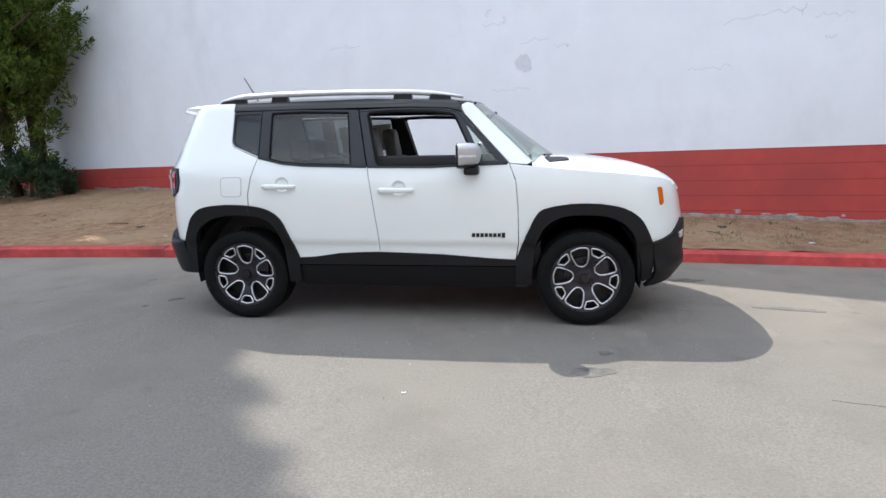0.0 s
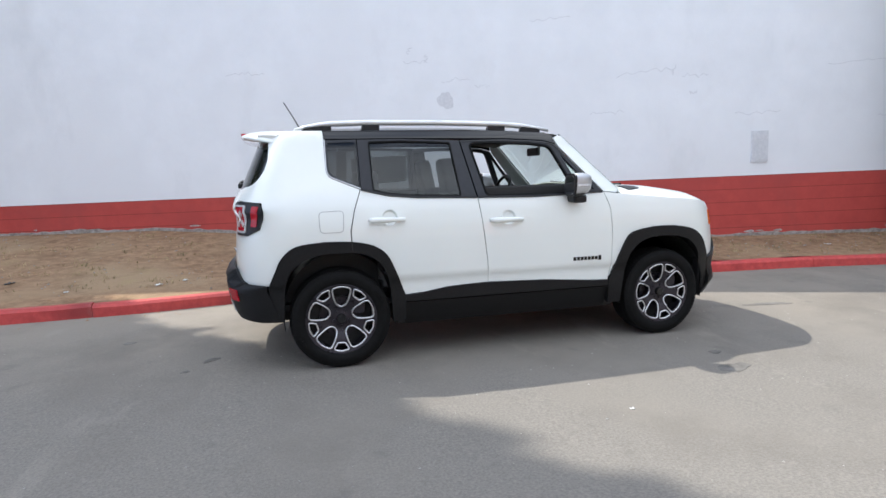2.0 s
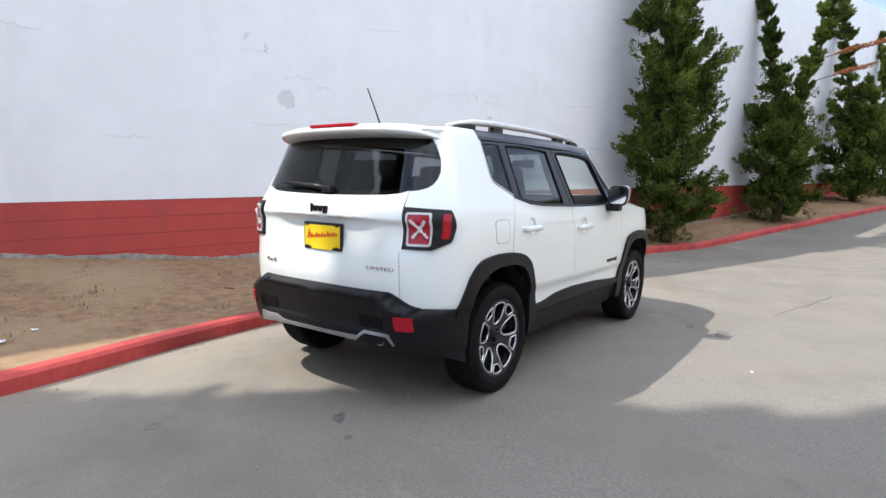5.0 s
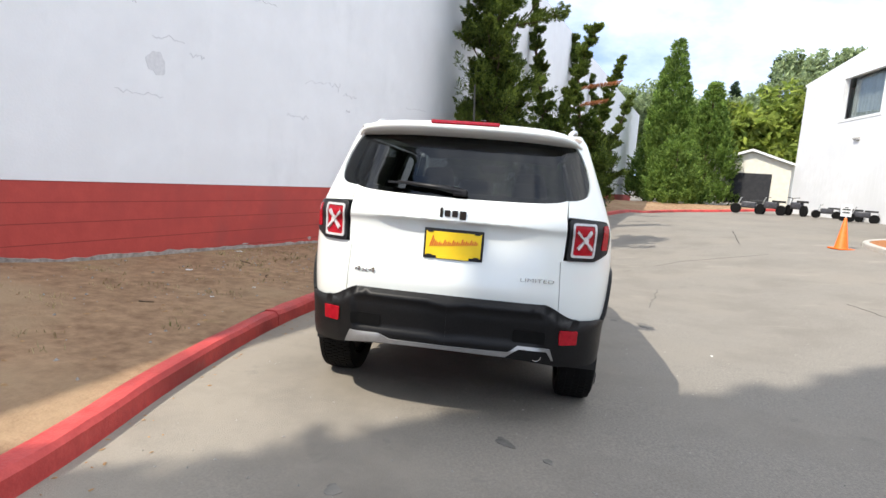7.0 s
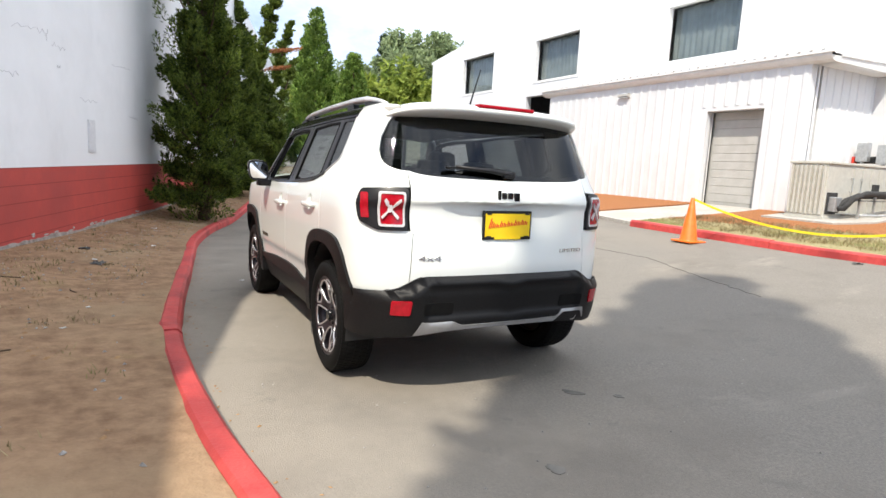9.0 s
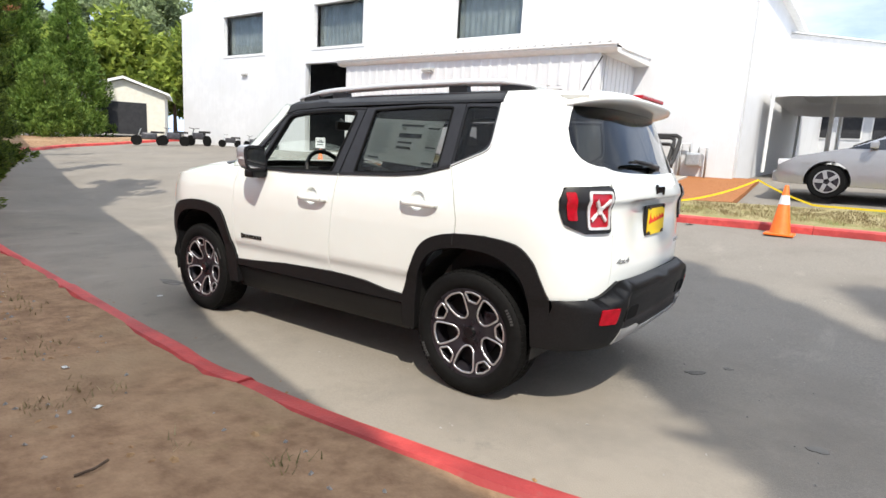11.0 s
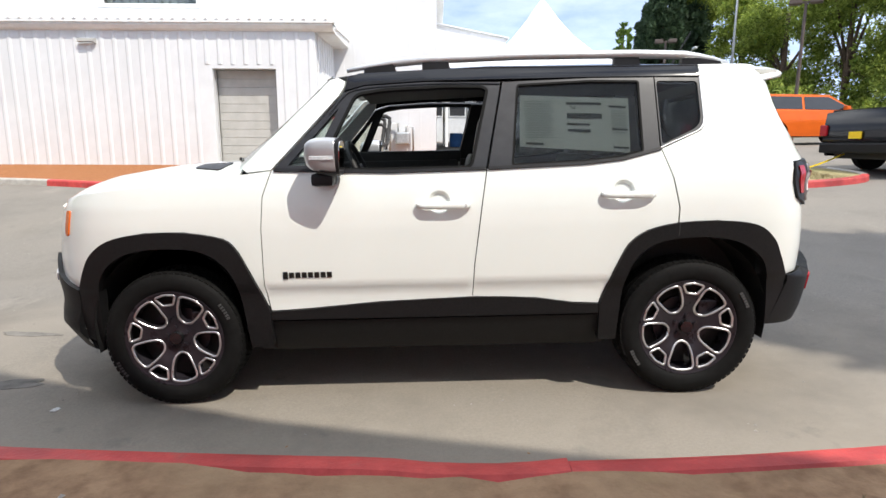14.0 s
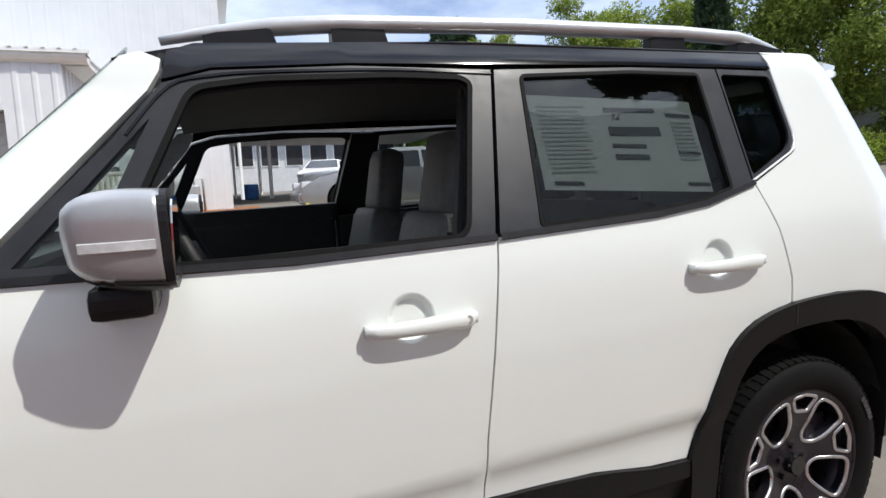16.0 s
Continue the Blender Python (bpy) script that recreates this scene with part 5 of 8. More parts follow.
# price sheet on the left rear pane
st = thing("window_sticker", "pale printed price sheet stuck inside the rear door window", "price sheet", car.matrix_world.copy())
fs_ = lambda o: (lambda u, v: skin(u, v, 1, -0.014 + o))
part("sheet_paper", sheet([(-0.445, 1.262), (-0.455, 1.508), (-0.985, 1.482), (-0.975, 1.222)], fs_(0), 0.08, 0.0015, 0, flip=True), M_PAPER, st)
for (a, b, z0, z1, mt) in [(-0.68, -0.85, 1.458, 1.470, M_INK), (-0.68, -0.85, 1.392, 1.417, M_INK), (-0.68, -0.79, 1.360, 1.370, M_INK), (-0.68, -0.79, 1.328, 1.342, M_INK), (-0.885, -0.97, 1.440, 1.450, M_INK), (-0.895, -0.97, 1.332, 1.340, M_INK), (-0.895, -0.97, 1.245, 1.254, M_INK), (-0.475, -0.56, 1.272, 1.282, M_INK)]:
    part("print_bar", sheet([(a, z0), (b, z0 - 0.006), (b, z1 - 0.006), (a, z1)], fs_(0.0025), 0.1, 0.001, 0, flip=True), mt, st)
for i in range(16):
    z0 = 1.475 - 0.0115 * i
    part("print_line", sheet([(-0.475, z0), (-0.62 + 0.03 * (i * 7 % 4) / 4, z0 - 0.004), (-0.62 + 0.03 * (i * 7 % 4) / 4, z0 + 0.001), (-0.475, z0 + 0.005)], fs_(0.0025), 0.2, 0.001, 0, flip=True), M_GREYINK, st)
for i in range(10):
    z0 = 1.42 - 0.0115 * i
    part("print_line", sheet([(-0.895, z0), (-0.965, z0 - 0.003), (-0.965, z0 + 0.002), (-0.895, z0 + 0.005)], fs_(0.0025), 0.2, 0.001, 0, flip=True), M_GREYINK, st)
words("price_figure", "24", 0.030, Matrix.Translation(skin(-0.71, 1.438, 1, -0.0105)) @ Matrix.Rotation(radians(180), 4, "Z") @ Matrix.Rotation(radians(112), 4, "X"), M_INK, st, 0.0005)


# ---- wheels ----
def wheel(x, y, sg, turn, tread_turn=0):
    w = new("wheel")
    w.parent = car
    w.matrix_local = pose(x, y, 0.348, 0, 0, 0 if sg < 0 else 180)
    # local: outer face towards -y
    R, HW = 0.348, 0.112
    prof = [(0.242, -0.095), (0.258, -0.108), (0.285, -0.116), (0.315, -0.112), (0.333, -0.100), (0.3435, -0.085), (0.346, -0.05), (0.3465, 0.0), (0.346, 0.05), (0.3435, 0.085), (0.333, 0.100), (0.31, 0.112), (0.26, 0.108), (0.242, 0.095)]
    seg = 64
    vs, fs = [], []
    for i in range(seg):
        t = i * math.tau / seg
        for r, yy in prof:
            vs.append((r * math.cos(t), yy, r * math.sin(t)))
    n = len(prof)
    for i in range(seg):
        j = (i + 1) % seg
        for k in range(n - 1):
            fs.append((i * n + k, i * n + k + 1, j * n + k + 1, j * n + k))
    tyre = part("tyre", (vs, [], fs), M_RUBBER, w, smooth=True)
    # tread blocks
    vs, fs = [], []
    for i in range(72):
        for row, (y0, y1) in enumerate(((-0.099, -0.066), (-0.058, -0.022), (-0.014, 0.014), (0.022, 0.058), (0.066, 0.099))):
            t0 = (i + (0.5 if row % 2 else 0)) * math.tau / 72
            t1 = t0 + 0.76 * math.tau / 72
            k = len(vs)
            for rr in (0.340, 0.3495):
                for yy in (y0, y1):
                    rim = rr if abs(yy) < 0.09 else rr - 0.008
                    for tt in (t0, t1):
                        vs.append((rim * math.cos(tt), yy, rim * math.sin(tt)))
            for f in ((4, 5, 7, 6), (0, 1, 5, 4), (2, 6, 7, 3), (0, 4, 6, 2), (1, 3, 7, 5)):
                fs.append(tuple(k + q for q in f))
    part("tread", (vs, [], fs), M_RUBBER, tyre)
    # plain bars where lettering stands
    for a0 in (0.35, 3.5):
        for i in range(6):
            a = a0 + i * 0.05
            q = [(a, 0.296), (a + 0.034, 0.296), (a + 0.034, 0.312), (a, 0.312)]
            part("sidewall_bar", sheet(q, lambda u, v: Vector((v * math.cos(u), -0.1172 - 0.0, v * math.sin(u))), 0.05, 0.003, 0, flip=False), M_SIDEWALL if sg > 0 else M_RUBBER, tyre)
    # rim
    def pol(r, deg):
        return (r * math.cos(radians(deg)), r * math.sin(radians(deg)))
    holes, lines = [], []
    for k in range(5):
        a = turn + 72 * k
        big = rounded([pol(0.219, a - 16.5), pol(0.2235, a), pol(0.219, a + 16.5), pol(0.150, a + 18.5), pol(0.104, a + 17), pol(0.083, a), pol(0.104, a - 17), pol(0.150, a - 18.5)], 0.022, 5)
        b = a + 36
        small = rounded([pol(0.220, b - 12), pol(0.2245, b), pol(0.220, b + 12), pol(0.180, b + 7.5), pol(0.178, b - 7.5)], 0.007, 3)
        holes += [big, small]
    circle = [pol(0.236, t) for t in range(0, 360, 5)]

    def face(u, v):
        r = math.hypot(u, v)
        return Vector((u, -0.085 + 0.028 * math.exp(-((r - 0.06) / 0.07) ** 2) - 0.012 * max(0, (r - 0.19) / 0.05), v))
    rim = new("rim")
    rim.parent = w
    part("rim_face", sheet(circle, face, 0.03, 0.03, 0, holes=holes), M_RIMDARK, rim, "dark grey alloy spokes", smooth=True)
    for k, h in enumerate(holes):
        wd = 0.0115
        ring = offset(h, -wd * 0.45)
        part("machined_edge", rib(ring + ring[:1], face, wd, 0.0025), M_SILVER, rim, smooth=True)
    lip = [(0.236, -0.097), (0.243, -0.101), (0.248, -0.099), (0.248, -0.085), (0.232, -0.07), (0.226, -0.02), (0.222, 0.09)]
    vs, fs = [], []
    for i in range(seg):
        t = i * math.tau / seg
        vs += [(r * math.cos(t), yy, r * math.sin(t)) for r, yy in lip]
    for i in range(seg):
        j = (i + 1) % seg
        fs += [(i * 7 + k, i * 7 + k + 1, j * 7 + k + 1, j * 7 + k) for k in range(6)]
    part("rim_barrel", (vs, [], fs), M_RIMDARK, rim, smooth=True)
    bm = bmesh.new()
    cyl(bm, (0, -0.088, 0), (0, -0.055, 0), 0.030, 0.034, seg=20)
    part("hub_cap", bm, M_GLOSSBLACK, rim)
    for k in range(5):
        bm = bmesh.new()
        px, pz = pol(0.053, turn + 36 + 72 * k)
        cyl(bm, (px, -0.070, pz), (px, -0.040, pz), 0.010, seg=6)
        part("wheel_nut", bm, M_RIMDARK, rim)
    bm = bmesh.new()
    cyl(bm, (0, -0.015, 0), (0, 0.01, 0), 0.145, seg=40)
    part("brake_disc", bm, M_RIMDARK, w, "dull grey brake disc")
    part("brake_caliper", boxes((0.07, 0.17, -0.05, 0.05, 0.02, 0.13), bev=0.012), M_RIMDARK, w)
    bm = bmesh.new()
    cyl(bm, (0, 0.02, 0), (0, 0.06, 0), 0.225, seg=32)
    part("wheel_back", bm, M_CABIN, w)
    return w


wheel(-1.285, -0.765, -1, 88)
wheel(1.285, -0.765, -1, 103)
wheel(-1.285, 0.765, 1, 264)
wheel(1.285, 0.765, 1, 278)

# ---- the white metal building across the lane ----
YB, YL = -13.3, -10.8          # front of the main hall, front of the lean-to
RIDGE = [(0.0, 6.28), (13.0, 8.65), (26.1, 7.1)]
WINDOWS = [(19.45, 22.5, 5.03, 6.83), (13.35, 16.2, 5.08, 6.80), (6.5, 9.15, 4.98, 6.70)]
GARAGE = (11.9, 16.65, 0.95, 4.50)
hall = struct(new("wall_hall"), "big white ribbed metal hall with a shallow gable, upper windows and an open vehicle door")


def flat(y):
    return lambda u, v: Vector((u, y, v))


def rect(x0, x1, z0, z1):
    return [(x0, z0), (x1, z0), (x1, z1), (x0, z1)]


front_outline = [(0.0, 0.3), (26.1, 0.3), RIDGE[2], RIDGE[1], RIDGE[0]]
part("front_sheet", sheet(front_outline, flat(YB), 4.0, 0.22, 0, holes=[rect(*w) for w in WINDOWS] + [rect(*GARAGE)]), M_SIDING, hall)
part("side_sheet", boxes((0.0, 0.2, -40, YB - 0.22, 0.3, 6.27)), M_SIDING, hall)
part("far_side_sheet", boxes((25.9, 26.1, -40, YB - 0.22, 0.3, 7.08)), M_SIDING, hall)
part("roof_sheet", slab([(-0.25, 6.30), (13.0, 8.72), (26.35, 7.17), (26.35, 7.05), (13.0, 8.60), (-0.25, 6.18)], -40, YB + 0.18), M_TRIM, hall, "white metal roof edge")
part("floor_slab", boxes((0.2, 25.9, -28, YB - 0.01, 0.6, 0.94)), M_CONCRETE, hall)
# near-black lining and lift post: the unlit hall's shade is painted in
part("hall_shade_lining", boxes((10.5, 10.7, -28, YB - 0.3, 0.94, 5.0), (18, 18.2, -28, YB - 0.3, 0.94, 5.0), (10.5, 18.2, -28.2, -28, 0.94, 5.0), (10.5, 18.2, -28, YB - 0.3, 4.9, 5.0)), M_INSHADE, hall)
part("vehicle_lift_post", boxes((14.5, 14.8, -17.2, -16.9, 0.94, 4.4), bev=0.02), M_INSHADE, hall)
M_TUBE = bpy.data.materials.new("strip_light")
M_TUBE.use_nodes = True
M_TUBE.node_tree.nodes["Principled BSDF"].inputs["Emission Color"].default_value = (0.9, 0.95, 1.0, 1)
M_TUBE.node_tree.nodes["Principled BSDF"].inputs["Emission Strength"].default_value = 2.5
for x, y in ((15.6, -18.5), (14.0, -19.5), (15.2, -22.0), (13.6, -22.5)):
    lamp_ = thing("strip_light", "slim white strip light under the hall roof", "strip light", pose(x, y, 4.62), "strip lights in the hall")
    part("tube", boxes((-0.55, 0.55, -0.07, 0.07, 0.0, 0.06), bev=0.01), M_TUBE, lamp_)
    part("hanger", boxes((-0.01, 0.01, -0.01, 0.01, 0.06, 0.29)), M_GREYDOOR, lamp_)
part("door_trim", slab([(11.75, 0.95), (11.9, 0.95), (11.9, 4.5), (16.65, 4.5), (16.65, 0.95), (16.80, 0.95), (16.80, 4.62), (11.75, 4.62)], YB - 0.05, YB + 0.035), M_TRIM, hall)


def ribs(parent, xs, z0, ztop, y, out=0.04, w=0.06, skip=()):
    for x in xs:
        spans = [(z0(x) if callable(z0) else z0, ztop(x) if callable(ztop) else ztop)]
        for a, b, c, d in skip:
            if a - 0.03 < x < b + 0.03:
                spans = [s for p, q in spans for s in ((p, min(q, c)), (max(p, d), q)) if s[1] - s[0] > 0.1]
        for p, q in spans:
            o = w * 0.45
            vs = [(x - w, y, p), (x - o, y + out, p), (x + o, y + out, p), (x + w, y, p), (x - w, y, q), (x - o, y + out, q), (x + o, y + out, q), (x + w, y, q)]
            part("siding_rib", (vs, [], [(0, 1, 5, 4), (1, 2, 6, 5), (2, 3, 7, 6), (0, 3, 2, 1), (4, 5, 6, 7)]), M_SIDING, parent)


top_of = lambda x: interp(x, [p[0] for p in RIDGE], [p[1] for p in RIDGE]) - 0.06
ribs(hall, np.arange(0.15, 26.0, 0.305), 0.5, top_of, YB + 0.2, skip=[(a - 0.1, b + 0.1, c - 0.1, d + 0.1) for a, b, c, d in WINDOWS] + [(11.75, 16.8, 0.3, 4.62), (2.9, 11.6, 0.3, 4.3)], out=0.022)

for i, (a, b, c, d) in enumerate(WINDOWS):
    win = struct(new(f"window_{i + 1}"), "square upper window in a white frame with dark curtains drawn inside")
    fr = sheet(rect(a - 0.07, b + 0.07, c - 0.07, d + 0.07), flat(YB + 0.04), 3, 0.20, 0, holes=[rect(a + 0.03, b - 0.03, c + 0.03, d - 0.03)])
    part("window_frame", fr, M_TRIM, win)
    part("window_sill", boxes((a - 0.12, b + 0.12, YB, YB + 0.11, c - 0.13, c - 0.075), bev=0.01), M_TRIM, win)
    part("pane", boxes((a + 0.02, b - 0.02, YB - 0.09, YB - 0.08, c + 0.02, d - 0.02)), M_CLEAR, win)
    n = 60
    vs, fs = [], []
    for k in range(n + 1):
        x = a + (b - a) * k / n
        y = YB - 0.20 + 0.035 * math.sin(k * 1.25 + i) + 0.015 * math.sin(k * 0.37)
        vs += [(x, y, c), (x, y, d)]
    fs = [(2 * k, 2 * k + 2, 2 * k + 3, 2 * k + 1) for k in range(n)]
    part("curtain", (vs, [], fs), M_CURTAIN, win, "dark grey hanging curtain", smooth=True)

# lean-to
lean = struct(new("wall_lean_to"), "low white ribbed metal lean-to with a projecting gutter and a grey roller door")
XL0, XL1, ZL = 2.85, 11.65, 3.92
DOOR = (3.80, 5.30, 0.62, 3.02)
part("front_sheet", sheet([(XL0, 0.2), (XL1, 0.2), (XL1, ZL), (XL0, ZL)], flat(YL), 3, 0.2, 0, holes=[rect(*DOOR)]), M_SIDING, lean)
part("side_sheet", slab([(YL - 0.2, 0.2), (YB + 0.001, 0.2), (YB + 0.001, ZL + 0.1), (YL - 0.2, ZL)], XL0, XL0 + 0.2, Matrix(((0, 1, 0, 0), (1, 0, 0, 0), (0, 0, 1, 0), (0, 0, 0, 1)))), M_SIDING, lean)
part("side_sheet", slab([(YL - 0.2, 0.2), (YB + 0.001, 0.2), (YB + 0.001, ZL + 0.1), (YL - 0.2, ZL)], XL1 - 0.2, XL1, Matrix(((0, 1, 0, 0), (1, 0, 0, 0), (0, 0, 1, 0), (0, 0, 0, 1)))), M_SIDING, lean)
swap = Matrix(((0, 1, 0, 0), (1, 0, 0, 0), (0, 0, 1, 0), (0, 0, 0, 1)))
part("lean_roof", slab([(YL + 0.35, ZL + 0.05), (YL + 0.35, ZL + 0.10), (YB + 0.03, ZL + 0.20), (YB + 0.03, ZL + 0.15)], XL0 - 0.45, XL1 + 0.3, swap), M_TRIM, lean)
part("gutter", slab([(YL + 0.02, ZL - 0.06), (YL + 0.20, ZL - 0.06), (YL + 0.30, ZL - 0.02), (YL + 0.36, ZL + 0.05), (YL + 0.36, ZL + 0.10), (YL + 0.02, ZL + 0.10)], XL0 - 0.45, XL1 + 0.3, swap), M_TRIM, lean, "wide white gutter")
part("fascia", slab([(YL + 0.30, ZL + 0.10), (YL + 0.40, ZL + 0.10), (YL + 0.40, ZL + 0.17), (YL + 0.30, ZL + 0.17)], XL0 - 0.5, XL1 + 0.3, swap), M_TRIM, lean)
part("side_fascia", boxes((XL0 - 0.42, XL0 - 0.30, YB + 0.02, YL + 0.2, ZL - 0.05, ZL + 0.16), (XL0 - 0.40, XL0, YB + 0.02, YL + 0.1, ZL - 0.06, ZL - 0.03)), M_TRIM, lean)
for k in range(36):
    x = XL0 - 0.3 + k * 0.25
    part("roof_rib", boxes((x - 0.03, x + 0.03, YL + 0.20, YL + 0.42, ZL + 0.17, ZL + 0.20)), M_TRIM, lean)
ribs(lean, np.arange(XL0 + 0.12, XL1, 0.305), 0.45, ZL - 0.07, YL + 0.2, skip=[(DOOR[0] - 0.1, DOOR[1] + 0.1, 0, DOOR[3] + 0.1)], out=0.02)
for y in np.arange(YB + 0.3, YL, 0.305):
    vs = [(XL0, y - 0.035, 0.4), (XL0 - 0.022, y - 0.015, 0.4), (XL0 - 0.022, y + 0.015, 0.4), (XL0, y + 0.035, 0.4), (XL0, y - 0.035, ZL), (XL0 - 0.022, y - 0.015, ZL), (XL0 - 0.022, y + 0.015, ZL), (XL0, y + 0.035, ZL)]
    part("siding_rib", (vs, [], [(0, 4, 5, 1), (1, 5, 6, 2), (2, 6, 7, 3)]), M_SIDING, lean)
door = struct(new("door_1"), "shut grey metal roller door set into the lean-to")
for k in range(12):
    z0 = DOOR[2] + k * (DOOR[3] - DOOR[2]) / 12
    part("door_slat", boxes((DOOR[0], DOOR[1], YL - 0.16, YL - 0.13, z0 + 0.003, z0 + (DOOR[3] - DOOR[2]) / 12 - 0.003), bev=0.006), M_GREYDOOR, door)
part("door_backing", boxes((DOOR[0] - 0.05, DOOR[1] + 0.05, YL - 0.19, YL - 0.165, DOOR[2] - 0.1, DOOR[3] + 0.05)), M_GREYDOOR, door)
part("door_trim", slab([(DOOR[0] - 0.09, 0.6), (DOOR[0], 0.6), (DOOR[0], DOOR[3]), (DOOR[1], DOOR[3]), (DOOR[1], 0.6), (DOOR[1] + 0.09, 0.6), (DOOR[1] + 0.09, DOOR[3] + 0.09), (DOOR[0] - 0.09, DOOR[3] + 0.09)], YL - 0.05, YL + 0.03), M_TRIM, door)


def wall_lamp(x, y, z):
    t = thing("wall_lamp", "grey box-shaped floodlight fixed high on the white wall", "wall lamp", pose(x, y, z), "floodlights on the hall")
    part("back_plate", boxes((-0.12, 0.12, 0.0, 0.05, -0.10, 0.10), bev=0.01), M_GREYDOOR, t)
    part("lamp_body", slab([(0.05, 0.12), (0.30, 0.06), (0.30, 0.0), (0.05, -0.08)], -0.19, 0.19, swap), M_GREYDOOR, t)
    part("lens", boxes((-0.16, 0.16, 0.10, 0.29, -0.045, -0.03)), M_LAMPCLEAR, t)


wall_lamp(8.15, YL + 0.022, 3.60)
wall_lamp(20.8, YB + 0.022, 4.15)
tap = thing("vent_cowl", "small grey vent cowl low on the lean-to wall", "vent", pose(10.75, YL, 2.62))
part("cowl", boxes((-0.07, 0.07, 0.0, 0.14, -0.09, 0.06), bev=0.02), M_GREYDOOR, tap)

# canopy roof on a slim post beside the hall
canopy = thing("canopy", "white sloping canopy roof on slim posts beside the hall", "canopy")
part("fascia", slab([(-2.7, 3.75), (0.15, 3.75), (0.15, 5.88), (-2.7, 5.34)], -26, -20), M_TRIM, canopy)
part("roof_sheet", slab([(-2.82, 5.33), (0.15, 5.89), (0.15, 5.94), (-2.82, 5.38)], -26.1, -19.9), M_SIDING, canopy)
for y_ in (-20.15, -25.8):
    part("canopy_post", cyl(bmesh.new(), (-1.52, y_, ground_z(-1.52, y_)), (-1.52, y_, 3.77), 0.07, seg=12), M_TRIM, canopy)
barrel = thing("barrel", "small blue plastic barrel standing by the hall corner", "barrel", pose(-0.82, -20.6, ground_z(-0.82, -20.6)))
prof = [(0.0, 0.0), (0.25, 0.0), (0.275, 0.03), (0.285, 0.16), (0.275, 0.18), (0.285, 0.2), (0.285, 0.36), (0.275, 0.38), (0.28, 0.4), (0.27, 0.53), (0.245, 0.56), (0.0, 0.55)]
bm = bmesh.new()
rows = [[bm.verts.new((r * math.cos(k * math.tau / 20), r * math.sin(k * math.tau / 20), z)) for k in range(20)] for r, z in prof[1:-1]]
for ra, rb_ in zip(rows, rows[1:]):
    for k in range(20):
        bm.faces.new((ra[k], ra[(k + 1) % 20], rb_[(k + 1) % 20], rb_[k]))
bm.faces.new(rows[0][::-1])
bm.faces.new(rows[-1])
part("drum", bm, mat("blue_barrel_plastic", (0.02, 0.10, 0.30), (0.03, 0.14, 0.38), 6, 0.5), barrel, smooth=False)

# low office building at the back of the lot
M_OFFICE = mat("pale_grey_render", (0.50, 0.51, 0.52), (0.58, 0.59, 0.60), 3, 0.8)
office = thing("office_building", "long low pale grey office building with a row of dark windows", "building")
part("wall", boxes((-14, 6, -46, -38, 0.9, 5.3)), M_OFFICE, office)
part("roof", boxes((-14.4, 6.4, -46.4, -37.0, 5.3, 5.8), bev=0.05), M_TRIM, office, "white flat roof edge")
for k in range(12):
    x = -13.2 + k * 1.6
    w_ = new("window")
    w_.parent = office
    part("frame", boxes((x - 0.05, x + 1.15, -38.0, -37.94, 3.15, 4.85)), M_TRIM, w_)
    part("pane", boxes((x + 0.02, x + 1.08, -37.94, -37.91, 3.23, 4.77)), M_INSHADE, w_, "dark window pane")

# ---- islands, kerbs and walk by the hall ----
def raised(name, outline, h, material, label, sub=1.2):
    """A bed raised over the ground, its top following the slope."""
    vs, fs = [], []
    o = dense(outline, sub)
    res = sheet(o, lambda u, v: Vector((u, v, ground_z(u, v) + h)), sub, h + 0.1, 0)
    return struct(part(name, res, material), label)


RED2 = smooth_line([3.55, 2.0, 0.0, -2.0, -4.0, -5.4, -6.6, -7.4, -8.1, -8.45, -8.4], [-6.58, -6.55, -6.52, -6.5, -6.45, -6.5, -6.62, -6.85, -7.2, -7.7, -8.6], 0.3)
SIDE2 = [-Vector((-(RED2[min(i + 1, len(RED2) - 1)] - RED2[max(i - 1, 0)]).y, (RED2[min(i + 1, len(RED2) - 1)] - RED2[max(i - 1, 0)]).x, 0)).normalized() * -1 for i in range(len(RED2))]
kerb_right = struct(new("kerb_right"), "bright red painted kerb round the grass island, turning grey at its far end")
i, n = 0, 40
while i < len(RED2) - 1:
    j = min(i + 9, len(RED2) - 1)
    st_ = kerb_run(RED2, SIDE2, i, j, n, kerb_right)
    if RED2[i].x < -7.2:
        st_.data.materials[0] = M_CONCRETE
    i, n = j, n + 1
GREY = smooth_line([5.45, 7.6, 9.6, 10.6, 11.2, 11.6], [-7.12, -7.75, -8.15, -8.6, -9.4, -10.6], 0.3)
SIDE3 = [Vector((-(GREY[min(i + 1, len(GREY) - 1)] - GREY[max(i - 1, 0)]).y, (GREY[min(i + 1, len(GREY) - 1)] - GREY[max(i - 1, 0)]).x, 0)).normalized() * -1 for i in range(len(GREY))]
kerb_grey = struct(new("kerb_grey"), "worn grey concrete kerb round the bark bed, its end painted red")
i = 0
while i < len(GREY) - 1:
    j = min(i + 7, len(GREY) - 1)
    st_ = kerb_run(GREY, SIDE3, i, j, n, kerb_grey)
    if i > 0:
        st_.data.materials[0] = M_CONCRETE
    i, n = j, n + 1
grey_in = [(p.x + s.x * 0.15, p.y + s.y * 0.15) for p, s in zip(GREY, SIDE3)]
raised("ground_bark_bed", grey_in + [(11.6, YL), (5.40, YL), (5.40, -7.2)], 0.10, M_MULCH, "orange-brown bark mulch bed against the lean-to", 0.8)
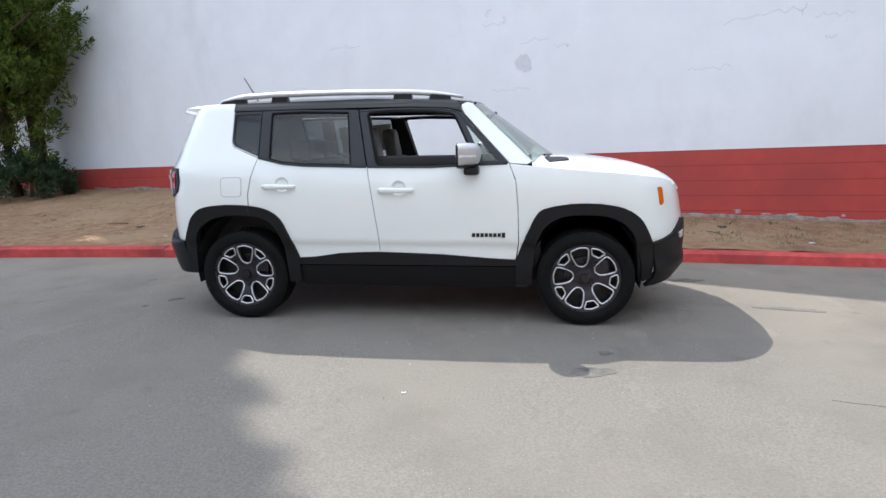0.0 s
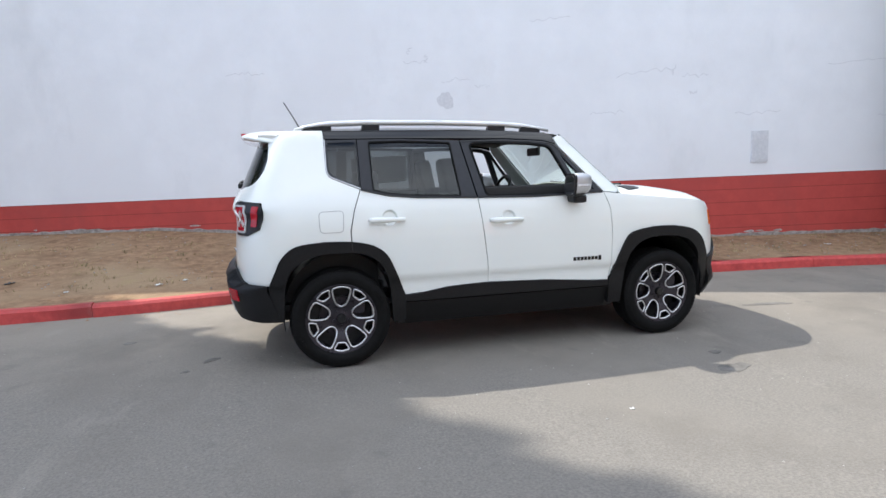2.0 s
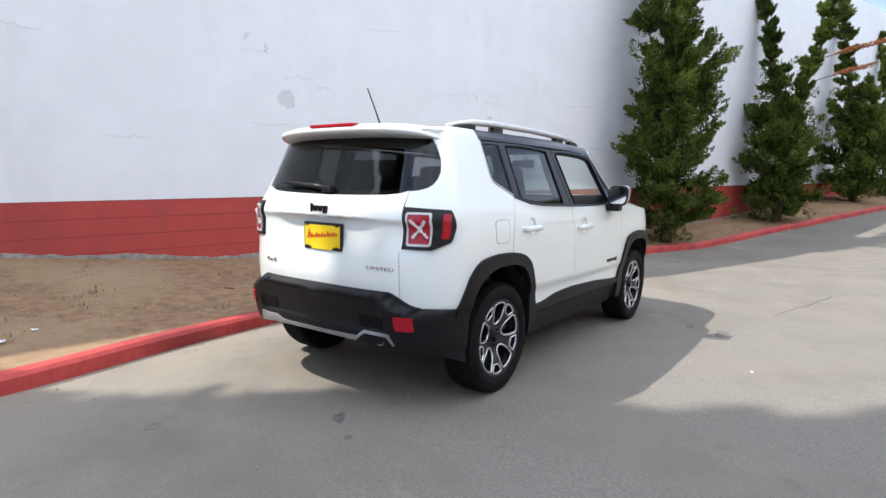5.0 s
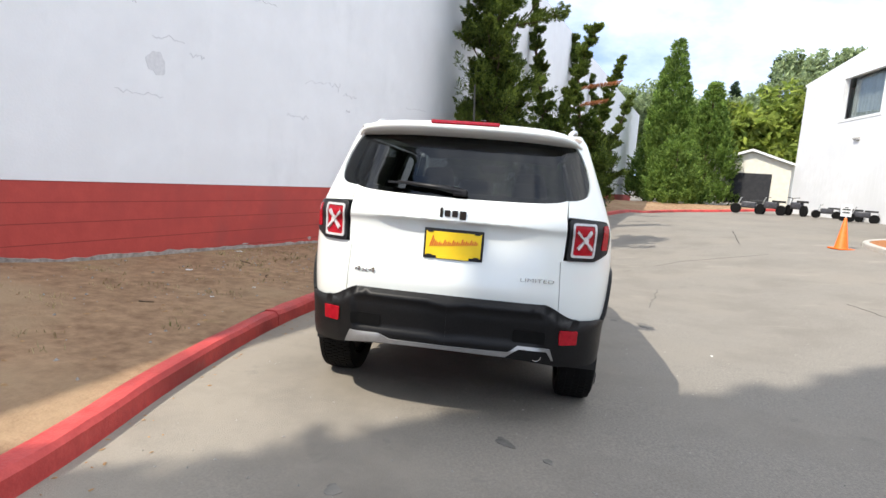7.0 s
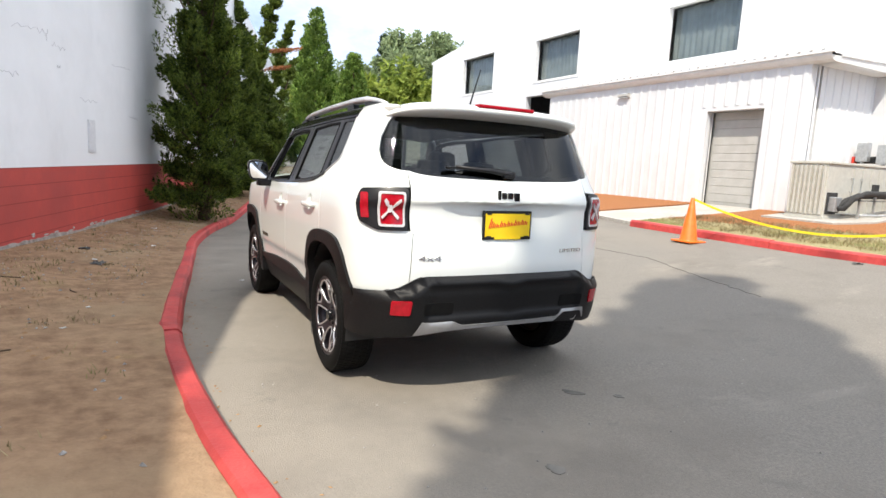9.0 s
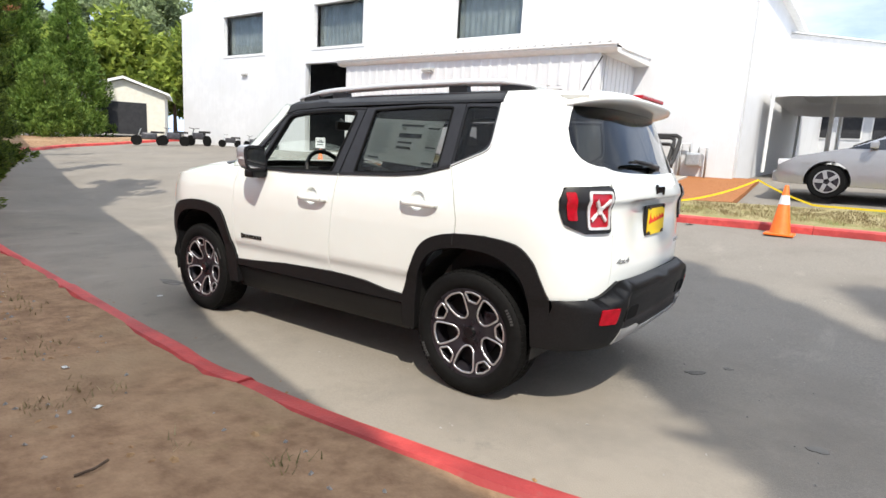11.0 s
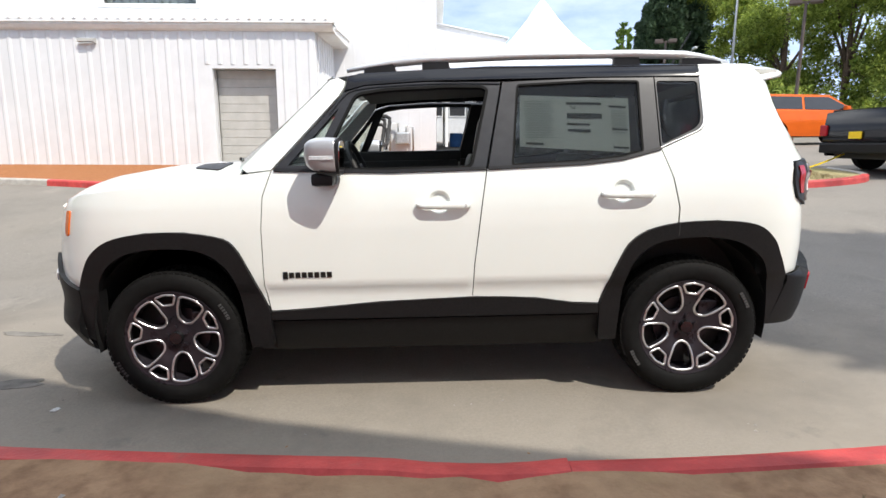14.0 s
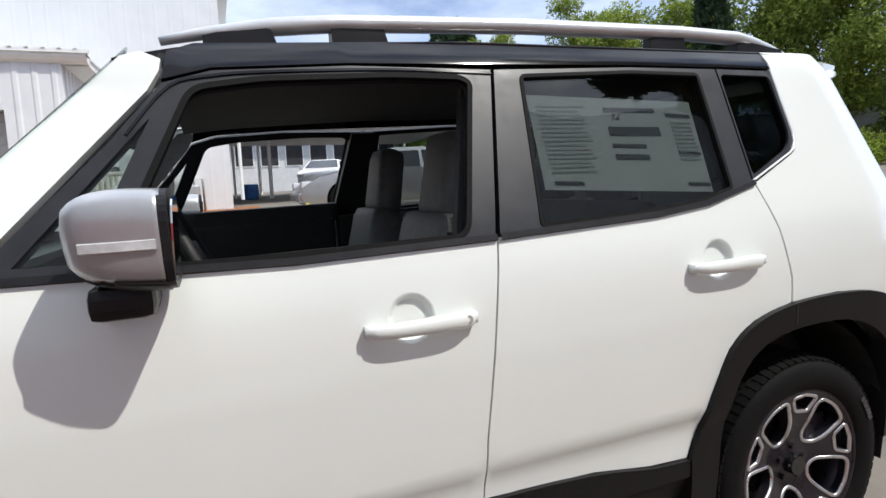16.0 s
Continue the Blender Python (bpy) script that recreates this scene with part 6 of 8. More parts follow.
raised("pavement_walk", [(5.38, -7.0), (5.38, YL), (3.62, YL), (3.62, -6.7)], 0.07, M_CONCRETE, "pale concrete walk up to the roller door", 0.8)
red_in = [(p.x + s.x * 0.15, p.y + s.y * 0.15) for p, s in zip(RED2, SIDE2)]
raised("ground_grass_island", [(3.6, -6.75)] + red_in[1:-1] + [(-8.2, -8.7), (-6.2, -9.1), (-4.5, -9.2), (-2.0, -8.9), (0.2, -8.7), (2.0, -8.0), (3.6, -7.6)], 0.10, M_GRASS, "strip of dry yellowed grass inside the red kerb", 0.6)
raised("ground_bark_strip", [(3.6, -7.62), (2.0, -8.02), (0.2, -8.72), (-0.8, -8.95), (-0.6, YB), (2.83, YB), (2.83, YL), (3.6, YL)], 0.095, M_MULCH, "orange-brown bark mulch round the air conditioning unit", 0.8)
raised("pavement_pad", [(2.75, -9.4), (2.75, -12.7), (1.0, -12.7), (1.0, -10.1), (1.35, -9.4)], 0.13, M_CONCRETE, "pale concrete pad under the air conditioner", 0.8)

# air conditioner and its pipes
M_UNIT = mat("cream_unit_paint", (0.46, 0.45, 0.40), (0.54, 0.53, 0.47), 8, 0.5)
M_PIPE = mat("black_pipe_lagging", (0.02, 0.02, 0.02), (0.04, 0.04, 0.04), 14, 0.8)
M_GALV = mat("galvanised_steel", (0.42, 0.43, 0.43), (0.55, 0.56, 0.56), 20, 0.45, metal=0.7)
AX, AY, AL = 1.75, -9.75, 2.5
zp = ground_z(AX + 0.3, AY) + 0.13
ac = thing("air_conditioner", "long cream outdoor air conditioning unit with a louvred end", "air conditioner", pose(AX, AY, zp))
part("casing", boxes((0.0, 0.72, -AL, 0.0, 0.05, 1.06), bev=0.012), M_UNIT, ac)
part("lid", boxes((-0.03, 0.75, -AL, 0.03, 1.06, 1.11), bev=0.012), M_UNIT, ac)
part("base_rail", boxes((-0.02, 0.74, -AL, 0.02, 0.0, 0.06), bev=0.008), M_UNIT, ac)
for k in range(8):
    x = 0.05 + k * 0.089
    part("louvre", boxes((x - 0.022, x + 0.022, 0.0, 0.045, 0.09, 1.03), bev=0.006), M_UNIT, ac)
for k in range(5):
    y = -1.02 - k * 0.30
    part("side_panel", boxes((-0.014, 0.0, y - 0.14, y + 0.14, 0.10, 1.02), bev=0.004), M_UNIT, ac)
part("service_panel", boxes((-0.012, 0.0, -0.40, -0.05, 0.10, 0.52)), M_PIPE, ac, "dark open service panel")
part("control_box", boxes((-0.05, 0.0, -1.78, -1.56, 0.48, 0.72), bev=0.01), M_PIPE, ac, "small dark control box")
for y in (-0.75, -1.05):
    part("lifting_handle", tube([(0.0, y - 0.05, 0.55), (-0.05, y - 0.05, 0.55), (-0.05, y - 0.05, 0.82), (0.0, y - 0.05, 0.82)], 0.012, 6), M_GALV, ac)
part("valve_block", boxes((-0.14, 0.0, -0.34, -0.12, 0.16, 0.44), bev=0.02), M_GALV, ac, "grey valves")
rack = thing("pipe_rack", "low steel rack carrying black lagged pipes to the wall", "pipe rack", pose(AX - 0.35, AY, zp - 0.02))
for k in range(5):
    part("rack_leg", boxes((-0.02, 0.02, -0.55 - 0.52 * k, -0.51 - 0.52 * k, -0.06, 0.52), (-0.12, 0.16, -0.55 - 0.52 * k, -0.51 - 0.52 * k, 0.40, 0.43), bev=0.003), M_GALV, rack)
for dx, dz in ((0.08, 0.0), (-0.06, 0.05)):
    part("pipe", tube([(0.33, -0.22, 0.20 + dz), (0.18 + dx, -0.26, 0.20 + dz), (0.08 + dx, -0.36, 0.40 + dz), (dx, -0.60, 0.50 + dz), (dx, -2.45, 0.52 + dz), (dx, -2.72, 0.62 + dz), (dx - 0.06, -2.88, 1.12 + dz), (dx - 0.06, -2.92, 1.22 + dz), (dx + 0.04, -2.92, 1.28 + dz), (1.42, -2.92, 1.26 + dz)], 0.055, 8), M_PIPE, rack, "black lagged pipe", smooth=True)
part("pipe", tube([(-0.02, -2.60, 0.34), (-0.06, -2.80, 0.95), (0.10, -2.84, 1.10), (1.42, -2.84, 1.10)], 0.045, 8), M_PIPE, rack, "black lagged pipe", smooth=True)
part("drain_pipe", tube([(0.30, -0.5, 0.12), (-0.12, -0.9, 0.14), (-0.14, -2.6, 0.16)], 0.025, 6), M_GALV, rack, smooth=True)
part("red_end", boxes((1.38, 1.44, -3.0, -2.78, 1.06, 1.36), bev=0.01), M_REDINK, rack, "red capped end")
meter = thing("gas_meter", "small grey gas meter with bent pipes by the hall wall", "gas meter", pose(0.95, -12.95, ground_z(0.95, -12.95)))
part("body", boxes((-0.2, 0.2, -0.14, 0.14, 0.38, 0.72), bev=0.05), M_GALV, meter)
part("pipe", tube([(-0.3, 0, 0), (-0.3, 0, 0.85), (-0.1, 0, 0.9), (-0.1, 0, 0.6)], 0.03, 8), M_GALV, meter, smooth=True)
part("pipe", tube([(0.12, 0, 0.6), (0.12, 0, 0.95), (0.35, 0, 0.95), (0.35, 0, 0)], 0.03, 8), M_GALV, meter, smooth=True)
for x, z in ((2.62, 1.0), (2.2, 0.95)):
    bx_ = thing("meter_box", "small grey electrical box on a post behind the unit", "electrical box", pose(x, -12.55, ground_z(x, -12.55) + 0.09))
    part("cabinet", boxes((-0.12, 0.12, -0.07, 0.07, z, z + 0.42), bev=0.01), M_GALV, bx_)
    part("post", boxes((-0.03, 0.03, -0.03, 0.03, 0, z)), M_GALV, bx_)

# ---- cones and tape ----
M_CONE = mat("orange_cone_plastic", (0.80, 0.13, 0.01), (0.88, 0.18, 0.02), 10, 0.45)
M_BAND = mat("white_reflective_band", (0.7, 0.7, 0.7), (0.8, 0.8, 0.8), 30, 0.4)
M_TAPE = mat("yellow_tape", (0.80, 0.60, 0.02), (0.86, 0.66, 0.04), 20, 0.5)


def cone(x, y, h=0.72, sign=False, band=False, rz=0):
    t = thing("traffic_cone", "orange plastic traffic cone" + (" holding a small white sign" if sign else " with a white band" if band else " with yellow tape tied round its tip"), "traffic cone", pose(x, y, ground_z(x, y), 0, 0, rz), "traffic cones")
    part("cone_foot", boxes((-0.19, 0.19, -0.19, 0.19, 0.0, 0.03), bev=0.012), M_CONE, t)
    bm = bmesh.new()
    prof = [(0.145, 0.03), (0.135, 0.05), (0.028, h - 0.01), (0.022, h), (0.0, h)]
    rg = [[bm.verts.new((r * math.cos(k * math.tau / 24), r * math.sin(k * math.tau / 24), z)) for k in range(24)] for r, z in prof[:-1]]
    for a, b in zip(rg, rg[1:]):
        for k in range(24):
            bm.faces.new((a[k], a[(k + 1) % 24], b[(k + 1) % 24], b[k]))
    bm.faces.new(rg[-1])
    part("cone_body", bm, M_CONE, t, smooth=True)
    if band:
        bm = bmesh.new()
        r_at = lambda z: 0.137 - (z - 0.05) * (0.107 / (h - 0.06))
        cyl(bm, (0, 0, h * 0.62), (0, 0, h * 0.80), r_at(h * 0.62) + 0.003, r_at(h * 0.80) + 0.003, 24, False)
        part("white_band", bm, M_BAND, t)
    if sign:
        part("sign_stick", boxes((-0.01, 0.01, -0.01, 0.01, h - 0.02, h + 0.1)), M_TRIM, t)
        s_ = part("sign_board", boxes((-0.15, 0.15, 0.011, 0.017, h + 0.03, h + 0.31), bev=0.003), M_BAND, t, "white sign with two lines of dark print")
        for z0, w, hh in ((0.20, 0.05, 0.02), (0.145, 0.11, 0.035), (0.075, 0.10, 0.035)):
            part("print_bar", boxes((-w, w, 0.017, 0.0195, h + 0.03 + z0, h + 0.03 + z0 + hh)), M_INK, s_)
    return t


cone(1.70, -6.02)
cone(-1.95, -6.22, band=True)
cone(-4.5, -6.05, sign=True, rz=10)
cone(9.35, -7.5, sign=True, rz=18)


def tape(pts, name="caution_tape"):
    t = thing(name, "yellow plastic tape sagging between cones", "caution tape")
    vs = []
    for p in pts:
        vs += [(p[0], p[1], p[2] - 0.018), (p[0], p[1] + 0.004, p[2] + 0.018)]
    n = len(pts)
    vs += [(x, y + 0.002, z) for x, y, z in vs]
    fs = [(2 * k, 2 * k + 2, 2 * k + 3, 2 * k + 1) for k in range(n - 1)] + [(2 * n + 2 * k, 2 * n + 2 * k + 1, 2 * n + 2 * k + 3, 2 * n + 2 * k + 2) for k in range(n - 1)]
    part("tape_strip", (vs, [], fs), M_TAPE, t)


def sag(a, b, d, n=18):
    return [(a[0] + (b[0] - a[0]) * k / n, a[1] + (b[1] - a[1]) * k / n, max(a[2] + (b[2] - a[2]) * k / n - d * 4 * (k / n) * (1 - k / n), ground_z(a[0] + (b[0] - a[0]) * k / n, a[1] + (b[1] - a[1]) * k / n) + 0.15)) for k in range(n + 1)]


za = ground_z(1.5, -6.28)
tape(sag((1.70, -6.04, za + 0.68), (-1.2, -8.9, za + 0.75), 0.45))
tape(sag((-1.2, -8.9, za + 0.75), (-4.0, -8.6, za + 0.3), 0.25))
tape(sag((-4.5, -6.25, ground_z(-4.5, -6.25) + 0.18), (-9.0, -8.8, ground_z(-9, -8.8) + 0.5), 0.2))

# ---- trees ----
def leaf_mat(name, dark, light, back=0.3):
    m = bpy.data.materials.new(name)
    m.use_nodes = True
    n, l = m.node_tree.nodes, m.node_tree.links
    b = n["Principled BSDF"]
    g = n.new("ShaderNodeNewGeometry")
    r = n.new("ShaderNodeValToRGB")
    r.color_ramp.elements[0].color, r.color_ramp.elements[1].color = (*dark, 1), (*light, 1)
    l.new(g.outputs["Random Per Island"], r.inputs[0])
    t = n.new("ShaderNodeTexCoord")
    nz = n.new("ShaderNodeTexNoise")
    nz.inputs["Scale"].default_value = 0.9
    l.new(t.outputs["Object"], nz.inputs["Vector"])
    hs = n.new("ShaderNodeHueSaturation")
    mr = n.new("ShaderNodeMapRange")
    mr.inputs[1].default_value, mr.inputs[2].default_value, mr.inputs[3].default_value, mr.inputs[4].default_value = 0.3, 0.7, 0.65, 1.35
    l.new(nz.outputs["Fac"], mr.inputs[0])
    l.new(mr.outputs[0], hs.inputs["Value"])
    l.new(r.outputs[0], hs.inputs["Color"])
    l.new(hs.outputs[0], b.inputs["Base Color"])
    b.inputs["Roughness"].default_value = 0.65
    b.inputs["Specular IOR Level"].default_value = 0.25
    tl = n.new("ShaderNodeBsdfTranslucent")
    l.new(hs.outputs[0], tl.inputs[0])
    mxs = n.new("ShaderNodeMixShader")
    mxs.inputs[0].default_value = back
    l.new(b.outputs[0], mxs.inputs[1])
    l.new(tl.outputs[0], mxs.inputs[2])
    l.new(mxs.outputs[0], n["Material Output"].inputs[0])
    return m


M_JUNIPER = leaf_mat("juniper_foliage", (0.019, 0.038, 0.011), (0.19, 0.255, 0.042), 0.34)
M_DEADSPRAY = leaf_mat("dead_juniper_spray", (0.24, 0.09, 0.035), (0.42, 0.18, 0.08))
M_ARBOR = leaf_mat("arborvitae_foliage", (0.065, 0.125, 0.024), (0.21, 0.30, 0.06))
M_SPRUCE = leaf_mat("spruce_foliage", (0.022, 0.042, 0.022), (0.075, 0.118, 0.055))
M_BROAD = leaf_mat("broad_leaves", (0.10, 0.155, 0.025), (0.36, 0.42, 0.08), 0.45)
# paler than the other leaves: distance haze is put into the colour
M_FAR = leaf_mat("hazed_wood_leaves", (0.15, 0.20, 0.10), (0.34, 0.41, 0.20), 0.4)


def leaves(rs, centres, radii, per, size, up=0.0, squash=1.0, aspect=2.4):
    """Clumps of small leaf blades round centres, as plain arrays."""
    c = np.repeat(np.array(centres), per, 0)
    rad = np.repeat(np.array(radii), per)
    n = len(c)
    d = rs.normal(size=(n, 3))
    d /= np.linalg.norm(d, axis=1)[:, None]
    r = rad * rs.uniform(0.15, 1.0, n) ** 0.5
    p = c + d * r[:, None] * np.array([1, 1, squash])
    ax = d * 0.7 + rs.normal(size=(n, 3)) * 0.5 + np.array([0, 0, up])
    ax /= np.linalg.norm(ax, axis=1)[:, None]
    sd = np.cross(ax, rs.normal(size=(n, 3)))
    sd /= np.linalg.norm(sd, axis=1)[:, None] + 1e-9
    s = size * rs.uniform(0.6, 1.3, n)
    a = ax * s[:, None]
    b = sd * (s / aspect)[:, None]
    v = np.stack([p - a * 0.5, p + b * 0.5, p + a * 0.6, p - b * 0.5], 1).reshape(-1, 3)
    return v


def plumes(rs, base, axis, length, width, per, size, aspect=2.6, curl=0.25):
    """Sprays of foliage: from each base a tapering tuft of small blades that runs along its axis and curls up."""
    b0 = np.repeat(np.array(base, dtype=float), per, 0)
    ax = np.array(axis, dtype=float)
    ax /= np.linalg.norm(ax, axis=1)[:, None]
    ax = np.repeat(ax, per, 0)
    ln, wd = np.repeat(np.array(length), per), np.repeat(np.array(width), per)
    n = len(b0)
    t = rs.uniform(0, 1, n) ** 0.8
    d = rs.normal(size=(n, 3))
    d -= ax * np.sum(d * ax, 1)[:, None]
    d /= np.linalg.norm(d, axis=1)[:, None] + 1e-9
    prof = np.sin(np.pi * np.clip(t * 0.86 + 0.14, 0, 1)) ** 0.7
    r = wd * prof * rs.uniform(0.2, 1.0, n) ** 0.5
    p = b0 + ax * (ln * t)[:, None] + d * r[:, None]
    p[:, 2] += curl * ln * t * t
    a = ax * 0.8 + d * 0.75 + rs.normal(size=(n, 3)) * 0.28 + np.array([0, 0, 0.25])
    a /= np.linalg.norm(a, axis=1)[:, None]
    sd = np.cross(a, d + rs.normal(size=(n, 3)) * 0.5)
    sd /= np.linalg.norm(sd, axis=1)[:, None] + 1e-9
    s = size * rs.uniform(0.6, 1.35, n)
    a, sd = a * s[:, None], sd * (s / aspect)[:, None]
    return np.stack([p - a * 0.5, p + sd * 0.5, p + a * 0.6, p - sd * 0.5], 1).reshape(-1, 3)


def crown_mesh(name, v, material, parent):
    n = len(v) // 4
    me = bpy.data.meshes.new(name)
    me.vertices.add(len(v))
    me.vertices.foreach_set("co", v.astype(np.float32).ravel())
    me.loops.add(4 * n)
    me.loops.foreach_set("vertex_index", np.arange(4 * n, dtype=np.int32))
    me.polygons.add(n)
    me.polygons.foreach_set("loop_start", np.arange(0, 4 * n, 4, dtype=np.int32))
    me.polygons.foreach_set("loop_total", np.full(n, 4, dtype=np.int32))
    me.update()
    me.materials.append(material)
    ob = new(name, me)
    ob.parent = parent
    return ob


def joined_tubes(items, seg=7):
    vs, fs = [], []
    for pts, r0, r1 in items:
        b = tube(pts, [r0 + (r1 - r0) * k / (len(pts) - 1) for k in range(len(pts))], seg)
        k = len(vs)
        vs += [tuple(v.co) for v in b.verts]
        b.verts.index_update()
        fs += [tuple(q.index + k for q in f.verts) for f in b.faces]
        b.free()
    return (vs, [], fs)


def juniper(x, y, h, spread, seed, z=None, limbs=60, leaders=1, label="", bare=0.03, per=100, size=0.075, power=0.8, sweep=0.35, flat=0.85, dead=False):
    """An upright juniper: crooked limbs in tiers that end in dense flat pads of fine upswept sprays, with gaps between them."""
    rs = np.random.RandomState(seed)
    t = thing("juniper_tree", label or "dark green ragged juniper growing against the painted wall", "tree", pose(x, y, bank_z(x, y) if z is None else z), "junipers along the wall")
    wood, base, axis_, ln_, wd_ = [], [], [], [], []
    for L in range(leaders):
        hh = h * (1 - 0.13 * L)
        dx, dy = (rs.uniform(-0.5, 0.5, 2) * 0.2)
        if leaders > 1:
            dx, dy = (0.35, -0.35, 0.1)[L % 3] * spread, (1.0, -1.25, 0.2)[L % 3] * spread
        trunk = [Vector((dx * (max(0.0, k / 10 - 0.25) * 1.3 if leaders > 1 else (k / 10) ** 1.2) + 0.06 * rs.randn(), dy * (max(0.0, k / 10 - 0.3) * 1.0 if leaders > 1 else 0.4 * k / 10) + 0.04 * rs.randn(), hh * k / 10)) for k in range(11)]
        trunk[0] = Vector((0, 0, -0.1))
        wood.append((trunk, 0.13 / (1 + 0.5 * L), 0.02))
        nl = limbs // leaders
        for k in range(nl):
            f = bare + (1.0 - bare) * (k + rs.uniform(0, 0.9)) / nl
            i0 = min(int(f * 10), 9)
            p = trunk[i0].lerp(trunk[i0 + 1], f * 10 - i0)
            a = k * 2.4 + rs.uniform(-0.5, 0.5)
            prof = min(1.0, 0.78 + f) * (1 - 0.92 * f) ** power + 0.08
            if leaders > 1 and f > 0.38:
                prof *= 0.42
            low = f < 0.42
            ln = spread * prof * (rs.choice((0.6, 0.85, 1.05)) if low else rs.choice((0.4, 0.75, 1.1, 1.5), p=(0.3, 0.25, 0.25, 0.2)))
            if f < 0.22 and math.sin(a) < 0.1:
                ln *= 0.8
            up = rs.uniform(0.05, 1.6 * sweep) if f > 0.2 else rs.uniform(-0.12, 0.15)
            d = Vector((math.cos(a), math.sin(a) * flat, up))
            pts, m = [p], 5
            for s in range(m):
                d = (d + Vector((rs.randn() * 0.12, rs.randn() * 0.10, rs.uniform(0.0, 0.22) if f > 0.15 else rs.uniform(-0.05, 0.1)))).normalized()
                pts.append(pts[-1] + d * ln / m)
            wood.append((pts, 0.03, 0.007))
            # flat pads along the limb, the largest at its tip
            for at_, big, count in ((2, 0.6, 4), (3, 0.7, 5), (4, 0.8, 7), (5, 0.85, 9)):
                if not low and at_ == 3 and rs.rand() < 0.5:
                    continue
                c = pts[at_]
                pr = (0.15 + 0.13 * spread * prof) * big * rs.uniform(0.75, 1.25)
                dh = Vector((d.x, d.y, 0.2)).normalized()
                for q in range(count):
                    o = Vector(rs.randn(3))
                    o = o.normalized() * pr * rs.uniform(0.2, 0.85)
                    o.z *= 0.30
                    base.append(tuple(c + o - dh * pr * 0.5))
                    axis_.append(tuple(dh * 0.8 + o / pr * 0.8 + Vector(rs.randn(3) * 0.2) + Vector((0, 0, 0.24))))
                    ln_.append(rs.uniform(0.75, 1.3) * pr)
                    wd_.append(rs.uniform(0.24, 0.36) * pr)
            if f < 0.5:
                for q in range(8):
                    base.append(tuple(p + Vector(rs.randn(3) * 0.26 * spread)))
                    axis_.append(tuple(Vector(rs.randn(3)) + Vector((0, 0, 0.6))))
                    ln_.append(0.3)
                    wd_.append(0.14)
    part("trunk", joined_tubes(wood), M_BARK, t, smooth=True)
    crown_mesh("crown", plumes(rs, base, axis_, ln_, wd_, per, size, 3.6, 0.32), M_JUNIPER, t)
    if dead:
        for z_, n_ in ((4.5, 9), (3.95, 6)):
            stem = [Vector((0.3, -0.2, z_ - 0.5)), Vector((0.9, -0.6, z_ - 0.15)), Vector((1.25, -0.95, z_))]
            along = [stem[-1] + Vector((0.035 * k, -0.13 * k, 0.03 * k)) for k in range(n_)]
            part("dead_limb", tube(stem + along[1::3], 0.012, 5), M_BARK, t, smooth=True)
            spray = crown_mesh("dead_spray", plumes(rs, [tuple(q) for q in along], [(0.25, -1, 0.25)] * n_, [0.30] * n_, [0.055] * n_, 90, 0.07, 3.5), M_DEADSPRAY, t)
            tagged(spray, "dry orange-brown dead spray")
    return t


juniper(8.40, 0.74, 8.0, 1.25, 11, limbs=92, bare=0.035, power=0.45, per=88)
juniper(13.8, -0.72, 6.9, 1.25, 12, leaders=2, limbs=84, per=70, size=0.09, bare=0.035, dead=True)
juniper(19.3, -2.3, 6.9, 1.25, 15, leaders=2, limbs=84, per=50, size=0.11, bare=0.035)
juniper(23.6, -3.5, 6.0, 1.2, 19, leaders=2, limbs=64, per=34, size=0.13)
juniper(-9.35, 5.55, 5.6, 1.9, 21, limbs=96, bare=0.24, power=0.42, sweep=0.2, size=0.10, per=54, label="broad dark green juniper overhanging the bank by the wall")
rs = np.random.RandomState(5)
shrub = thing("shrub", "low dark green shrub at the foot of the wall", "shrub", pose(-8.95, 5.45, bank_z(-8.95, 5.45)))
dirs = rs.normal(size=(170, 3))
dirs[:, 2] = np.abs(dirs[:, 2]) + 0.05
dirs /= np.linalg.norm(dirs, axis=1)[:, None]
part("stem", tube([(0, 0, -0.05), (0.05, 0.02, 0.35), (0.1, 0, 0.6)], [0.04, 0.03, 0.012], 7), M_BARK, shrub, smooth=True)
crown_mesh("crown", plumes(rs, dirs * np.array([0.62, 0.6, 0.55]), dirs + np.array([0, 0, 0.3]), rs.uniform(0.2, 0.42, 170), rs.uniform(0.09, 0.15, 170), 60, 0.075), M_SPRUCE, shrub)


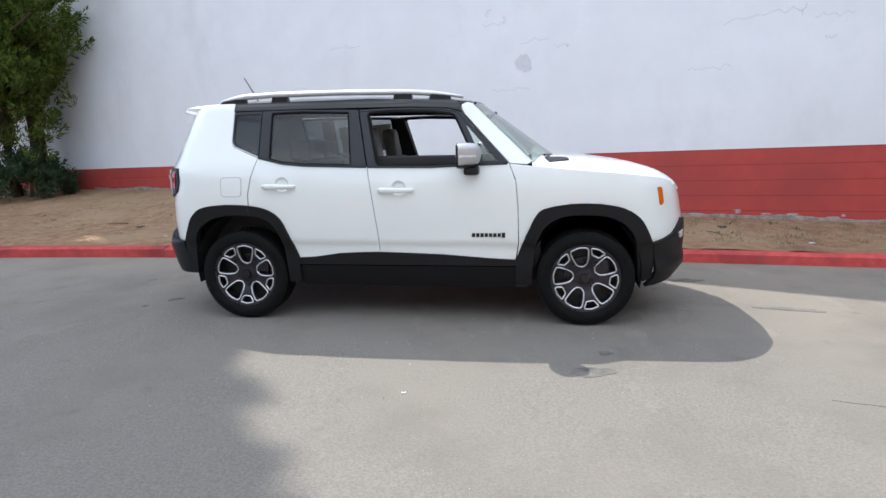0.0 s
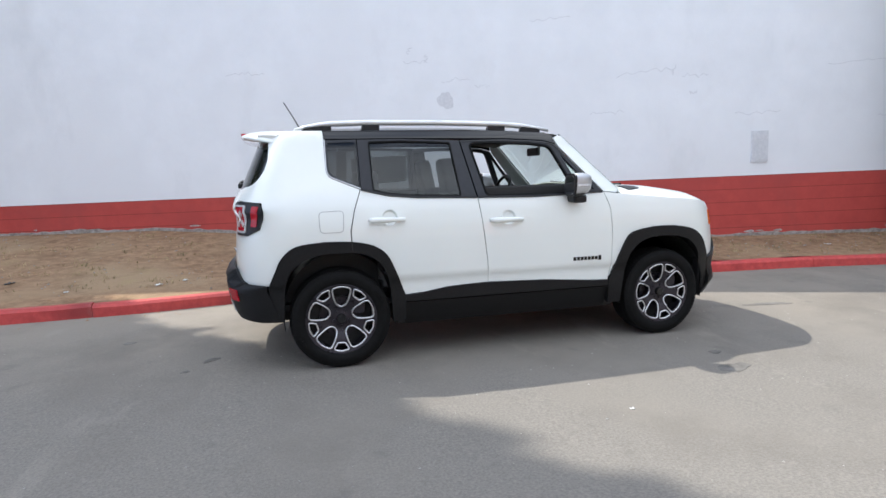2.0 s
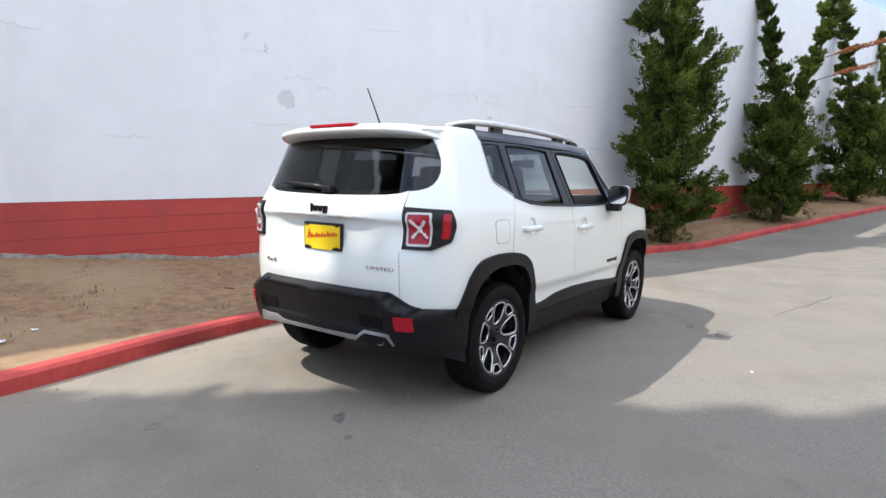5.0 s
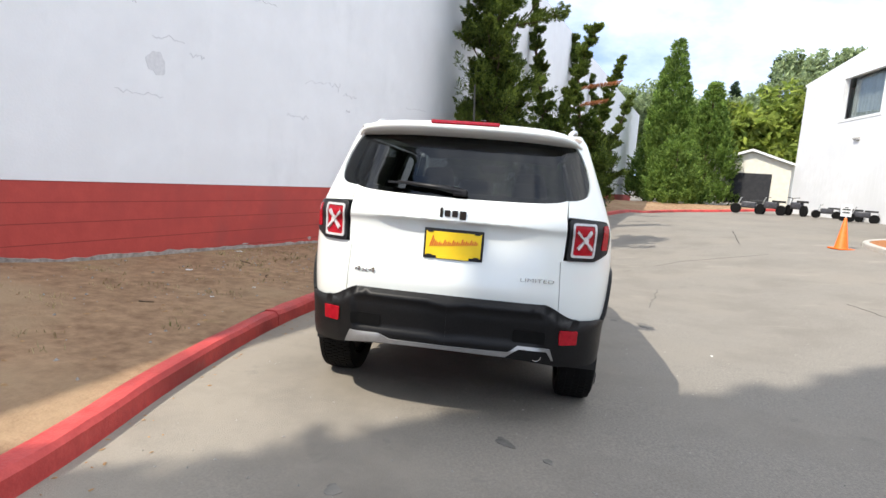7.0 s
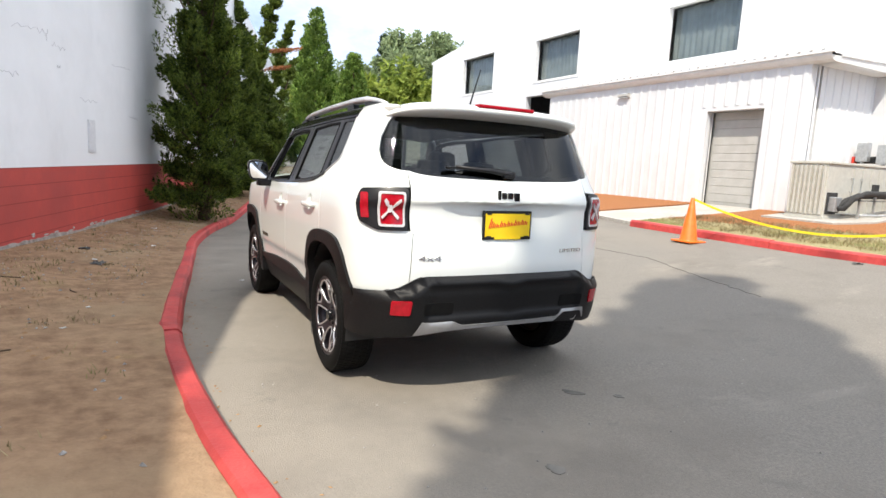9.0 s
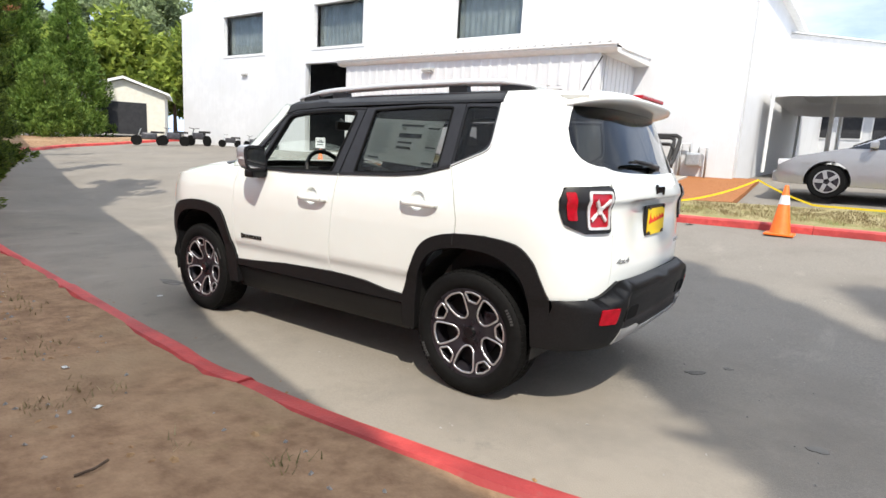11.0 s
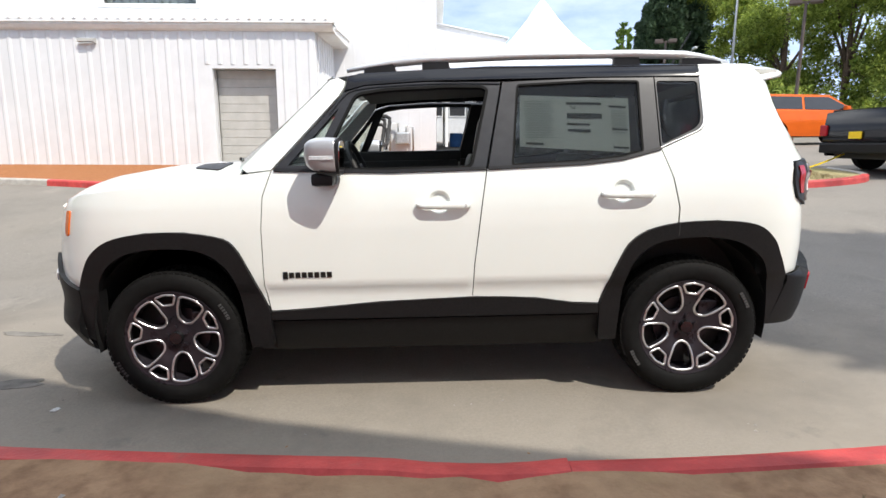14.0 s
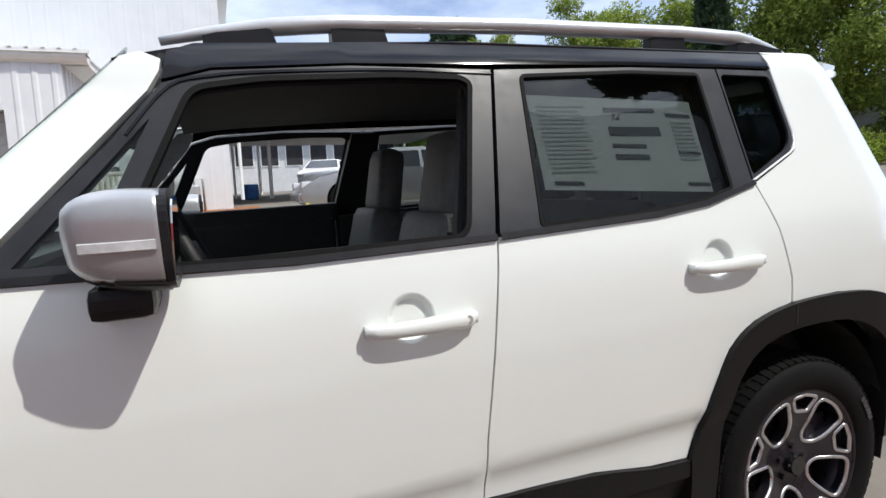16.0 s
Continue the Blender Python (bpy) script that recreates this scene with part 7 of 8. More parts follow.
def cone_tree(name, x, y, h, r, seed, material, label, z=None, tufts=420, per=26, size=0.22, first=0.03, group="", power=0.85, droop=0.0):
    """A conifer: a tapering column of upright or drooping sprays, with lobes and gaps."""
    rs = np.random.RandomState(seed)
    t = thing(name, label, "tree", pose(x, y, ground_z(x, y) if z is None else z), group)
    part("trunk", tube([(0, 0, -0.2), (0.03 * h / 5, 0, h * 0.4), (0, 0.02, h * 0.95)], [r * 0.09, r * 0.06, 0.02], 8), M_BARK, t, smooth=True)
    base, axis_, ln_, wd_ = [], [], [], []
    n = int(tufts * 1.5)
    for k in range(n):
        f = first + (1 - first) * (1 - rs.uniform(0, 1) ** 0.62)
        a = rs.uniform(0, math.tau)
        lobes = 1 + 0.14 * math.sin(a * 3 + f * 9 + seed) + 0.12 * math.sin(a * 5 - f * 21) + (0.16 * math.sin(f * h * 3.1 + a) if droop else 0)
        w = r * (1 - f) ** power * lobes * rs.uniform(0.45, 0.9) + 0.03 * r
        base.append((w * math.cos(a), w * math.sin(a), f * h - droop * w))
        axis_.append((math.cos(a) * 0.7 + rs.randn() * 0.2, math.sin(a) * 0.7 + rs.randn() * 0.2, 1.1 - 3.4 * droop + rs.randn() * 0.2))
        ln_.append(r * 0.34 * rs.uniform(0.7, 1.3) * (0.45 + 0.55 * (1 - f)))
        wd_.append(r * 0.12 * rs.uniform(0.7, 1.3))
    crown_mesh("crown", plumes(rs, base, axis_, ln_, wd_, per, size, curl=0.1), material, t)
    return t


cone_tree("arborvitae", 38.0, -9.4, 11.2, 2.6, 3, M_ARBOR, "tall pointed bright green arborvitae at the lane's end", group="arborvitae row", tufts=620, per=44)
cone_tree("arborvitae", 34.6, -11.2, 8.0, 2.1, 4, M_ARBOR, "shorter pointed bright green arborvitae beside a taller one", group="arborvitae row", tufts=520, per=44, size=0.19)
cone_tree("arborvitae", 31.0, -8.6, 4.2, 1.9, 5, M_ARBOR, "low rounded green arborvitae at the kerb", group="arborvitae row", power=0.5, per=36, size=0.17)
# tall firs behind the camera, crowns out of view, added to shade the lane
cone_tree("shade_fir", -9.4, 6.3, 18.2, 1.75, 31, M_SPRUCE, "tall slender fir by the wall, bare below, added to shade the lane", z=0.6, first=0.50, tufts=420, per=40, size=0.34, power=0.55, group="firs")
cone_tree("shade_fir", -12.6, 6.6, 17.6, 2.6, 32, M_SPRUCE, "tall broad fir by the wall, bare below, added to shade the lane", z=0.7, first=0.40, tufts=620, per=40, size=0.36, power=0.6, group="firs")
cone_tree("shade_fir", -16.5, 7.6, 17.2, 3.0, 33, M_SPRUCE, "tall broad fir beside another by the wall, added for its shade", z=0.8, first=0.25, tufts=500, per=36, size=0.40, power=0.6, group="firs")


def polar(ex, ey, az, d):
    return ex + d * math.cos(radians(az)), ey + d * math.sin(radians(az))


def broad_tree(x, y, h, r, seed, label, material=None, group="trees behind the lot", tufts=300, per=60, size=0.30, z=None, low=0.35):
    rs = np.random.RandomState(seed)
    t = thing("broadleaf_tree", label, "tree", pose(x, y, ground_z(x, y) if z is None else z), group)
    wood = [([Vector((0, 0, -0.2)), Vector((0.1, 0, h * 0.25)), Vector((0.15, 0.1, h * 0.6))], h * 0.022, h * 0.010)]
    cs, rr = [], []
    for k in range(9):
        a, u = rs.uniform(0, math.tau), rs.uniform(low, 0.92)
        w = r * math.sin(math.pi * min(1, u * 0.98)) ** 0.6 * rs.uniform(0.25, 0.72)
        c = Vector((w * math.cos(a), w * math.sin(a), h * u))
        wood.append(([Vector((0.1, 0.05, h * 0.3)), (Vector((0.1, 0.05, h * 0.3)) + c) / 2 + Vector((0, 0, 0.3)), c], h * 0.009, 0.03))
        for _ in range(tufts // 9):
            d = rs.randn(3)
            d /= np.linalg.norm(d)
            cs.append(tuple(c + Vector(d * r * 0.42 * rs.uniform(0.5, 1.0))))
            rr.append(r * rs.uniform(0.10, 0.20))
    part("trunk", joined_tubes(wood), M_BARK, t, smooth=True)
    crown_mesh("crown", leaves(rs, cs, rr, per, size, up=-0.1), material or M_BROAD, t)
    return t


k = 0
for az, d, h, r in ((-113.2, 52, 11.8, 2.6), (-116.8, 48, 11.0, 3.2), (-119.8, 44, 12.6, 3.6), (-124.2, 42, 12.4, 3.8), (-128.3, 40, 11.6, 4.0), (-132, 40, 10.4, 4.0), (-138.8, 38, 11.5, 4.6), (-143.5, 38, 12.5, 5.0), (-149, 36, 13, 5.0)):
    x, y = polar(-0.5, 3.5, az, d)
    broad_tree(x, y, h, r, 50 + k, "full bright green broadleaf tree behind the car lot", tufts=360, per=90, size=0.22, low=0.16)
    k += 1
for az, d, h, r in ((-109.6, 50, 12.9, 3.2), (-111.6, 52, 13.4, 3.0), (-108.6, 56, 11.5, 2.6)):
    x, y = polar(-0.9, 3.8, az, d)
    cone_tree("spruce_tree", x, y, h, r, 70 + k, M_SPRUCE, "big dark spruce behind the car lot", tufts=700, per=60, size=0.34, power=0.8, droop=0.25, group="spruces")
    k += 1
x, y = polar(-0.9, 3.8, -106, 42)
cone_tree("cypress_tree", x, y, 7.6, 1.0, 77, M_ARBOR, "narrow upright green tree behind the tent", tufts=220, size=0.3, power=0.4)
x, y = polar(0.3, 2.9, -135.0, 33)
cone_tree("cypress_tree", x, y, 10.0, 1.1, 78, M_SPRUCE, "narrow dark columnar tree at the edge of the lot", tufts=420, size=0.4, power=0.35)
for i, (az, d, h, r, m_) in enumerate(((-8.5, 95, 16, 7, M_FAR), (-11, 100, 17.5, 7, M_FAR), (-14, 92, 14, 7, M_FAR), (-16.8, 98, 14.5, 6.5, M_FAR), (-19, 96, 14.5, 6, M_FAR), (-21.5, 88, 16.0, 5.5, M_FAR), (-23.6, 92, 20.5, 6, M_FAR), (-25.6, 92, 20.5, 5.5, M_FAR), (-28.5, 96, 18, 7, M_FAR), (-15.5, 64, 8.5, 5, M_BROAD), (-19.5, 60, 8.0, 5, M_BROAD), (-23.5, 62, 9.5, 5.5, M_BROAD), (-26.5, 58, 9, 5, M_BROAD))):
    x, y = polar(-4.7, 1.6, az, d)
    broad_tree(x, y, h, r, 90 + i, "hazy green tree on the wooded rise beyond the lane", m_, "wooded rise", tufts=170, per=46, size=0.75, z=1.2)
for i, (az, d, h) in enumerate(((-20.9, 100, 21), (-17.9, 102, 18.0))):
    x, y = polar(-4.7, 1.6, az, d)
    cone_tree("spruce_tree", x, y, h, 2.6, 110 + i, M_SPRUCE, "thin dark spruce standing over the wooded rise", tufts=200, size=0.8, z=1.2, group="spruces")

# shed at the lane's end
M_CREAM = mat("cream_shed_paint", (0.62, 0.59, 0.50), (0.70, 0.67, 0.58), 4, 0.7)
sx, sy = polar(-3.7, 2.9, -24.3, 44)
shed = thing("garden_shed", "cream-painted shed with a shallow white roof and dark opening", "shed", pose(sx, sy, 1.15, 0, 0, 60))
part("wall", slab([(-2.2, 0), (2.2, 0), (2.2, 2.5), (0, 3.2), (-2.2, 2.5)], -3, 3), M_CREAM, shed)
part("roof", slab([(-2.5, 2.42), (0, 3.25), (2.5, 2.42), (2.5, 2.55), (0, 3.4), (-2.5, 2.55)], -3.3, 3.3), M_TRIM, shed)
# flat near-black panel with the unlit doorway's shade in its colour
part("doorway", boxes((-1.2, 1.2, 2.98, 3.02, 0, 1.9)), M_INSHADE, shed, "near-black panel for the unlit doorway")

# ---- tent, lamps ----
M_TENT = mat("white_tent_cloth", (0.80, 0.80, 0.80), (0.84, 0.84, 0.84), 2, 0.6)
TX, TY, TZ, TH = -3.95, -19.2, ground_z(-3.95, -19.2), 3.75
tent = thing("marquee", "white high-peaked marquee on slim poles over parked cars", "marquee", pose(TX, TY, TZ))
rows, N = [], 40
bm = bmesh.new()
levels = [(1.0, 2.45), (0.82, 2.62), (0.6, 2.98), (0.42, 3.42), (0.26, 4.0), (0.13, 4.65), (0.04, 5.2), (0.0, 5.45)]
for s, z in levels:
    ring = []
    for k in range(N):
        a = (k + 0.5) * math.tau / N
        m_ = TH / max(abs(math.cos(a)), abs(math.sin(a)))
        sq = m_ * s ** 0.9 + (TH * s - m_ * s) * (1 - s) * 0.6
        ring.append(bm.verts.new((sq * math.cos(a), sq * math.sin(a), z)))
    rows.append(ring)
low = [bm.verts.new((v.co.x * 1.002, v.co.y * 1.002, 2.12)) for v in rows[0]]
rows.insert(0, low)
for a, b in zip(rows, rows[1:]):
    for k in range(N):
        bm.faces.new((a[k], a[(k + 1) % N], b[(k + 1) % N], b[k]))
part("canopy", bm, M_TENT, tent, smooth=True)
for sx_ in (-1, 1):
    for sy_ in (-1, 1):
        part("tent_pole", cyl(bmesh.new(), (sx_ * 3.62, sy_ * 3.62, 0), (sx_ * 3.62, sy_ * 3.62, 2.45), 0.05, seg=10), M_TRIM, tent)

M_BRONZE = mat("bronze_lamp_paint", (0.07, 0.05, 0.04), (0.10, 0.075, 0.06), 10, 0.6)


def lot_lamp(x, y, z, rz=0):
    g0 = ground_z(x, y)
    t = thing("lot_lamp", "brown lamp post with two shoebox heads", "street lamp", pose(x, y, g0, 0, 0, rz), "car lot lamps")
    part("pole", cyl(bmesh.new(), (0, 0, 0), (0, 0, z - g0), 0.075, 0.055, 12), M_BRONZE, t)
    for s in (-1, 1):
        part("lamp_head", boxes((s * 0.36 - 0.22, s * 0.36 + 0.22, -0.2, 0.2, z - g0 - 0.05, z - g0 + 0.15), bev=0.03), M_BRONZE, t)
    part("cross_arm", boxes((-0.4, 0.4, -0.04, 0.04, z - g0 - 0.02, z - g0 + 0.06)), M_BRONZE, t)


def street_lamp(x, y, z, rz):
    g0 = ground_z(x, y)
    t = thing("street_lamp", "grey street lamp with a long curved arm", "street lamp", pose(x, y, g0, 0, 0, rz), "street lamps")
    H = z - g0
    part("pole", tube([(0, 0, 0), (0, 0, H - 0.8), (0.15, 0, H - 0.3), (0.6, 0, H - 0.02), (1.8, 0, H + 0.1)], [0.08, 0.055, 0.045, 0.04, 0.03], 8), M_GALV, t, smooth=True)
    part("lamp_head", boxes((1.75, 2.3, -0.10, 0.10, H + 0.05, H + 0.16), bev=0.04), M_GALV, t)


for ex, ey, az, d, el in ((-1.3, 3.8, -103.3, 42, 8.0), (-0.9, 3.8, -109.4, 36, 8.9), (0.13, 3.3, -121.9, 28, 11.2)):
    x, y = polar(ex, ey, az, d)
    lot_lamp(x, y, 1.3 + d * math.tan(radians(el)), az + 90)
for ex, ey, az, d, el, rz in ((-0.9, 3.8, -111.2, 38, 7.7, 80), (0.3, 2.9, -117.3, 34, 13.8, 155)):
    x, y = polar(ex, ey, az, d)
    street_lamp(x, y, 1.3 + d * math.tan(radians(el)), rz)


# ---- cars in the lot ----
def paint(name, c, metal=0.2):
    return mat(name, c, tuple(v * 1.1 for v in c), 3, 0.14, metal=metal, rvar=0.03, spec=0.3)


M_DGLASS = mat("dark_car_glass", (0.012, 0.014, 0.016), (0.02, 0.022, 0.025), 3, 0.05, rvar=0.0, coat=0.5)
M_HUB = mat("alloy_hub", (0.45, 0.45, 0.46), (0.6, 0.6, 0.61), 20, 0.35, metal=0.8)


def lot_car(name, label, x, y, heading, colour, kind, group="cars in the lot"):
    """A parked car of the background: body with wheel openings, cabin with separate panes, wheels, lamps."""
    L, W, H, hood, belt = {"sedan": (4.75, 1.82, 1.46, 0.95, 0.98), "suv": (4.6, 1.86, 1.66, 1.06, 1.08), "pickup": (5.6, 1.98, 1.9, 1.18, 1.22), "van": (5.2, 1.95, 2.3, 1.1, 1.2)}[kind]
    # side outline (x towards the front), upper edge of the body
    if kind == "sedan":
        cab = [(-1.95, belt), (-1.15, H - 0.08), (-0.5, H), (0.25, H - 0.02), (1.25, belt)]
        deck = [(-L / 2, 0.55), (-L / 2 - 0.02, 0.85), (-L / 2 + 0.12, belt + 0.02), (-1.95, belt), (1.25, belt), (L / 2 - 0.35, 0.80), (L / 2 - 0.05, 0.62), (L / 2, 0.42)]
    elif kind == "pickup":
        cab = [(-0.55, belt), (-0.45, H - 0.04), (-0.2, H), (0.75, H - 0.03), (1.45, belt)]
        deck = [(-L / 2, 0.60), (-L / 2, belt - 0.02), (-0.55, belt), (1.45, belt), (L / 2 - 0.25, hood - 0.03), (L / 2, hood - 0.2), (L / 2, 0.5)]
    else:
        cab = [(-L / 2 + 0.10, belt), (-L / 2 + 0.35, H - 0.08), (-L / 2 + 0.8, H), (0.35, H - 0.03), (1.2, belt)]
        deck = [(-L / 2, 0.55), (-L / 2 - 0.02, belt - 0.05), (-L / 2 + 0.10, belt), (1.2, belt), (L / 2 - 0.30, hood - 0.12), (L / 2 - 0.02, hood - 0.32), (L / 2, 0.45)]
    wr = 0.40 if kind == "pickup" else 0.36 if kind != "sedan" else 0.335
    wx = (-L / 2 + (1.15 if kind == "pickup" else 0.92), L / 2 - 0.92)
    t = thing(name, label, "car", pose(x, y, ground_z(x, y), 0, 0, heading), group)
    low = [(L / 2 - 0.1, 0.26)]
    for c in wx[::-1]:
        low += [(c + (wr + 0.06) * math.cos(a), max(0.26, wr + (wr + 0.06) * math.sin(a))) for a in np.linspace(-0.25, math.pi + 0.25, 14)]
    low += [(-L / 2 + 0.1, 0.30)]
    out = deck + low

    def body(sg):
        return lambda u, v: Vector((u, sg * (W / 2 - 0.10 * max(0, abs(u) - L / 2 + 0.6) ** 2 / 0.36 - 0.05 * max(0, (v - 0.75)) / 0.4 - 0.10 * max(0, 0.45 - v)), v))
    for sg in (1, -1):
        part("body_side", sheet(out, body(sg), 0.16, 0.04, 0, flip=sg > 0), colour, t, smooth=True)
    # middle skin
    line = [p for p in deck]
    vs, fs = [], []
    for u, v in line:
        for k in range(7):
            s = -1 + 2 * k / 6
            w = body(1)(u, v).y
            vs.append((u, s * w, v + (0.03 * (1 - s * s) if 0 < line.index((u, v)) < len(line) - 1 else 0)))
    for i in range(len(line) - 1):
        for k in range(6):
            fs.append((i * 7 + k, i * 7 + k + 1, i * 7 + k + 8, i * 7 + k + 7))
    part("body_top", (vs, [], fs), colour, t, smooth=True)
    part("underbody", boxes((-L / 2 + 0.15, L / 2 - 0.15, -W / 2 + 0.3, W / 2 - 0.3, 0.25, 0.6), (wx[0] + wr + 0.1, wx[1] - wr - 0.1, -W / 2 + 0.06, W / 2 - 0.06, 0.28, 0.5)), M_CABIN, t)
    # cabin: roof and pillars in paint, panes proud of it
    wi = lambda v: W / 2 - 0.06 - 0.20 * (v - belt) / (H - belt)
    vs, fs = [], []
    for u, v in cab:
        for s in (-1, -0.8, -0.3, 0.3, 0.8, 1):
            vs.append((u, s * wi(v), v - (0.02 if abs(s) == 1 else 0)))
    for i in range(len(cab) - 1):
        for k in range(5):
            fs.append((i * 6 + k, i * 6 + k + 1, i * 6 + k + 7, i * 6 + k + 6))
    for s in (0, 5):
        fs.append(tuple(i * 6 + s for i in range(len(cab))))
    part("cabin", (vs, [], fs), colour, t)
    cx = [p[0] for p in cab]
    side_pane = offset(cab, 0.09)
    for sg in (1, -1):
        fp = lambda u, v: Vector((u, sg * (wi(v) + 0.006), v))
        sp = [(u, v) for u, v in side_pane]
        mid = (cx[0] + cx[-1]) / 2
        for a, b in ((min(cx) - 1, mid - 0.04), (mid + 0.04, max(cx) + 1)):
            poly = clip_x(sp, a, b)
            if len(poly) > 2:
                part("side_pane", sheet(poly, fp, 0.3, 0.006, 0, flip=sg > 0), M_DGLASS, t)
    for (p, q), nm in (((cab[0], cab[1]), "rear_pane"), ((cab[-1], cab[-2]), "windscreen")):
        nrm = 0.012 if nm == "windscreen" else -0.012
        vs = []
        for f in (0.12, 0.9):
            u, v = p[0] + (q[0] - p[0]) * f, p[1] + (q[1] - p[1]) * f
            for s in (-0.9, 0.9):
                vs.append((u + nrm, s * wi(v), v + 0.012))
        part(nm, (vs, [], [(0, 1, 3, 2)]), M_DGLASS, t)
    if kind == "pickup":
        part("load_bed", boxes((-L / 2 + 0.1, -0.6, -W / 2 + 0.2, W / 2 - 0.2, belt - 0.02, belt + 0.035)), M_CABIN, t, "dark load bed cover")
    for sg in (1, -1):
        part("tail_lamp", boxes((-L / 2 - 0.035, -L / 2 + 0.2, sg * (W / 2 - 0.13) - 0.10, sg * (W / 2 - 0.13) + 0.10, 0.72, 0.95), bev=0.02), M_LAMPRED, t)
        part("head_lamp", boxes((L / 2 - 0.30, L / 2 - 0.03, sg * (W / 2 - 0.22) - 0.16, sg * (W / 2 - 0.22) + 0.12, 0.60, 0.74), bev=0.02), M_LAMPCLEAR, t)
        part("door_mirror", boxes((0.72, 0.86, sg * (W / 2 + 0.06) - 0.09, sg * (W / 2 + 0.06) + 0.09, belt + 0.02, belt + 0.16), bev=0.03), colour, t)
    part("rear_plate", boxes((-L / 2 - 0.035, -L / 2 - 0.02, -0.16, 0.16, 0.66, 0.80)), M_YELLOW, t, "yellow dealer plate")
    part("rear_bumper", boxes((-L / 2 - 0.06, -L / 2 + 0.2, -W / 2 + 0.08, W / 2 - 0.08, 0.36, 0.58), bev=0.04), M_PLASTIC if kind in ("suv", "pickup") else colour, t)
    part("front_bumper", boxes((L / 2 - 0.2, L / 2 + 0.04, -W / 2 + 0.12, W / 2 - 0.12, 0.28, 0.50), bev=0.04), M_PLASTIC if kind == "suv" else colour, t)
    for c in wx:
        for sg in (1, -1):
            w = new("wheel")
            w.parent = t
            yy = sg * (W / 2 - 0.13)
            bm = bmesh.new()
            cyl(bm, (c, yy - 0.11, wr), (c, yy + 0.11, wr), wr, seg=28)
            bevelled_edges = [e for e in bm.edges if len(e.link_faces) == 2 and any(len(f.verts) > 8 for f in e.link_faces)]
            bmesh.ops.bevel(bm, geom=bevelled_edges, offset=0.03, segments=2, affect="EDGES")
            part("tyre", bm, M_RUBBER, w, smooth=False)
            rimo = new("rim")
            rimo.parent = w
            part("rim_disc", cyl(bmesh.new(), (c, yy + sg * 0.10, wr), (c, yy + sg * 0.113, wr), wr * 0.66, seg=24), M_RIMDARK, rimo)
            for k in range(5):
                a = k * math.tau / 5 + 0.3
                bm = boxes((-0.035, 0.035, -0.008, 0.008, 0.05, wr * 0.64))
                bm.transform(Matrix.Translation((c, yy + sg * 0.118, wr)) @ Matrix.Rotation(a, 4, "Y"))
                part("spoke", bm, M_HUB, rimo)
            ringv, ringf = [], []
            for k in range(24):
                a = k * math.tau / 24
                for r in (wr * 0.60, wr * 0.67):
                    ringv.append((c + r * math.cos(a), yy + sg * 0.119, wr + r * math.sin(a)))
            ringf = [(2 * k, 2 * k + 1, (2 * k + 3) % 48, (2 * k + 2) % 48) for k in range(24)]
            part("rim_edge", (ringv, [], ringf), M_HUB, rimo)
    return t


def clip_x(poly, a, b):
    """The part of an outline between two x."""
    for lim, keep in ((a, lambda u: u >= a), (b, lambda u: u <= b)):
        res = []
        for p, q in zip(poly, poly[1:] + poly[:1]):
            if keep(p[0]):
                res.append(p)
            if keep(p[0]) != keep(q[0]):
                f = (lim - p[0]) / (q[0] - p[0])
                res.append((lim, p[1] + (q[1] - p[1]) * f))
        poly = res
        if not poly:
            break
    return poly


P_SILVER, P_WHITE, P_BLACK = paint("silver_metallic_paint", (0.42, 0.42, 0.43), 0.6), paint("white_lot_paint", (0.75, 0.75, 0.75), 0), mat("black_lot_paint", (0.005, 0.005, 0.006), (0.008, 0.008, 0.009), 3, 0.12, spec=0.30, rvar=0.03)
P_ORANGE, P_DARK, P_GREYB = paint("orange_lot_paint", (0.70, 0.13, 0.02), 0.1), paint("dark_olive_paint", (0.04, 0.042, 0.03), 0.1), paint("grey_blue_paint", (0.16, 0.18, 0.21), 0.4)
lot_car("sedan", "silver four-door sedan parked beyond the grass island", -3.65, -11.15, 0, P_SILVER, "sedan")
lot_car("pickup_truck", "black crew-cab pickup truck with a yellow dealer plate", -11.28, -8.45, 186, P_BLACK, "pickup")
lot_car("pickup_truck", "dark grey-blue pickup truck parked behind a black one", -19.6, -13.6, 187, P_GREYB, "pickup")
lot_car("suv", "black sport utility car parked past the pickup trucks", -15.6, -12.3, 186, P_BLACK, "suv")
lot_car("suv", "bright orange sport utility car parked in the lot", -12.75, -16.7, 176, P_ORANGE, "suv")
lot_car("suv", "white sport utility car parked tail-on in the lot", -10.3, -22.8, 60, P_WHITE, "suv")
lot_car("suv", "black sport utility car parked in the lot", -12.4, -24.6, 55, P_BLACK, "suv")
lot_car("suv", "boxy dark olive off-road car parked in the lot", -12.1, -21.0, 200, P_DARK, "suv")
lot_car("suv", "grey-blue sport utility car parked past the marquee", -7.6, -25.5, 60, P_GREYB, "suv")
lot_car("sedan", "white saloon car parked past the marquee", -4.5, -25.5, 70, P_WHITE, "sedan")
lot_car("suv", "silver sport utility car parked in the far row", -16.5, -30, 20, P_SILVER, "suv")
lot_car("van", "plain white van parked in the far row", -12.2, -36, 15, P_WHITE, "van")
lot_car("sedan", "pale grey car parked in the far row under the trees", -20.5, -27, 190, P_SILVER, "sedan")
lot_car("suv", "dark car parked in the far row under the trees", -24, -24, 195, P_BLACK, "suv")

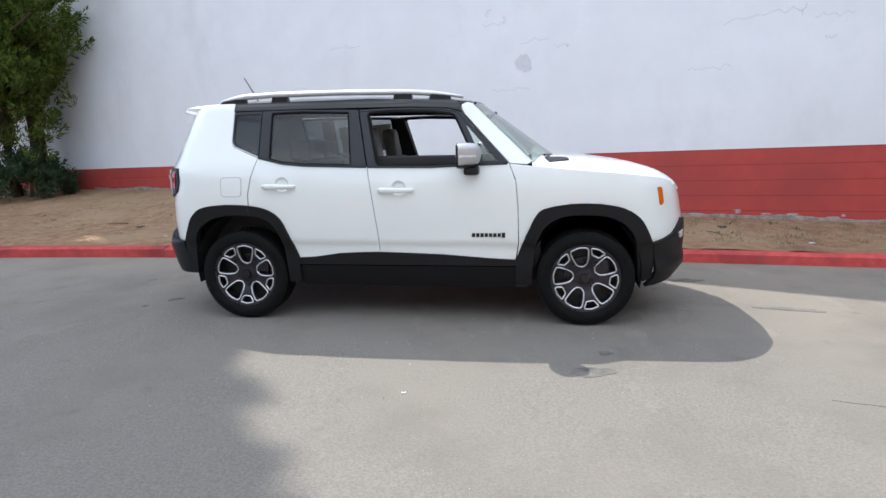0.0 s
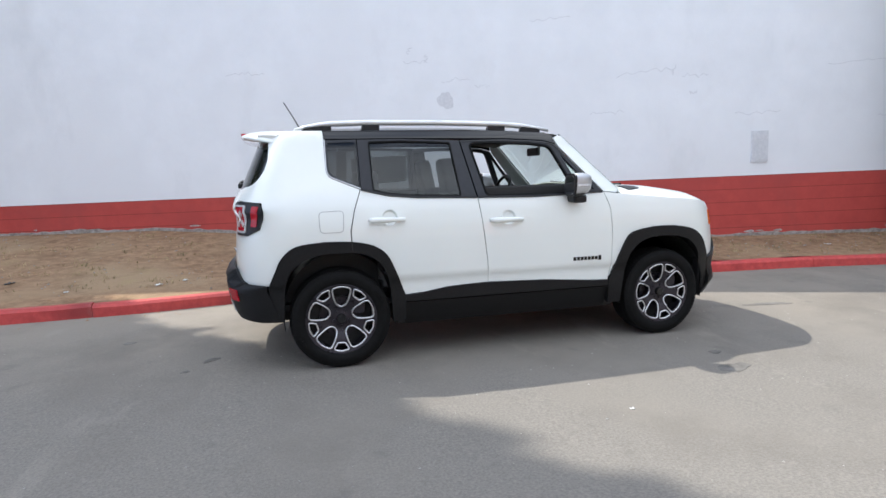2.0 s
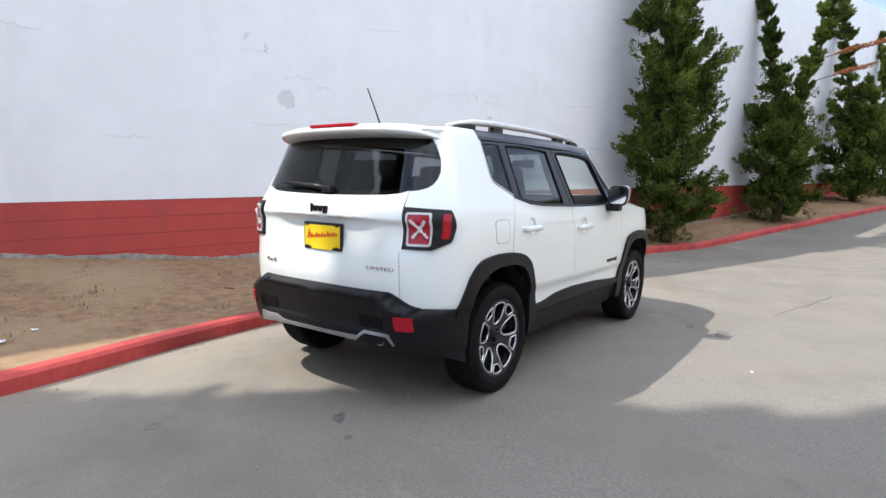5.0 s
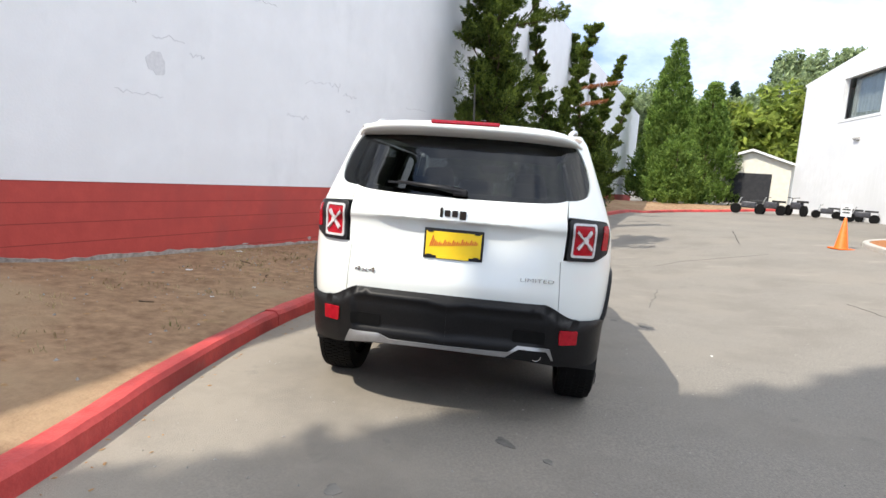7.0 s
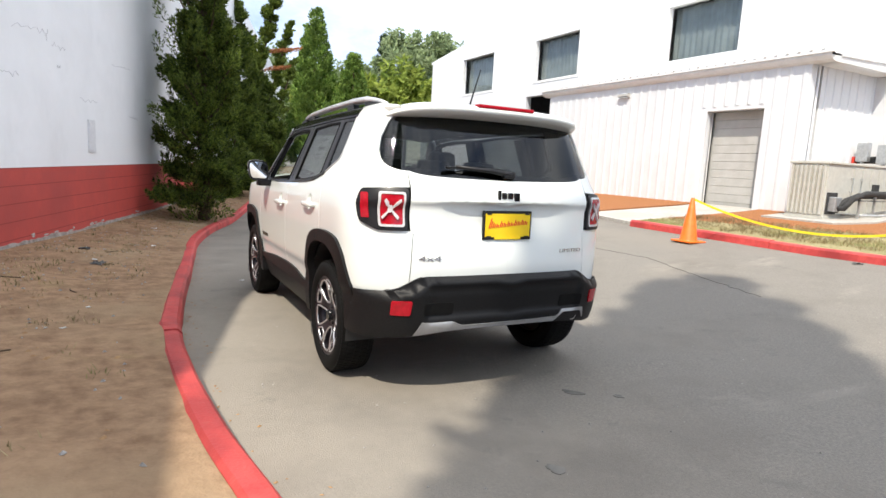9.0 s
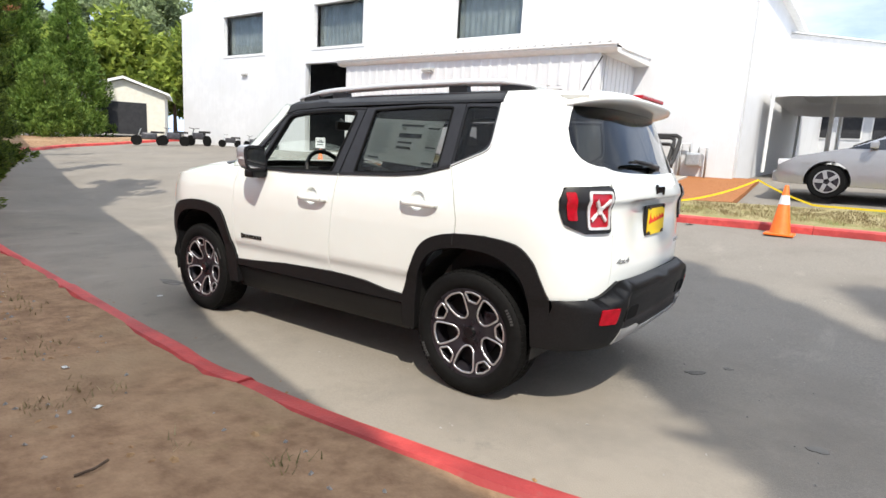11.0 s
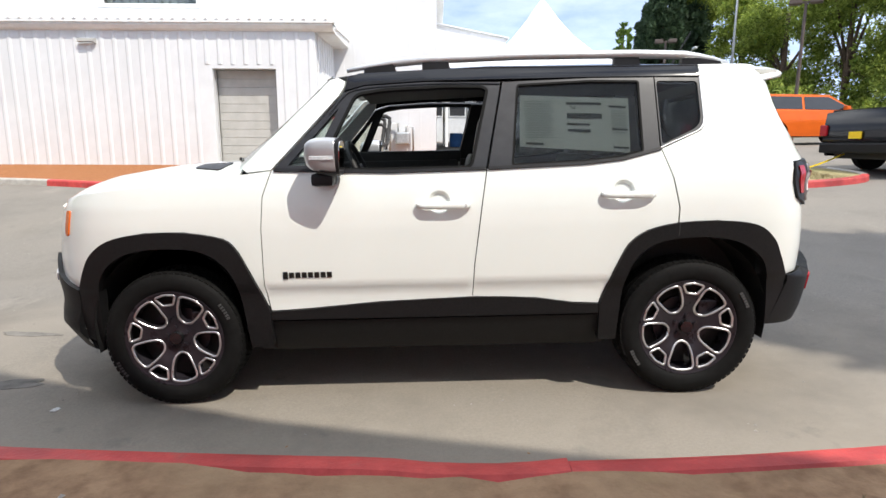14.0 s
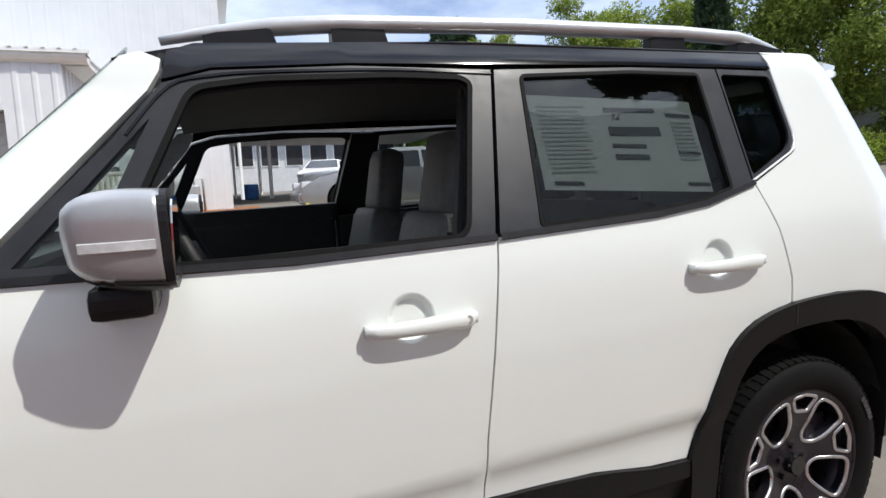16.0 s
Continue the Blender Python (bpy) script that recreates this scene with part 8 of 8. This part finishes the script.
# hedge behind the lot
rs = np.random.RandomState(5)
hedge = tagged(new("hedge"), "green hedge and shrubs along the back of the lot", "hedge", kind="stuff")
cs = []
for az in np.arange(-150, -108, 0.35):
    for _ in range(5):
        d = 37 + 4 * math.sin(az * 0.9) + rs.uniform(-1.5, 1.5)
        x, y = polar(-0.5, 3.5, az, d)
        cs.append((x, y, ground_z(x, y) + rs.uniform(0.1, 1.3 + 1.2 * math.sin(az * 1.7) ** 2)))
crown_mesh("shrub_leaves", leaves(rs, cs, [0.6] * len(cs), 60, 0.22), M_BROAD, hedge)

# motor mowers and bicycles by the hall's far corner
M_MOTO = mat("dark_machine_paint", (0.03, 0.03, 0.035), (0.08, 0.08, 0.09), 12, 0.4)
for i, (x, y, rz, col) in enumerate(((24.4, -11.6, 30, M_MOTO), (23.4, -12.3, 10, M_MOTO), (21.3, -12.6, 80, M_MOTO), (19.6, -12.7, 20, M_MOTO), (25.6, -11.0, 60, M_MOTO), (18.6, -12.6, 60, M_MOTO))):
    sc = 0.8 if i in (0, 1, 4) else 0.55
    mt = thing("motorcycle" if sc > 0.7 else "push_mower", ("parked motorcycle with dark fairing" if sc > 0.7 else "small dark push mower") + " by the hall wall", "motorcycle" if sc > 0.7 else "mower", pose(x, y, ground_z(x, y), 0, 0, rz) @ Matrix.Scale(sc, 4), "machines by the hall")
    for c in (-0.68, 0.68):
        bm = bmesh.new()
        cyl(bm, (c, -0.06, 0.31), (c, 0.06, 0.31), 0.31, seg=20)
        part("wheel", bm, M_RUBBER, mt)
    bm = bmesh.new()
    box(bm, -0.45, 0.40, -0.14, 0.14, 0.38, 0.78)
    bevelled(bm, 0.08)
    part("body", bm, col, mt, smooth=True)
    part("seat", boxes((-0.85, -0.1, -0.12, 0.12, 0.76, 0.88), bev=0.03), M_CABIN, mt)
    part("fork", tube([(0.68, 0, 0.31), (0.45, 0, 0.95), (0.40, 0.0, 1.02)], 0.035, 6), M_GALV, mt)
    part("handlebar", tube([(0.38, -0.36, 1.04), (0.42, 0, 1.0), (0.38, 0.36, 1.04)], 0.02, 6), M_CABIN, mt)


# low building and shrubs across the lot's edge
bx_, by_ = polar(0.3, 2.06, -148.5, 46)
house = thing("bungalow", "low white building with a grey roof and striped awning", "building", pose(bx_, by_, ground_z(bx_, by_), 0, 0, 32))
part("wall", slab([(-8, 0), (8, 0), (8, 3.1), (-8, 3.1)], -4, 4), M_TRIM, house)
part("roof", slab([(-8.6, 3.1), (8.6, 3.1), (8.6, 3.35), (6.5, 4.3), (-6.5, 4.3), (-8.6, 3.35)], -4.6, 4.6), M_GREYDOOR, house, "shallow grey roof")
for k in range(5):
    w_ = part("window", boxes((-7 + 3 * k, -5.4 + 3 * k, 3.98, 4.03, 0.9, 2.2)), M_INSHADE, house, "dark window")
    part("window_frame", boxes((-7.08 + 3 * k, -5.32 + 3 * k, 4.0, 4.06, 2.2, 2.28), (-7.08 + 3 * k, -5.32 + 3 * k, 4.0, 4.06, 0.82, 0.9)), M_TRIM, w_)
for k in range(16):
    bm = boxes((-7.6 + 0.95 * k, -7.1 + 0.95 * k, 0, 1.3, 0, 0.04))
    bm.transform(pose(0, 4.0, 2.75, -28, 0, 0))
    part("awning_strip", bm, M_GREYDOOR, house, "grey awning strip")
rs = np.random.RandomState(77)
for k, (az_, d_, h_) in enumerate(((-143, 31, 1.5), (-146, 29, 1.7), (-149.5, 30, 1.4), (-153, 28, 1.6))):
    x, y = polar(0.3, 2.06, az_, d_)
    sh = thing("roadside_shrub", "yellow-green leafy shrub at the edge of the lot", "shrub", pose(x, y, ground_z(x, y)), "shrubs by the lot")
    part("stem", tube([(0, 0, -0.05), (0.05, 0.02, 0.4), (0.1, 0, h_ * 0.6)], [0.05, 0.04, 0.015], 7), M_BARK, sh, smooth=True)
    dd = rs.normal(size=(150, 3))
    dd[:, 2] = np.abs(dd[:, 2])
    dd /= np.linalg.norm(dd, axis=1)[:, None]
    crown_mesh("crown", plumes(rs, dd * np.array([1.0, 1.0, h_ * 0.6]), dd + np.array([0, 0, 0.3]), rs.uniform(0.3, 0.6, 150), rs.uniform(0.14, 0.24, 150), 40, 0.14), M_BROAD, sh)

# ---- details of the long wall ----
M_PATCH = mat("grey_plaster_patch", (0.64, 0.65, 0.67), (0.72, 0.73, 0.75), 25, 0.85, bump=0.4)
M_CHIP = mat("bare_plaster_chip", (0.26, 0.22, 0.20), (0.52, 0.49, 0.47), 30, 0.9, bump=0.5)
M_CRACK = mat("hairline_crack", (0.58, 0.59, 0.61), (0.67, 0.68, 0.70), 30, 0.9)


def on_wall(world_x, z):
    """Place along the wall of a point of it, from its x."""
    return (world_x - WORG.x) / WDIR.x, z


def wall_blob(name, u, z, ru, rz, seed, material, ring=False, out=0.004):
    """A thin irregular patch of plaster on the wall's face."""
    rs = np.random.RandomState(seed)
    ph = rs.uniform(0, 6, 4)
    pts = []
    for a in np.linspace(0, math.tau, 28, endpoint=False):
        r = 1 + 0.10 * math.sin(2 * a + ph[0]) + 0.10 * math.sin(3 * a + ph[1]) + 0.07 * math.sin(7 * a + ph[2])
        pts.append((u + ru * r * math.cos(a), z + rz * r * math.sin(a)))
    holes = [[(u + (p[0] - u) * 0.8, z + (p[1] - z) * 0.8) for p in pts]] if ring else []
    y = -0.006 if z < BAND else 0.0
    return part(name, sheet(pts, lambda a, b: Vector((a, y - out, b)), 0.12, out, 0, holes=holes), material, wall_left)


u0, _ = on_wall(0.906, 0)
wall_blob("round_patch", u0, 2.385, 0.115, 0.13, 1, M_PATCH)
up, _ = on_wall(5.53, 0)
panel = part("wall_vent", boxes((up - 0.13, up + 0.13, -0.018, 0.0, 1.26, 1.74), bev=0.004), M_PATCH, wall_left, "grey louvred vent panel")
for k in range(7):
    part("vent_louvre", boxes((up - 0.11, up + 0.11, -0.026, -0.017, 1.30 + k * 0.06, 1.325 + k * 0.06)), M_PATCH, panel)
# fine cracks and scrapes
rs = np.random.RandomState(8)


def crack(u, z, du, dz, seed, w=0.007, material=None):
    r = np.random.RandomState(seed)
    n = 12
    line = [(u + du * k / n + 0.02 * r.randn() * (1 if abs(dz) > abs(du) else 0.3), z + dz * k / n + 0.018 * r.randn() * (0.3 if abs(dz) > abs(du) else 1)) for k in range(n + 1)]
    part("wall_crack", rib(line, lambda a, b: Vector((a, -0.001, b)), w, 0.003), material or M_CRACK, wall_left)


for i, (u, z, du, dz) in enumerate(((-0.6, 2.95, 0.35, 0.02), (-0.55, 3.08, 0.02, 0.10), (-0.28, 2.95, 0.02, 0.12), (-0.05, 2.66, 0.42, 0.03), (0.45, 2.58, 0.22, 0.0), (-0.5, 2.03, 0.6, 0.0), (2.6, 2.66, 0.9, 0.06), (3.6, 2.60, 0.4, 0.02), (3.45, 2.62, 0.02, 0.14), (3.7, 2.35, 0.12, 0.0), (2.2, 2.1, 0.5, 0.02), (4.4, 2.0, 0.7, 0.02), (5.8, 2.7, 0.9, 0.02), (6.6, 1.9, 0.5, 0.0), (-2.2, 1.8, 0.5, 0.02), (-3.3, 2.9, 0.6, 0.0), (7.6, 2.3, 0.4, 0.03), (1.3, 3.5, 0.6, 0.02))):
    crack(u, z, du, dz, 200 + i)
for i in range(14):
    u = rs.choice((rs.uniform(-7, 9), rs.normal(2.6, 0.5), rs.normal(4.2, 0.4)))
    zf = interp(WORG.x + u * WDIR.x, *WALL_FOOT)
    wall_blob("chipped_plaster", u, zf + rs.uniform(0.02, 0.10), rs.uniform(0.02, 0.10), rs.uniform(0.006, 0.022), 300 + i, M_CHIP, False, 0.003)
# bare grey foot of the wall, its paint broken off unevenly
M_FOOT = mat("bare_wall_foot", (0.20, 0.17, 0.15), (0.40, 0.37, 0.34), 14, 0.95, bump=0.6)
vs, fs, us = [], [], np.arange(-9.5, 16.0, 0.06)
for k, u in enumerate(us):
    zf = interp(WORG.x + u * WDIR.x, *WALL_FOOT)
    top_ = zf + 0.035 + 0.03 * noise.noise(Vector((u * 1.3, 0, 5))) + 0.022 * noise.noise(Vector((u * 7, 0, 9)))
    vs += [(u, -0.012, zf - 0.12), (u, -0.012, top_), (u, 0.0, top_ + 0.006)]
    if k:
        a = 3 * (k - 1)
        fs += [(a, a + 3, a + 4, a + 1), (a + 1, a + 4, a + 5, a + 2)]
part("wall_footing", (vs, [], fs), M_FOOT, wall_left, "bare grey crumbling foot of the wall")
# courses of blocks showing through the paint
M_JOINT = mat("red_paint_in_joints", (0.24, 0.03, 0.027), (0.29, 0.04, 0.034), 8, 0.8)
for k in range(5):
    z = 0.26 + 0.2 * k
    part("block_joint", boxes((-9, 30, -0.0065, -0.0055, z - 0.005, z + 0.005)), M_JOINT, wall_left)

# ---- loose things on the ground ----
M_LITTER = mat("white_paper_litter", (0.62, 0.62, 0.60), (0.75, 0.75, 0.73), 20, 0.8)
M_STONE = mat("grey_pebble", (0.20, 0.19, 0.175), (0.38, 0.36, 0.33), 20, 0.9, bump=0.4)
M_LEAF = mat("dead_leaf", (0.22, 0.11, 0.045), (0.36, 0.22, 0.10), 20, 0.8)
M_STAIN = mat("oil_stain", (0.10, 0.094, 0.085), (0.19, 0.178, 0.16), 14, 0.85, c3=(0.21, 0.196, 0.175), s3=5, spec=0.2)


def scatter_mesh(name, label, spots, size, material, flatness, seed, category):
    """Many loose bits as one mesh: small bent chips lying on the ground."""
    r = np.random.RandomState(seed)
    vs, fs = [], []
    for x, y, z in spots:
        s = size * r.uniform(0.5, 1.5)
        a = r.uniform(0, math.tau)
        c, q = math.cos(a), math.sin(a)
        k = len(vs)
        m = 5
        for j in range(m):
            t = j * math.tau / m
            rr = s * r.uniform(0.6, 1.1)
            px, py = rr * math.cos(t), 0.6 * rr * math.sin(t)
            vs.append((x + px * c - py * q, y + px * q + py * c, z + 0.002))
        vs.append((x, y, z + 0.002 + s * flatness))
        fs += [(k + j, k + (j + 1) % m, k + m) for j in range(m)]
    ob = tagged(new(name), label, category, kind="stuff")
    part("bits", (vs, [], fs), material, ob)
    return ob


def bank_spots(n, seed, x0=-7, x1=12, lo=0.06, hi=1.0):
    r = np.random.RandomState(seed)
    res = []
    for _ in range(n):
        i = min(range(len(KERB)), key=lambda q: abs(KERB[q].x - r.uniform(x0, x1)) + (99 if KERB[q].y < -6 else 0))
        x0_ = KERB[i].x + r.uniform(-0.12, 0.12)
        a = KERB[i] + SIDE[i] * (KERB_W + 0.03)
        f = r.uniform(lo, hi)
        y = a.y + (wall_y(x0_) - a.y) * f
        res.append((x0_, y))
    return res


dep = bpy.context.evaluated_depsgraph_get()


def drop_on(ob, x, y, top=6.0):
    hit, p, _, _ = ob.ray_cast(Vector((x, y, top)), Vector((0, 0, -1)))
    return p.z if hit else None


def on_bank(spots):
    res = []
    for x, y in spots:
        z = drop_on(bank, x, y)
        if z is not None:
            res.append((x, y, z))
    return res


scatter_mesh("pebbles", "scattered small grey pebbles on the dirt bank", on_bank(bank_spots(700, 41)), 0.014, M_STONE, 0.7, 1, "pebbles")
scatter_mesh("dead_leaves", "dead brown leaves lying on the dirt bank", on_bank(bank_spots(420, 42)), 0.024, M_LEAF, 0.25, 2, "leaves")
r = np.random.RandomState(43)
road = []
for _ in range(900):
    i = r.randint(16, len(KERB) - 60)
    p = KERB[i] - SIDE[i] * abs(r.normal(0.0, 0.10))
    road.append((p.x + r.uniform(-0.1, 0.1), p.y, ground_z(p.x, p.y)))
scatter_mesh("gutter_litter", "dead leaves and grit along the kerb's foot", road, 0.012, M_LEAF, 0.3, 3, "leaves")
grit = [(r.uniform(-7, 9), r.uniform(-6, 1.3)) for _ in range(1500)]
scatter_mesh("loose_grit", "pale loose grit scattered over the asphalt", [(x, y, ground_z(x, y)) for x, y in grit], 0.007, M_STONE, 0.6, 4, "grit")

# tufts of dry grass and weeds on the bank
M_STRAW = leaf_mat("dry_straw", (0.20, 0.15, 0.07), (0.42, 0.34, 0.19), 0.25)
M_WEED = leaf_mat("green_weeds", (0.10, 0.10, 0.04), (0.22, 0.20, 0.08), 0.25)


def tufts(name, label, spots, blades, h, material, seed, category):
    r = np.random.RandomState(seed)
    v = []
    for x, y, z in spots:
        n = r.randint(blades // 2, blades)
        for _ in range(n):
            a, l = r.uniform(0, math.tau), h * r.uniform(0.5, 1.3)
            bx, by = x + r.normal(0, 0.05), y + r.normal(0, 0.05)
            lean_ = r.uniform(0.3, 1.3)
            dx, dy = math.cos(a) * l * lean_, math.sin(a) * l * lean_
            w = 0.004
            v += [(bx - w * math.sin(a), by + w * math.cos(a), z - 0.005), (bx + w * math.sin(a), by - w * math.cos(a), z - 0.005), (bx + dx + w * 0.3, by + dy, z + l), (bx + dx - w * 0.3, by + dy, z + l)]
    ob = tagged(new(name), label, category, kind="stuff")
    crown_mesh("blades", np.array(v), material, ob)


tufts("dry_grass", "thin dry straw-coloured grass on the dirt bank", on_bank(bank_spots(560, 44, -9, 14, 0.15, 0.98)), 14, 0.03, M_STRAW, 5, "grass")
tufts("weeds", "small green weeds on the dirt bank", on_bank(bank_spots(50, 45, -9, 14, 0.1, 0.95)), 22, 0.035, M_WEED, 6, "weeds")
isl = []
for _ in range(1800):
    x, y = r.uniform(-7.6, 3.5), r.uniform(-8.6, -6.95)
    isl.append((x, y, ground_z(x, y) + 0.10))
tufts("island_grass", "short dry yellow-green grass on the kerbed island", isl, 12, 0.05, M_STRAW, 7, "grass")


def flat_blob(name, label, x, y, rx, ry, seed, material, h=0.004, rot=0.0, jag=1.0):
    rs_ = np.random.RandomState(seed)
    ph = rs_.uniform(0, 6, 4)
    pts = []
    for a in np.linspace(0, math.tau, 30, endpoint=False):
        q = 1 + jag * (0.16 * math.sin(2 * a + ph[0]) + 0.13 * math.sin(3 * a + ph[1]) + 0.09 * math.sin(5 * a + ph[2]) + 0.06 * math.sin(9 * a + ph[3]))
        px, py = rx * q * math.cos(a), ry * q * math.sin(a)
        pts.append((x + px * math.cos(rot) - py * math.sin(rot), y + px * math.sin(rot) + py * math.cos(rot)))
    ob = part(name, sheet(pts, lambda u, v: Vector((u, v, ground_z(u, v) + h)), 0.12, h, 0), material)
    return tagged(ob, label, "stain", "stains on the asphalt")


for i, (x, y, rx, ry, ro) in enumerate(((1.25, -1.72, 0.14, 0.06, 0.3), (1.36, -1.41, 0.05, 0.03, 0.2), (-2.2, -0.38, 0.06, 0.035, 0.5), (2.9, -0.35, 0.20, 0.05, -0.2), (-2.9, 0.3, 0.05, 0.03, 0.6), (2.35, 0.55, 0.17, 0.06, 0.1), (-2.35, -0.6, 0.03, 0.02, 0.1))):
    flat_blob("oil_stain", "dark oily stain on the grey asphalt", x, y, rx, ry, 400 + i, M_STAIN, 0.003, ro)


def rag(name, label, x, y, z, s, seed, material, category):
    """A small crumpled piece of litter."""
    rs_ = np.random.RandomState(seed)
    bm = bmesh.new()
    bmesh.ops.create_grid(bm, x_segments=7, y_segments=7, size=s)
    for v in bm.verts:
        v.co.z = s * 0.55 * abs(noise.noise(Vector((v.co.x / s * 1.6 + seed, v.co.y / s * 1.6, seed)))) + 0.004
        q_ = noise.noise_vector(Vector((v.co.x / s * 1.1 + seed, v.co.y / s * 1.1, 2.0)))
        v.co.x += 0.45 * s * q_.x
        v.co.y = 0.65 * v.co.y + 0.45 * s * q_.y
    bm.transform(pose(x, y, z, 0, 0, rs_.uniform(0, 360)))
    bmesh.ops.solidify(bm, geom=list(bm.faces), thickness=0.002)
    tagged(part(name, bm, material), label, category)


M_DARKRAG = mat("dark_plastic_scrap", (0.03, 0.03, 0.03), (0.09, 0.09, 0.09), 20, 0.6)
LITTER = [(-3.0, 2.15, 0.07, M_LITTER), (-2.75, 2.3, 0.05, M_LITTER), (-3.9, 2.1, 0.04, M_LITTER), (2.6, 2.35, 0.05, M_LITTER), (0.55, 3.15, 0.05, M_LITTER), (1.9, 3.3, 0.07, M_LITTER), (4.0, 1.75, 0.05, M_LITTER), (0.25, 2.25, 0.03, M_LITTER), (-0.35, 2.35, 0.03, M_LITTER), (6.0, 1.7, 0.06, M_LITTER)]
for i, (x, y, s, m_) in enumerate(LITTER):
    z = drop_on(bank, x, y)
    if z is not None:
        rag("paper_scrap", "crumpled white paper scrap on the dirt bank", x, y, z, s * 0.6, 500 + i, m_, "litter")
for i, (x, y, s) in enumerate(((2.35, 2.3, 0.09), (-4.6, 2.6, 0.05), (3.3, 2.5, 0.06))):
    z = drop_on(bank, x, y)
    if z is not None:
        rag("plastic_scrap", "crumpled dark plastic scrap on the dirt bank", x, y, z, s, 520 + i, M_DARKRAG, "litter")
for i, (x, y, s) in enumerate(((1.9, 0.9, 0.02), (0.2, -2.1, 0.013), (-0.68, -6.35, 0.06))):
    rag("road_scrap", "small pale scrap lying on the asphalt", x, y, ground_z(x, y), s, 540 + i, M_LITTER if i != 2 else M_DARKRAG, "litter")
for i, (x, y, rz, l) in enumerate(((0.85, 2.4, 20, 0.16), (-0.9, 2.6, 100, 0.12), (1.3, 2.9, 60, 0.2), (-5.2, 2.9, 5, 0.35), (3.1, 2.2, 130, 0.15))):
    z = drop_on(bank, x, y)
    if z is not None:
        st_ = tagged(part("twig", tube([(-l / 2, 0, 0.01), (0, 0.02, 0.014), (l / 2, 0, 0.01)], 0.005, 6), M_BARK), "dry brown twig on the dirt bank", "twig")
        st_.matrix_world = pose(x, y, z, 0, 0, rz)

# cracks in the asphalt
M_TAR = mat("dark_crack", (0.05, 0.047, 0.042), (0.09, 0.085, 0.075), 20, 0.9)
ground_ob = bpy.data.objects["ground"]
for i, pts in enumerate((((2.4, -1.98), (4.3, -2.5)), ((6.0, -2.0), (7.6, -3.6), (8.2, -5.6)), ((-1.0, -3.9), (1.2, -4.6), (3.0, -4.5)), ((10.2, -5.6), (14.5, -6.8)), ((-6.2, -1.2), (-4.6, -2.9)))):
    r_ = np.random.RandomState(600 + i)
    line = []
    for a, b in zip(pts, pts[1:]):
        n_ = max(4, int(math.hypot(b[0] - a[0], b[1] - a[1]) / 0.09))
        line += [(a[0] + (b[0] - a[0]) * k / n_ + r_.randn() * 0.012, a[1] + (b[1] - a[1]) * k / n_ + r_.randn() * 0.012) for k in range(n_)]
    part("asphalt_crack", rib(line, lambda u, v: Vector((u, v, ground_z(u, v) + 0.001)), 0.011 + 0.004 * (i % 2), 0.002), M_TAR, ground_ob)
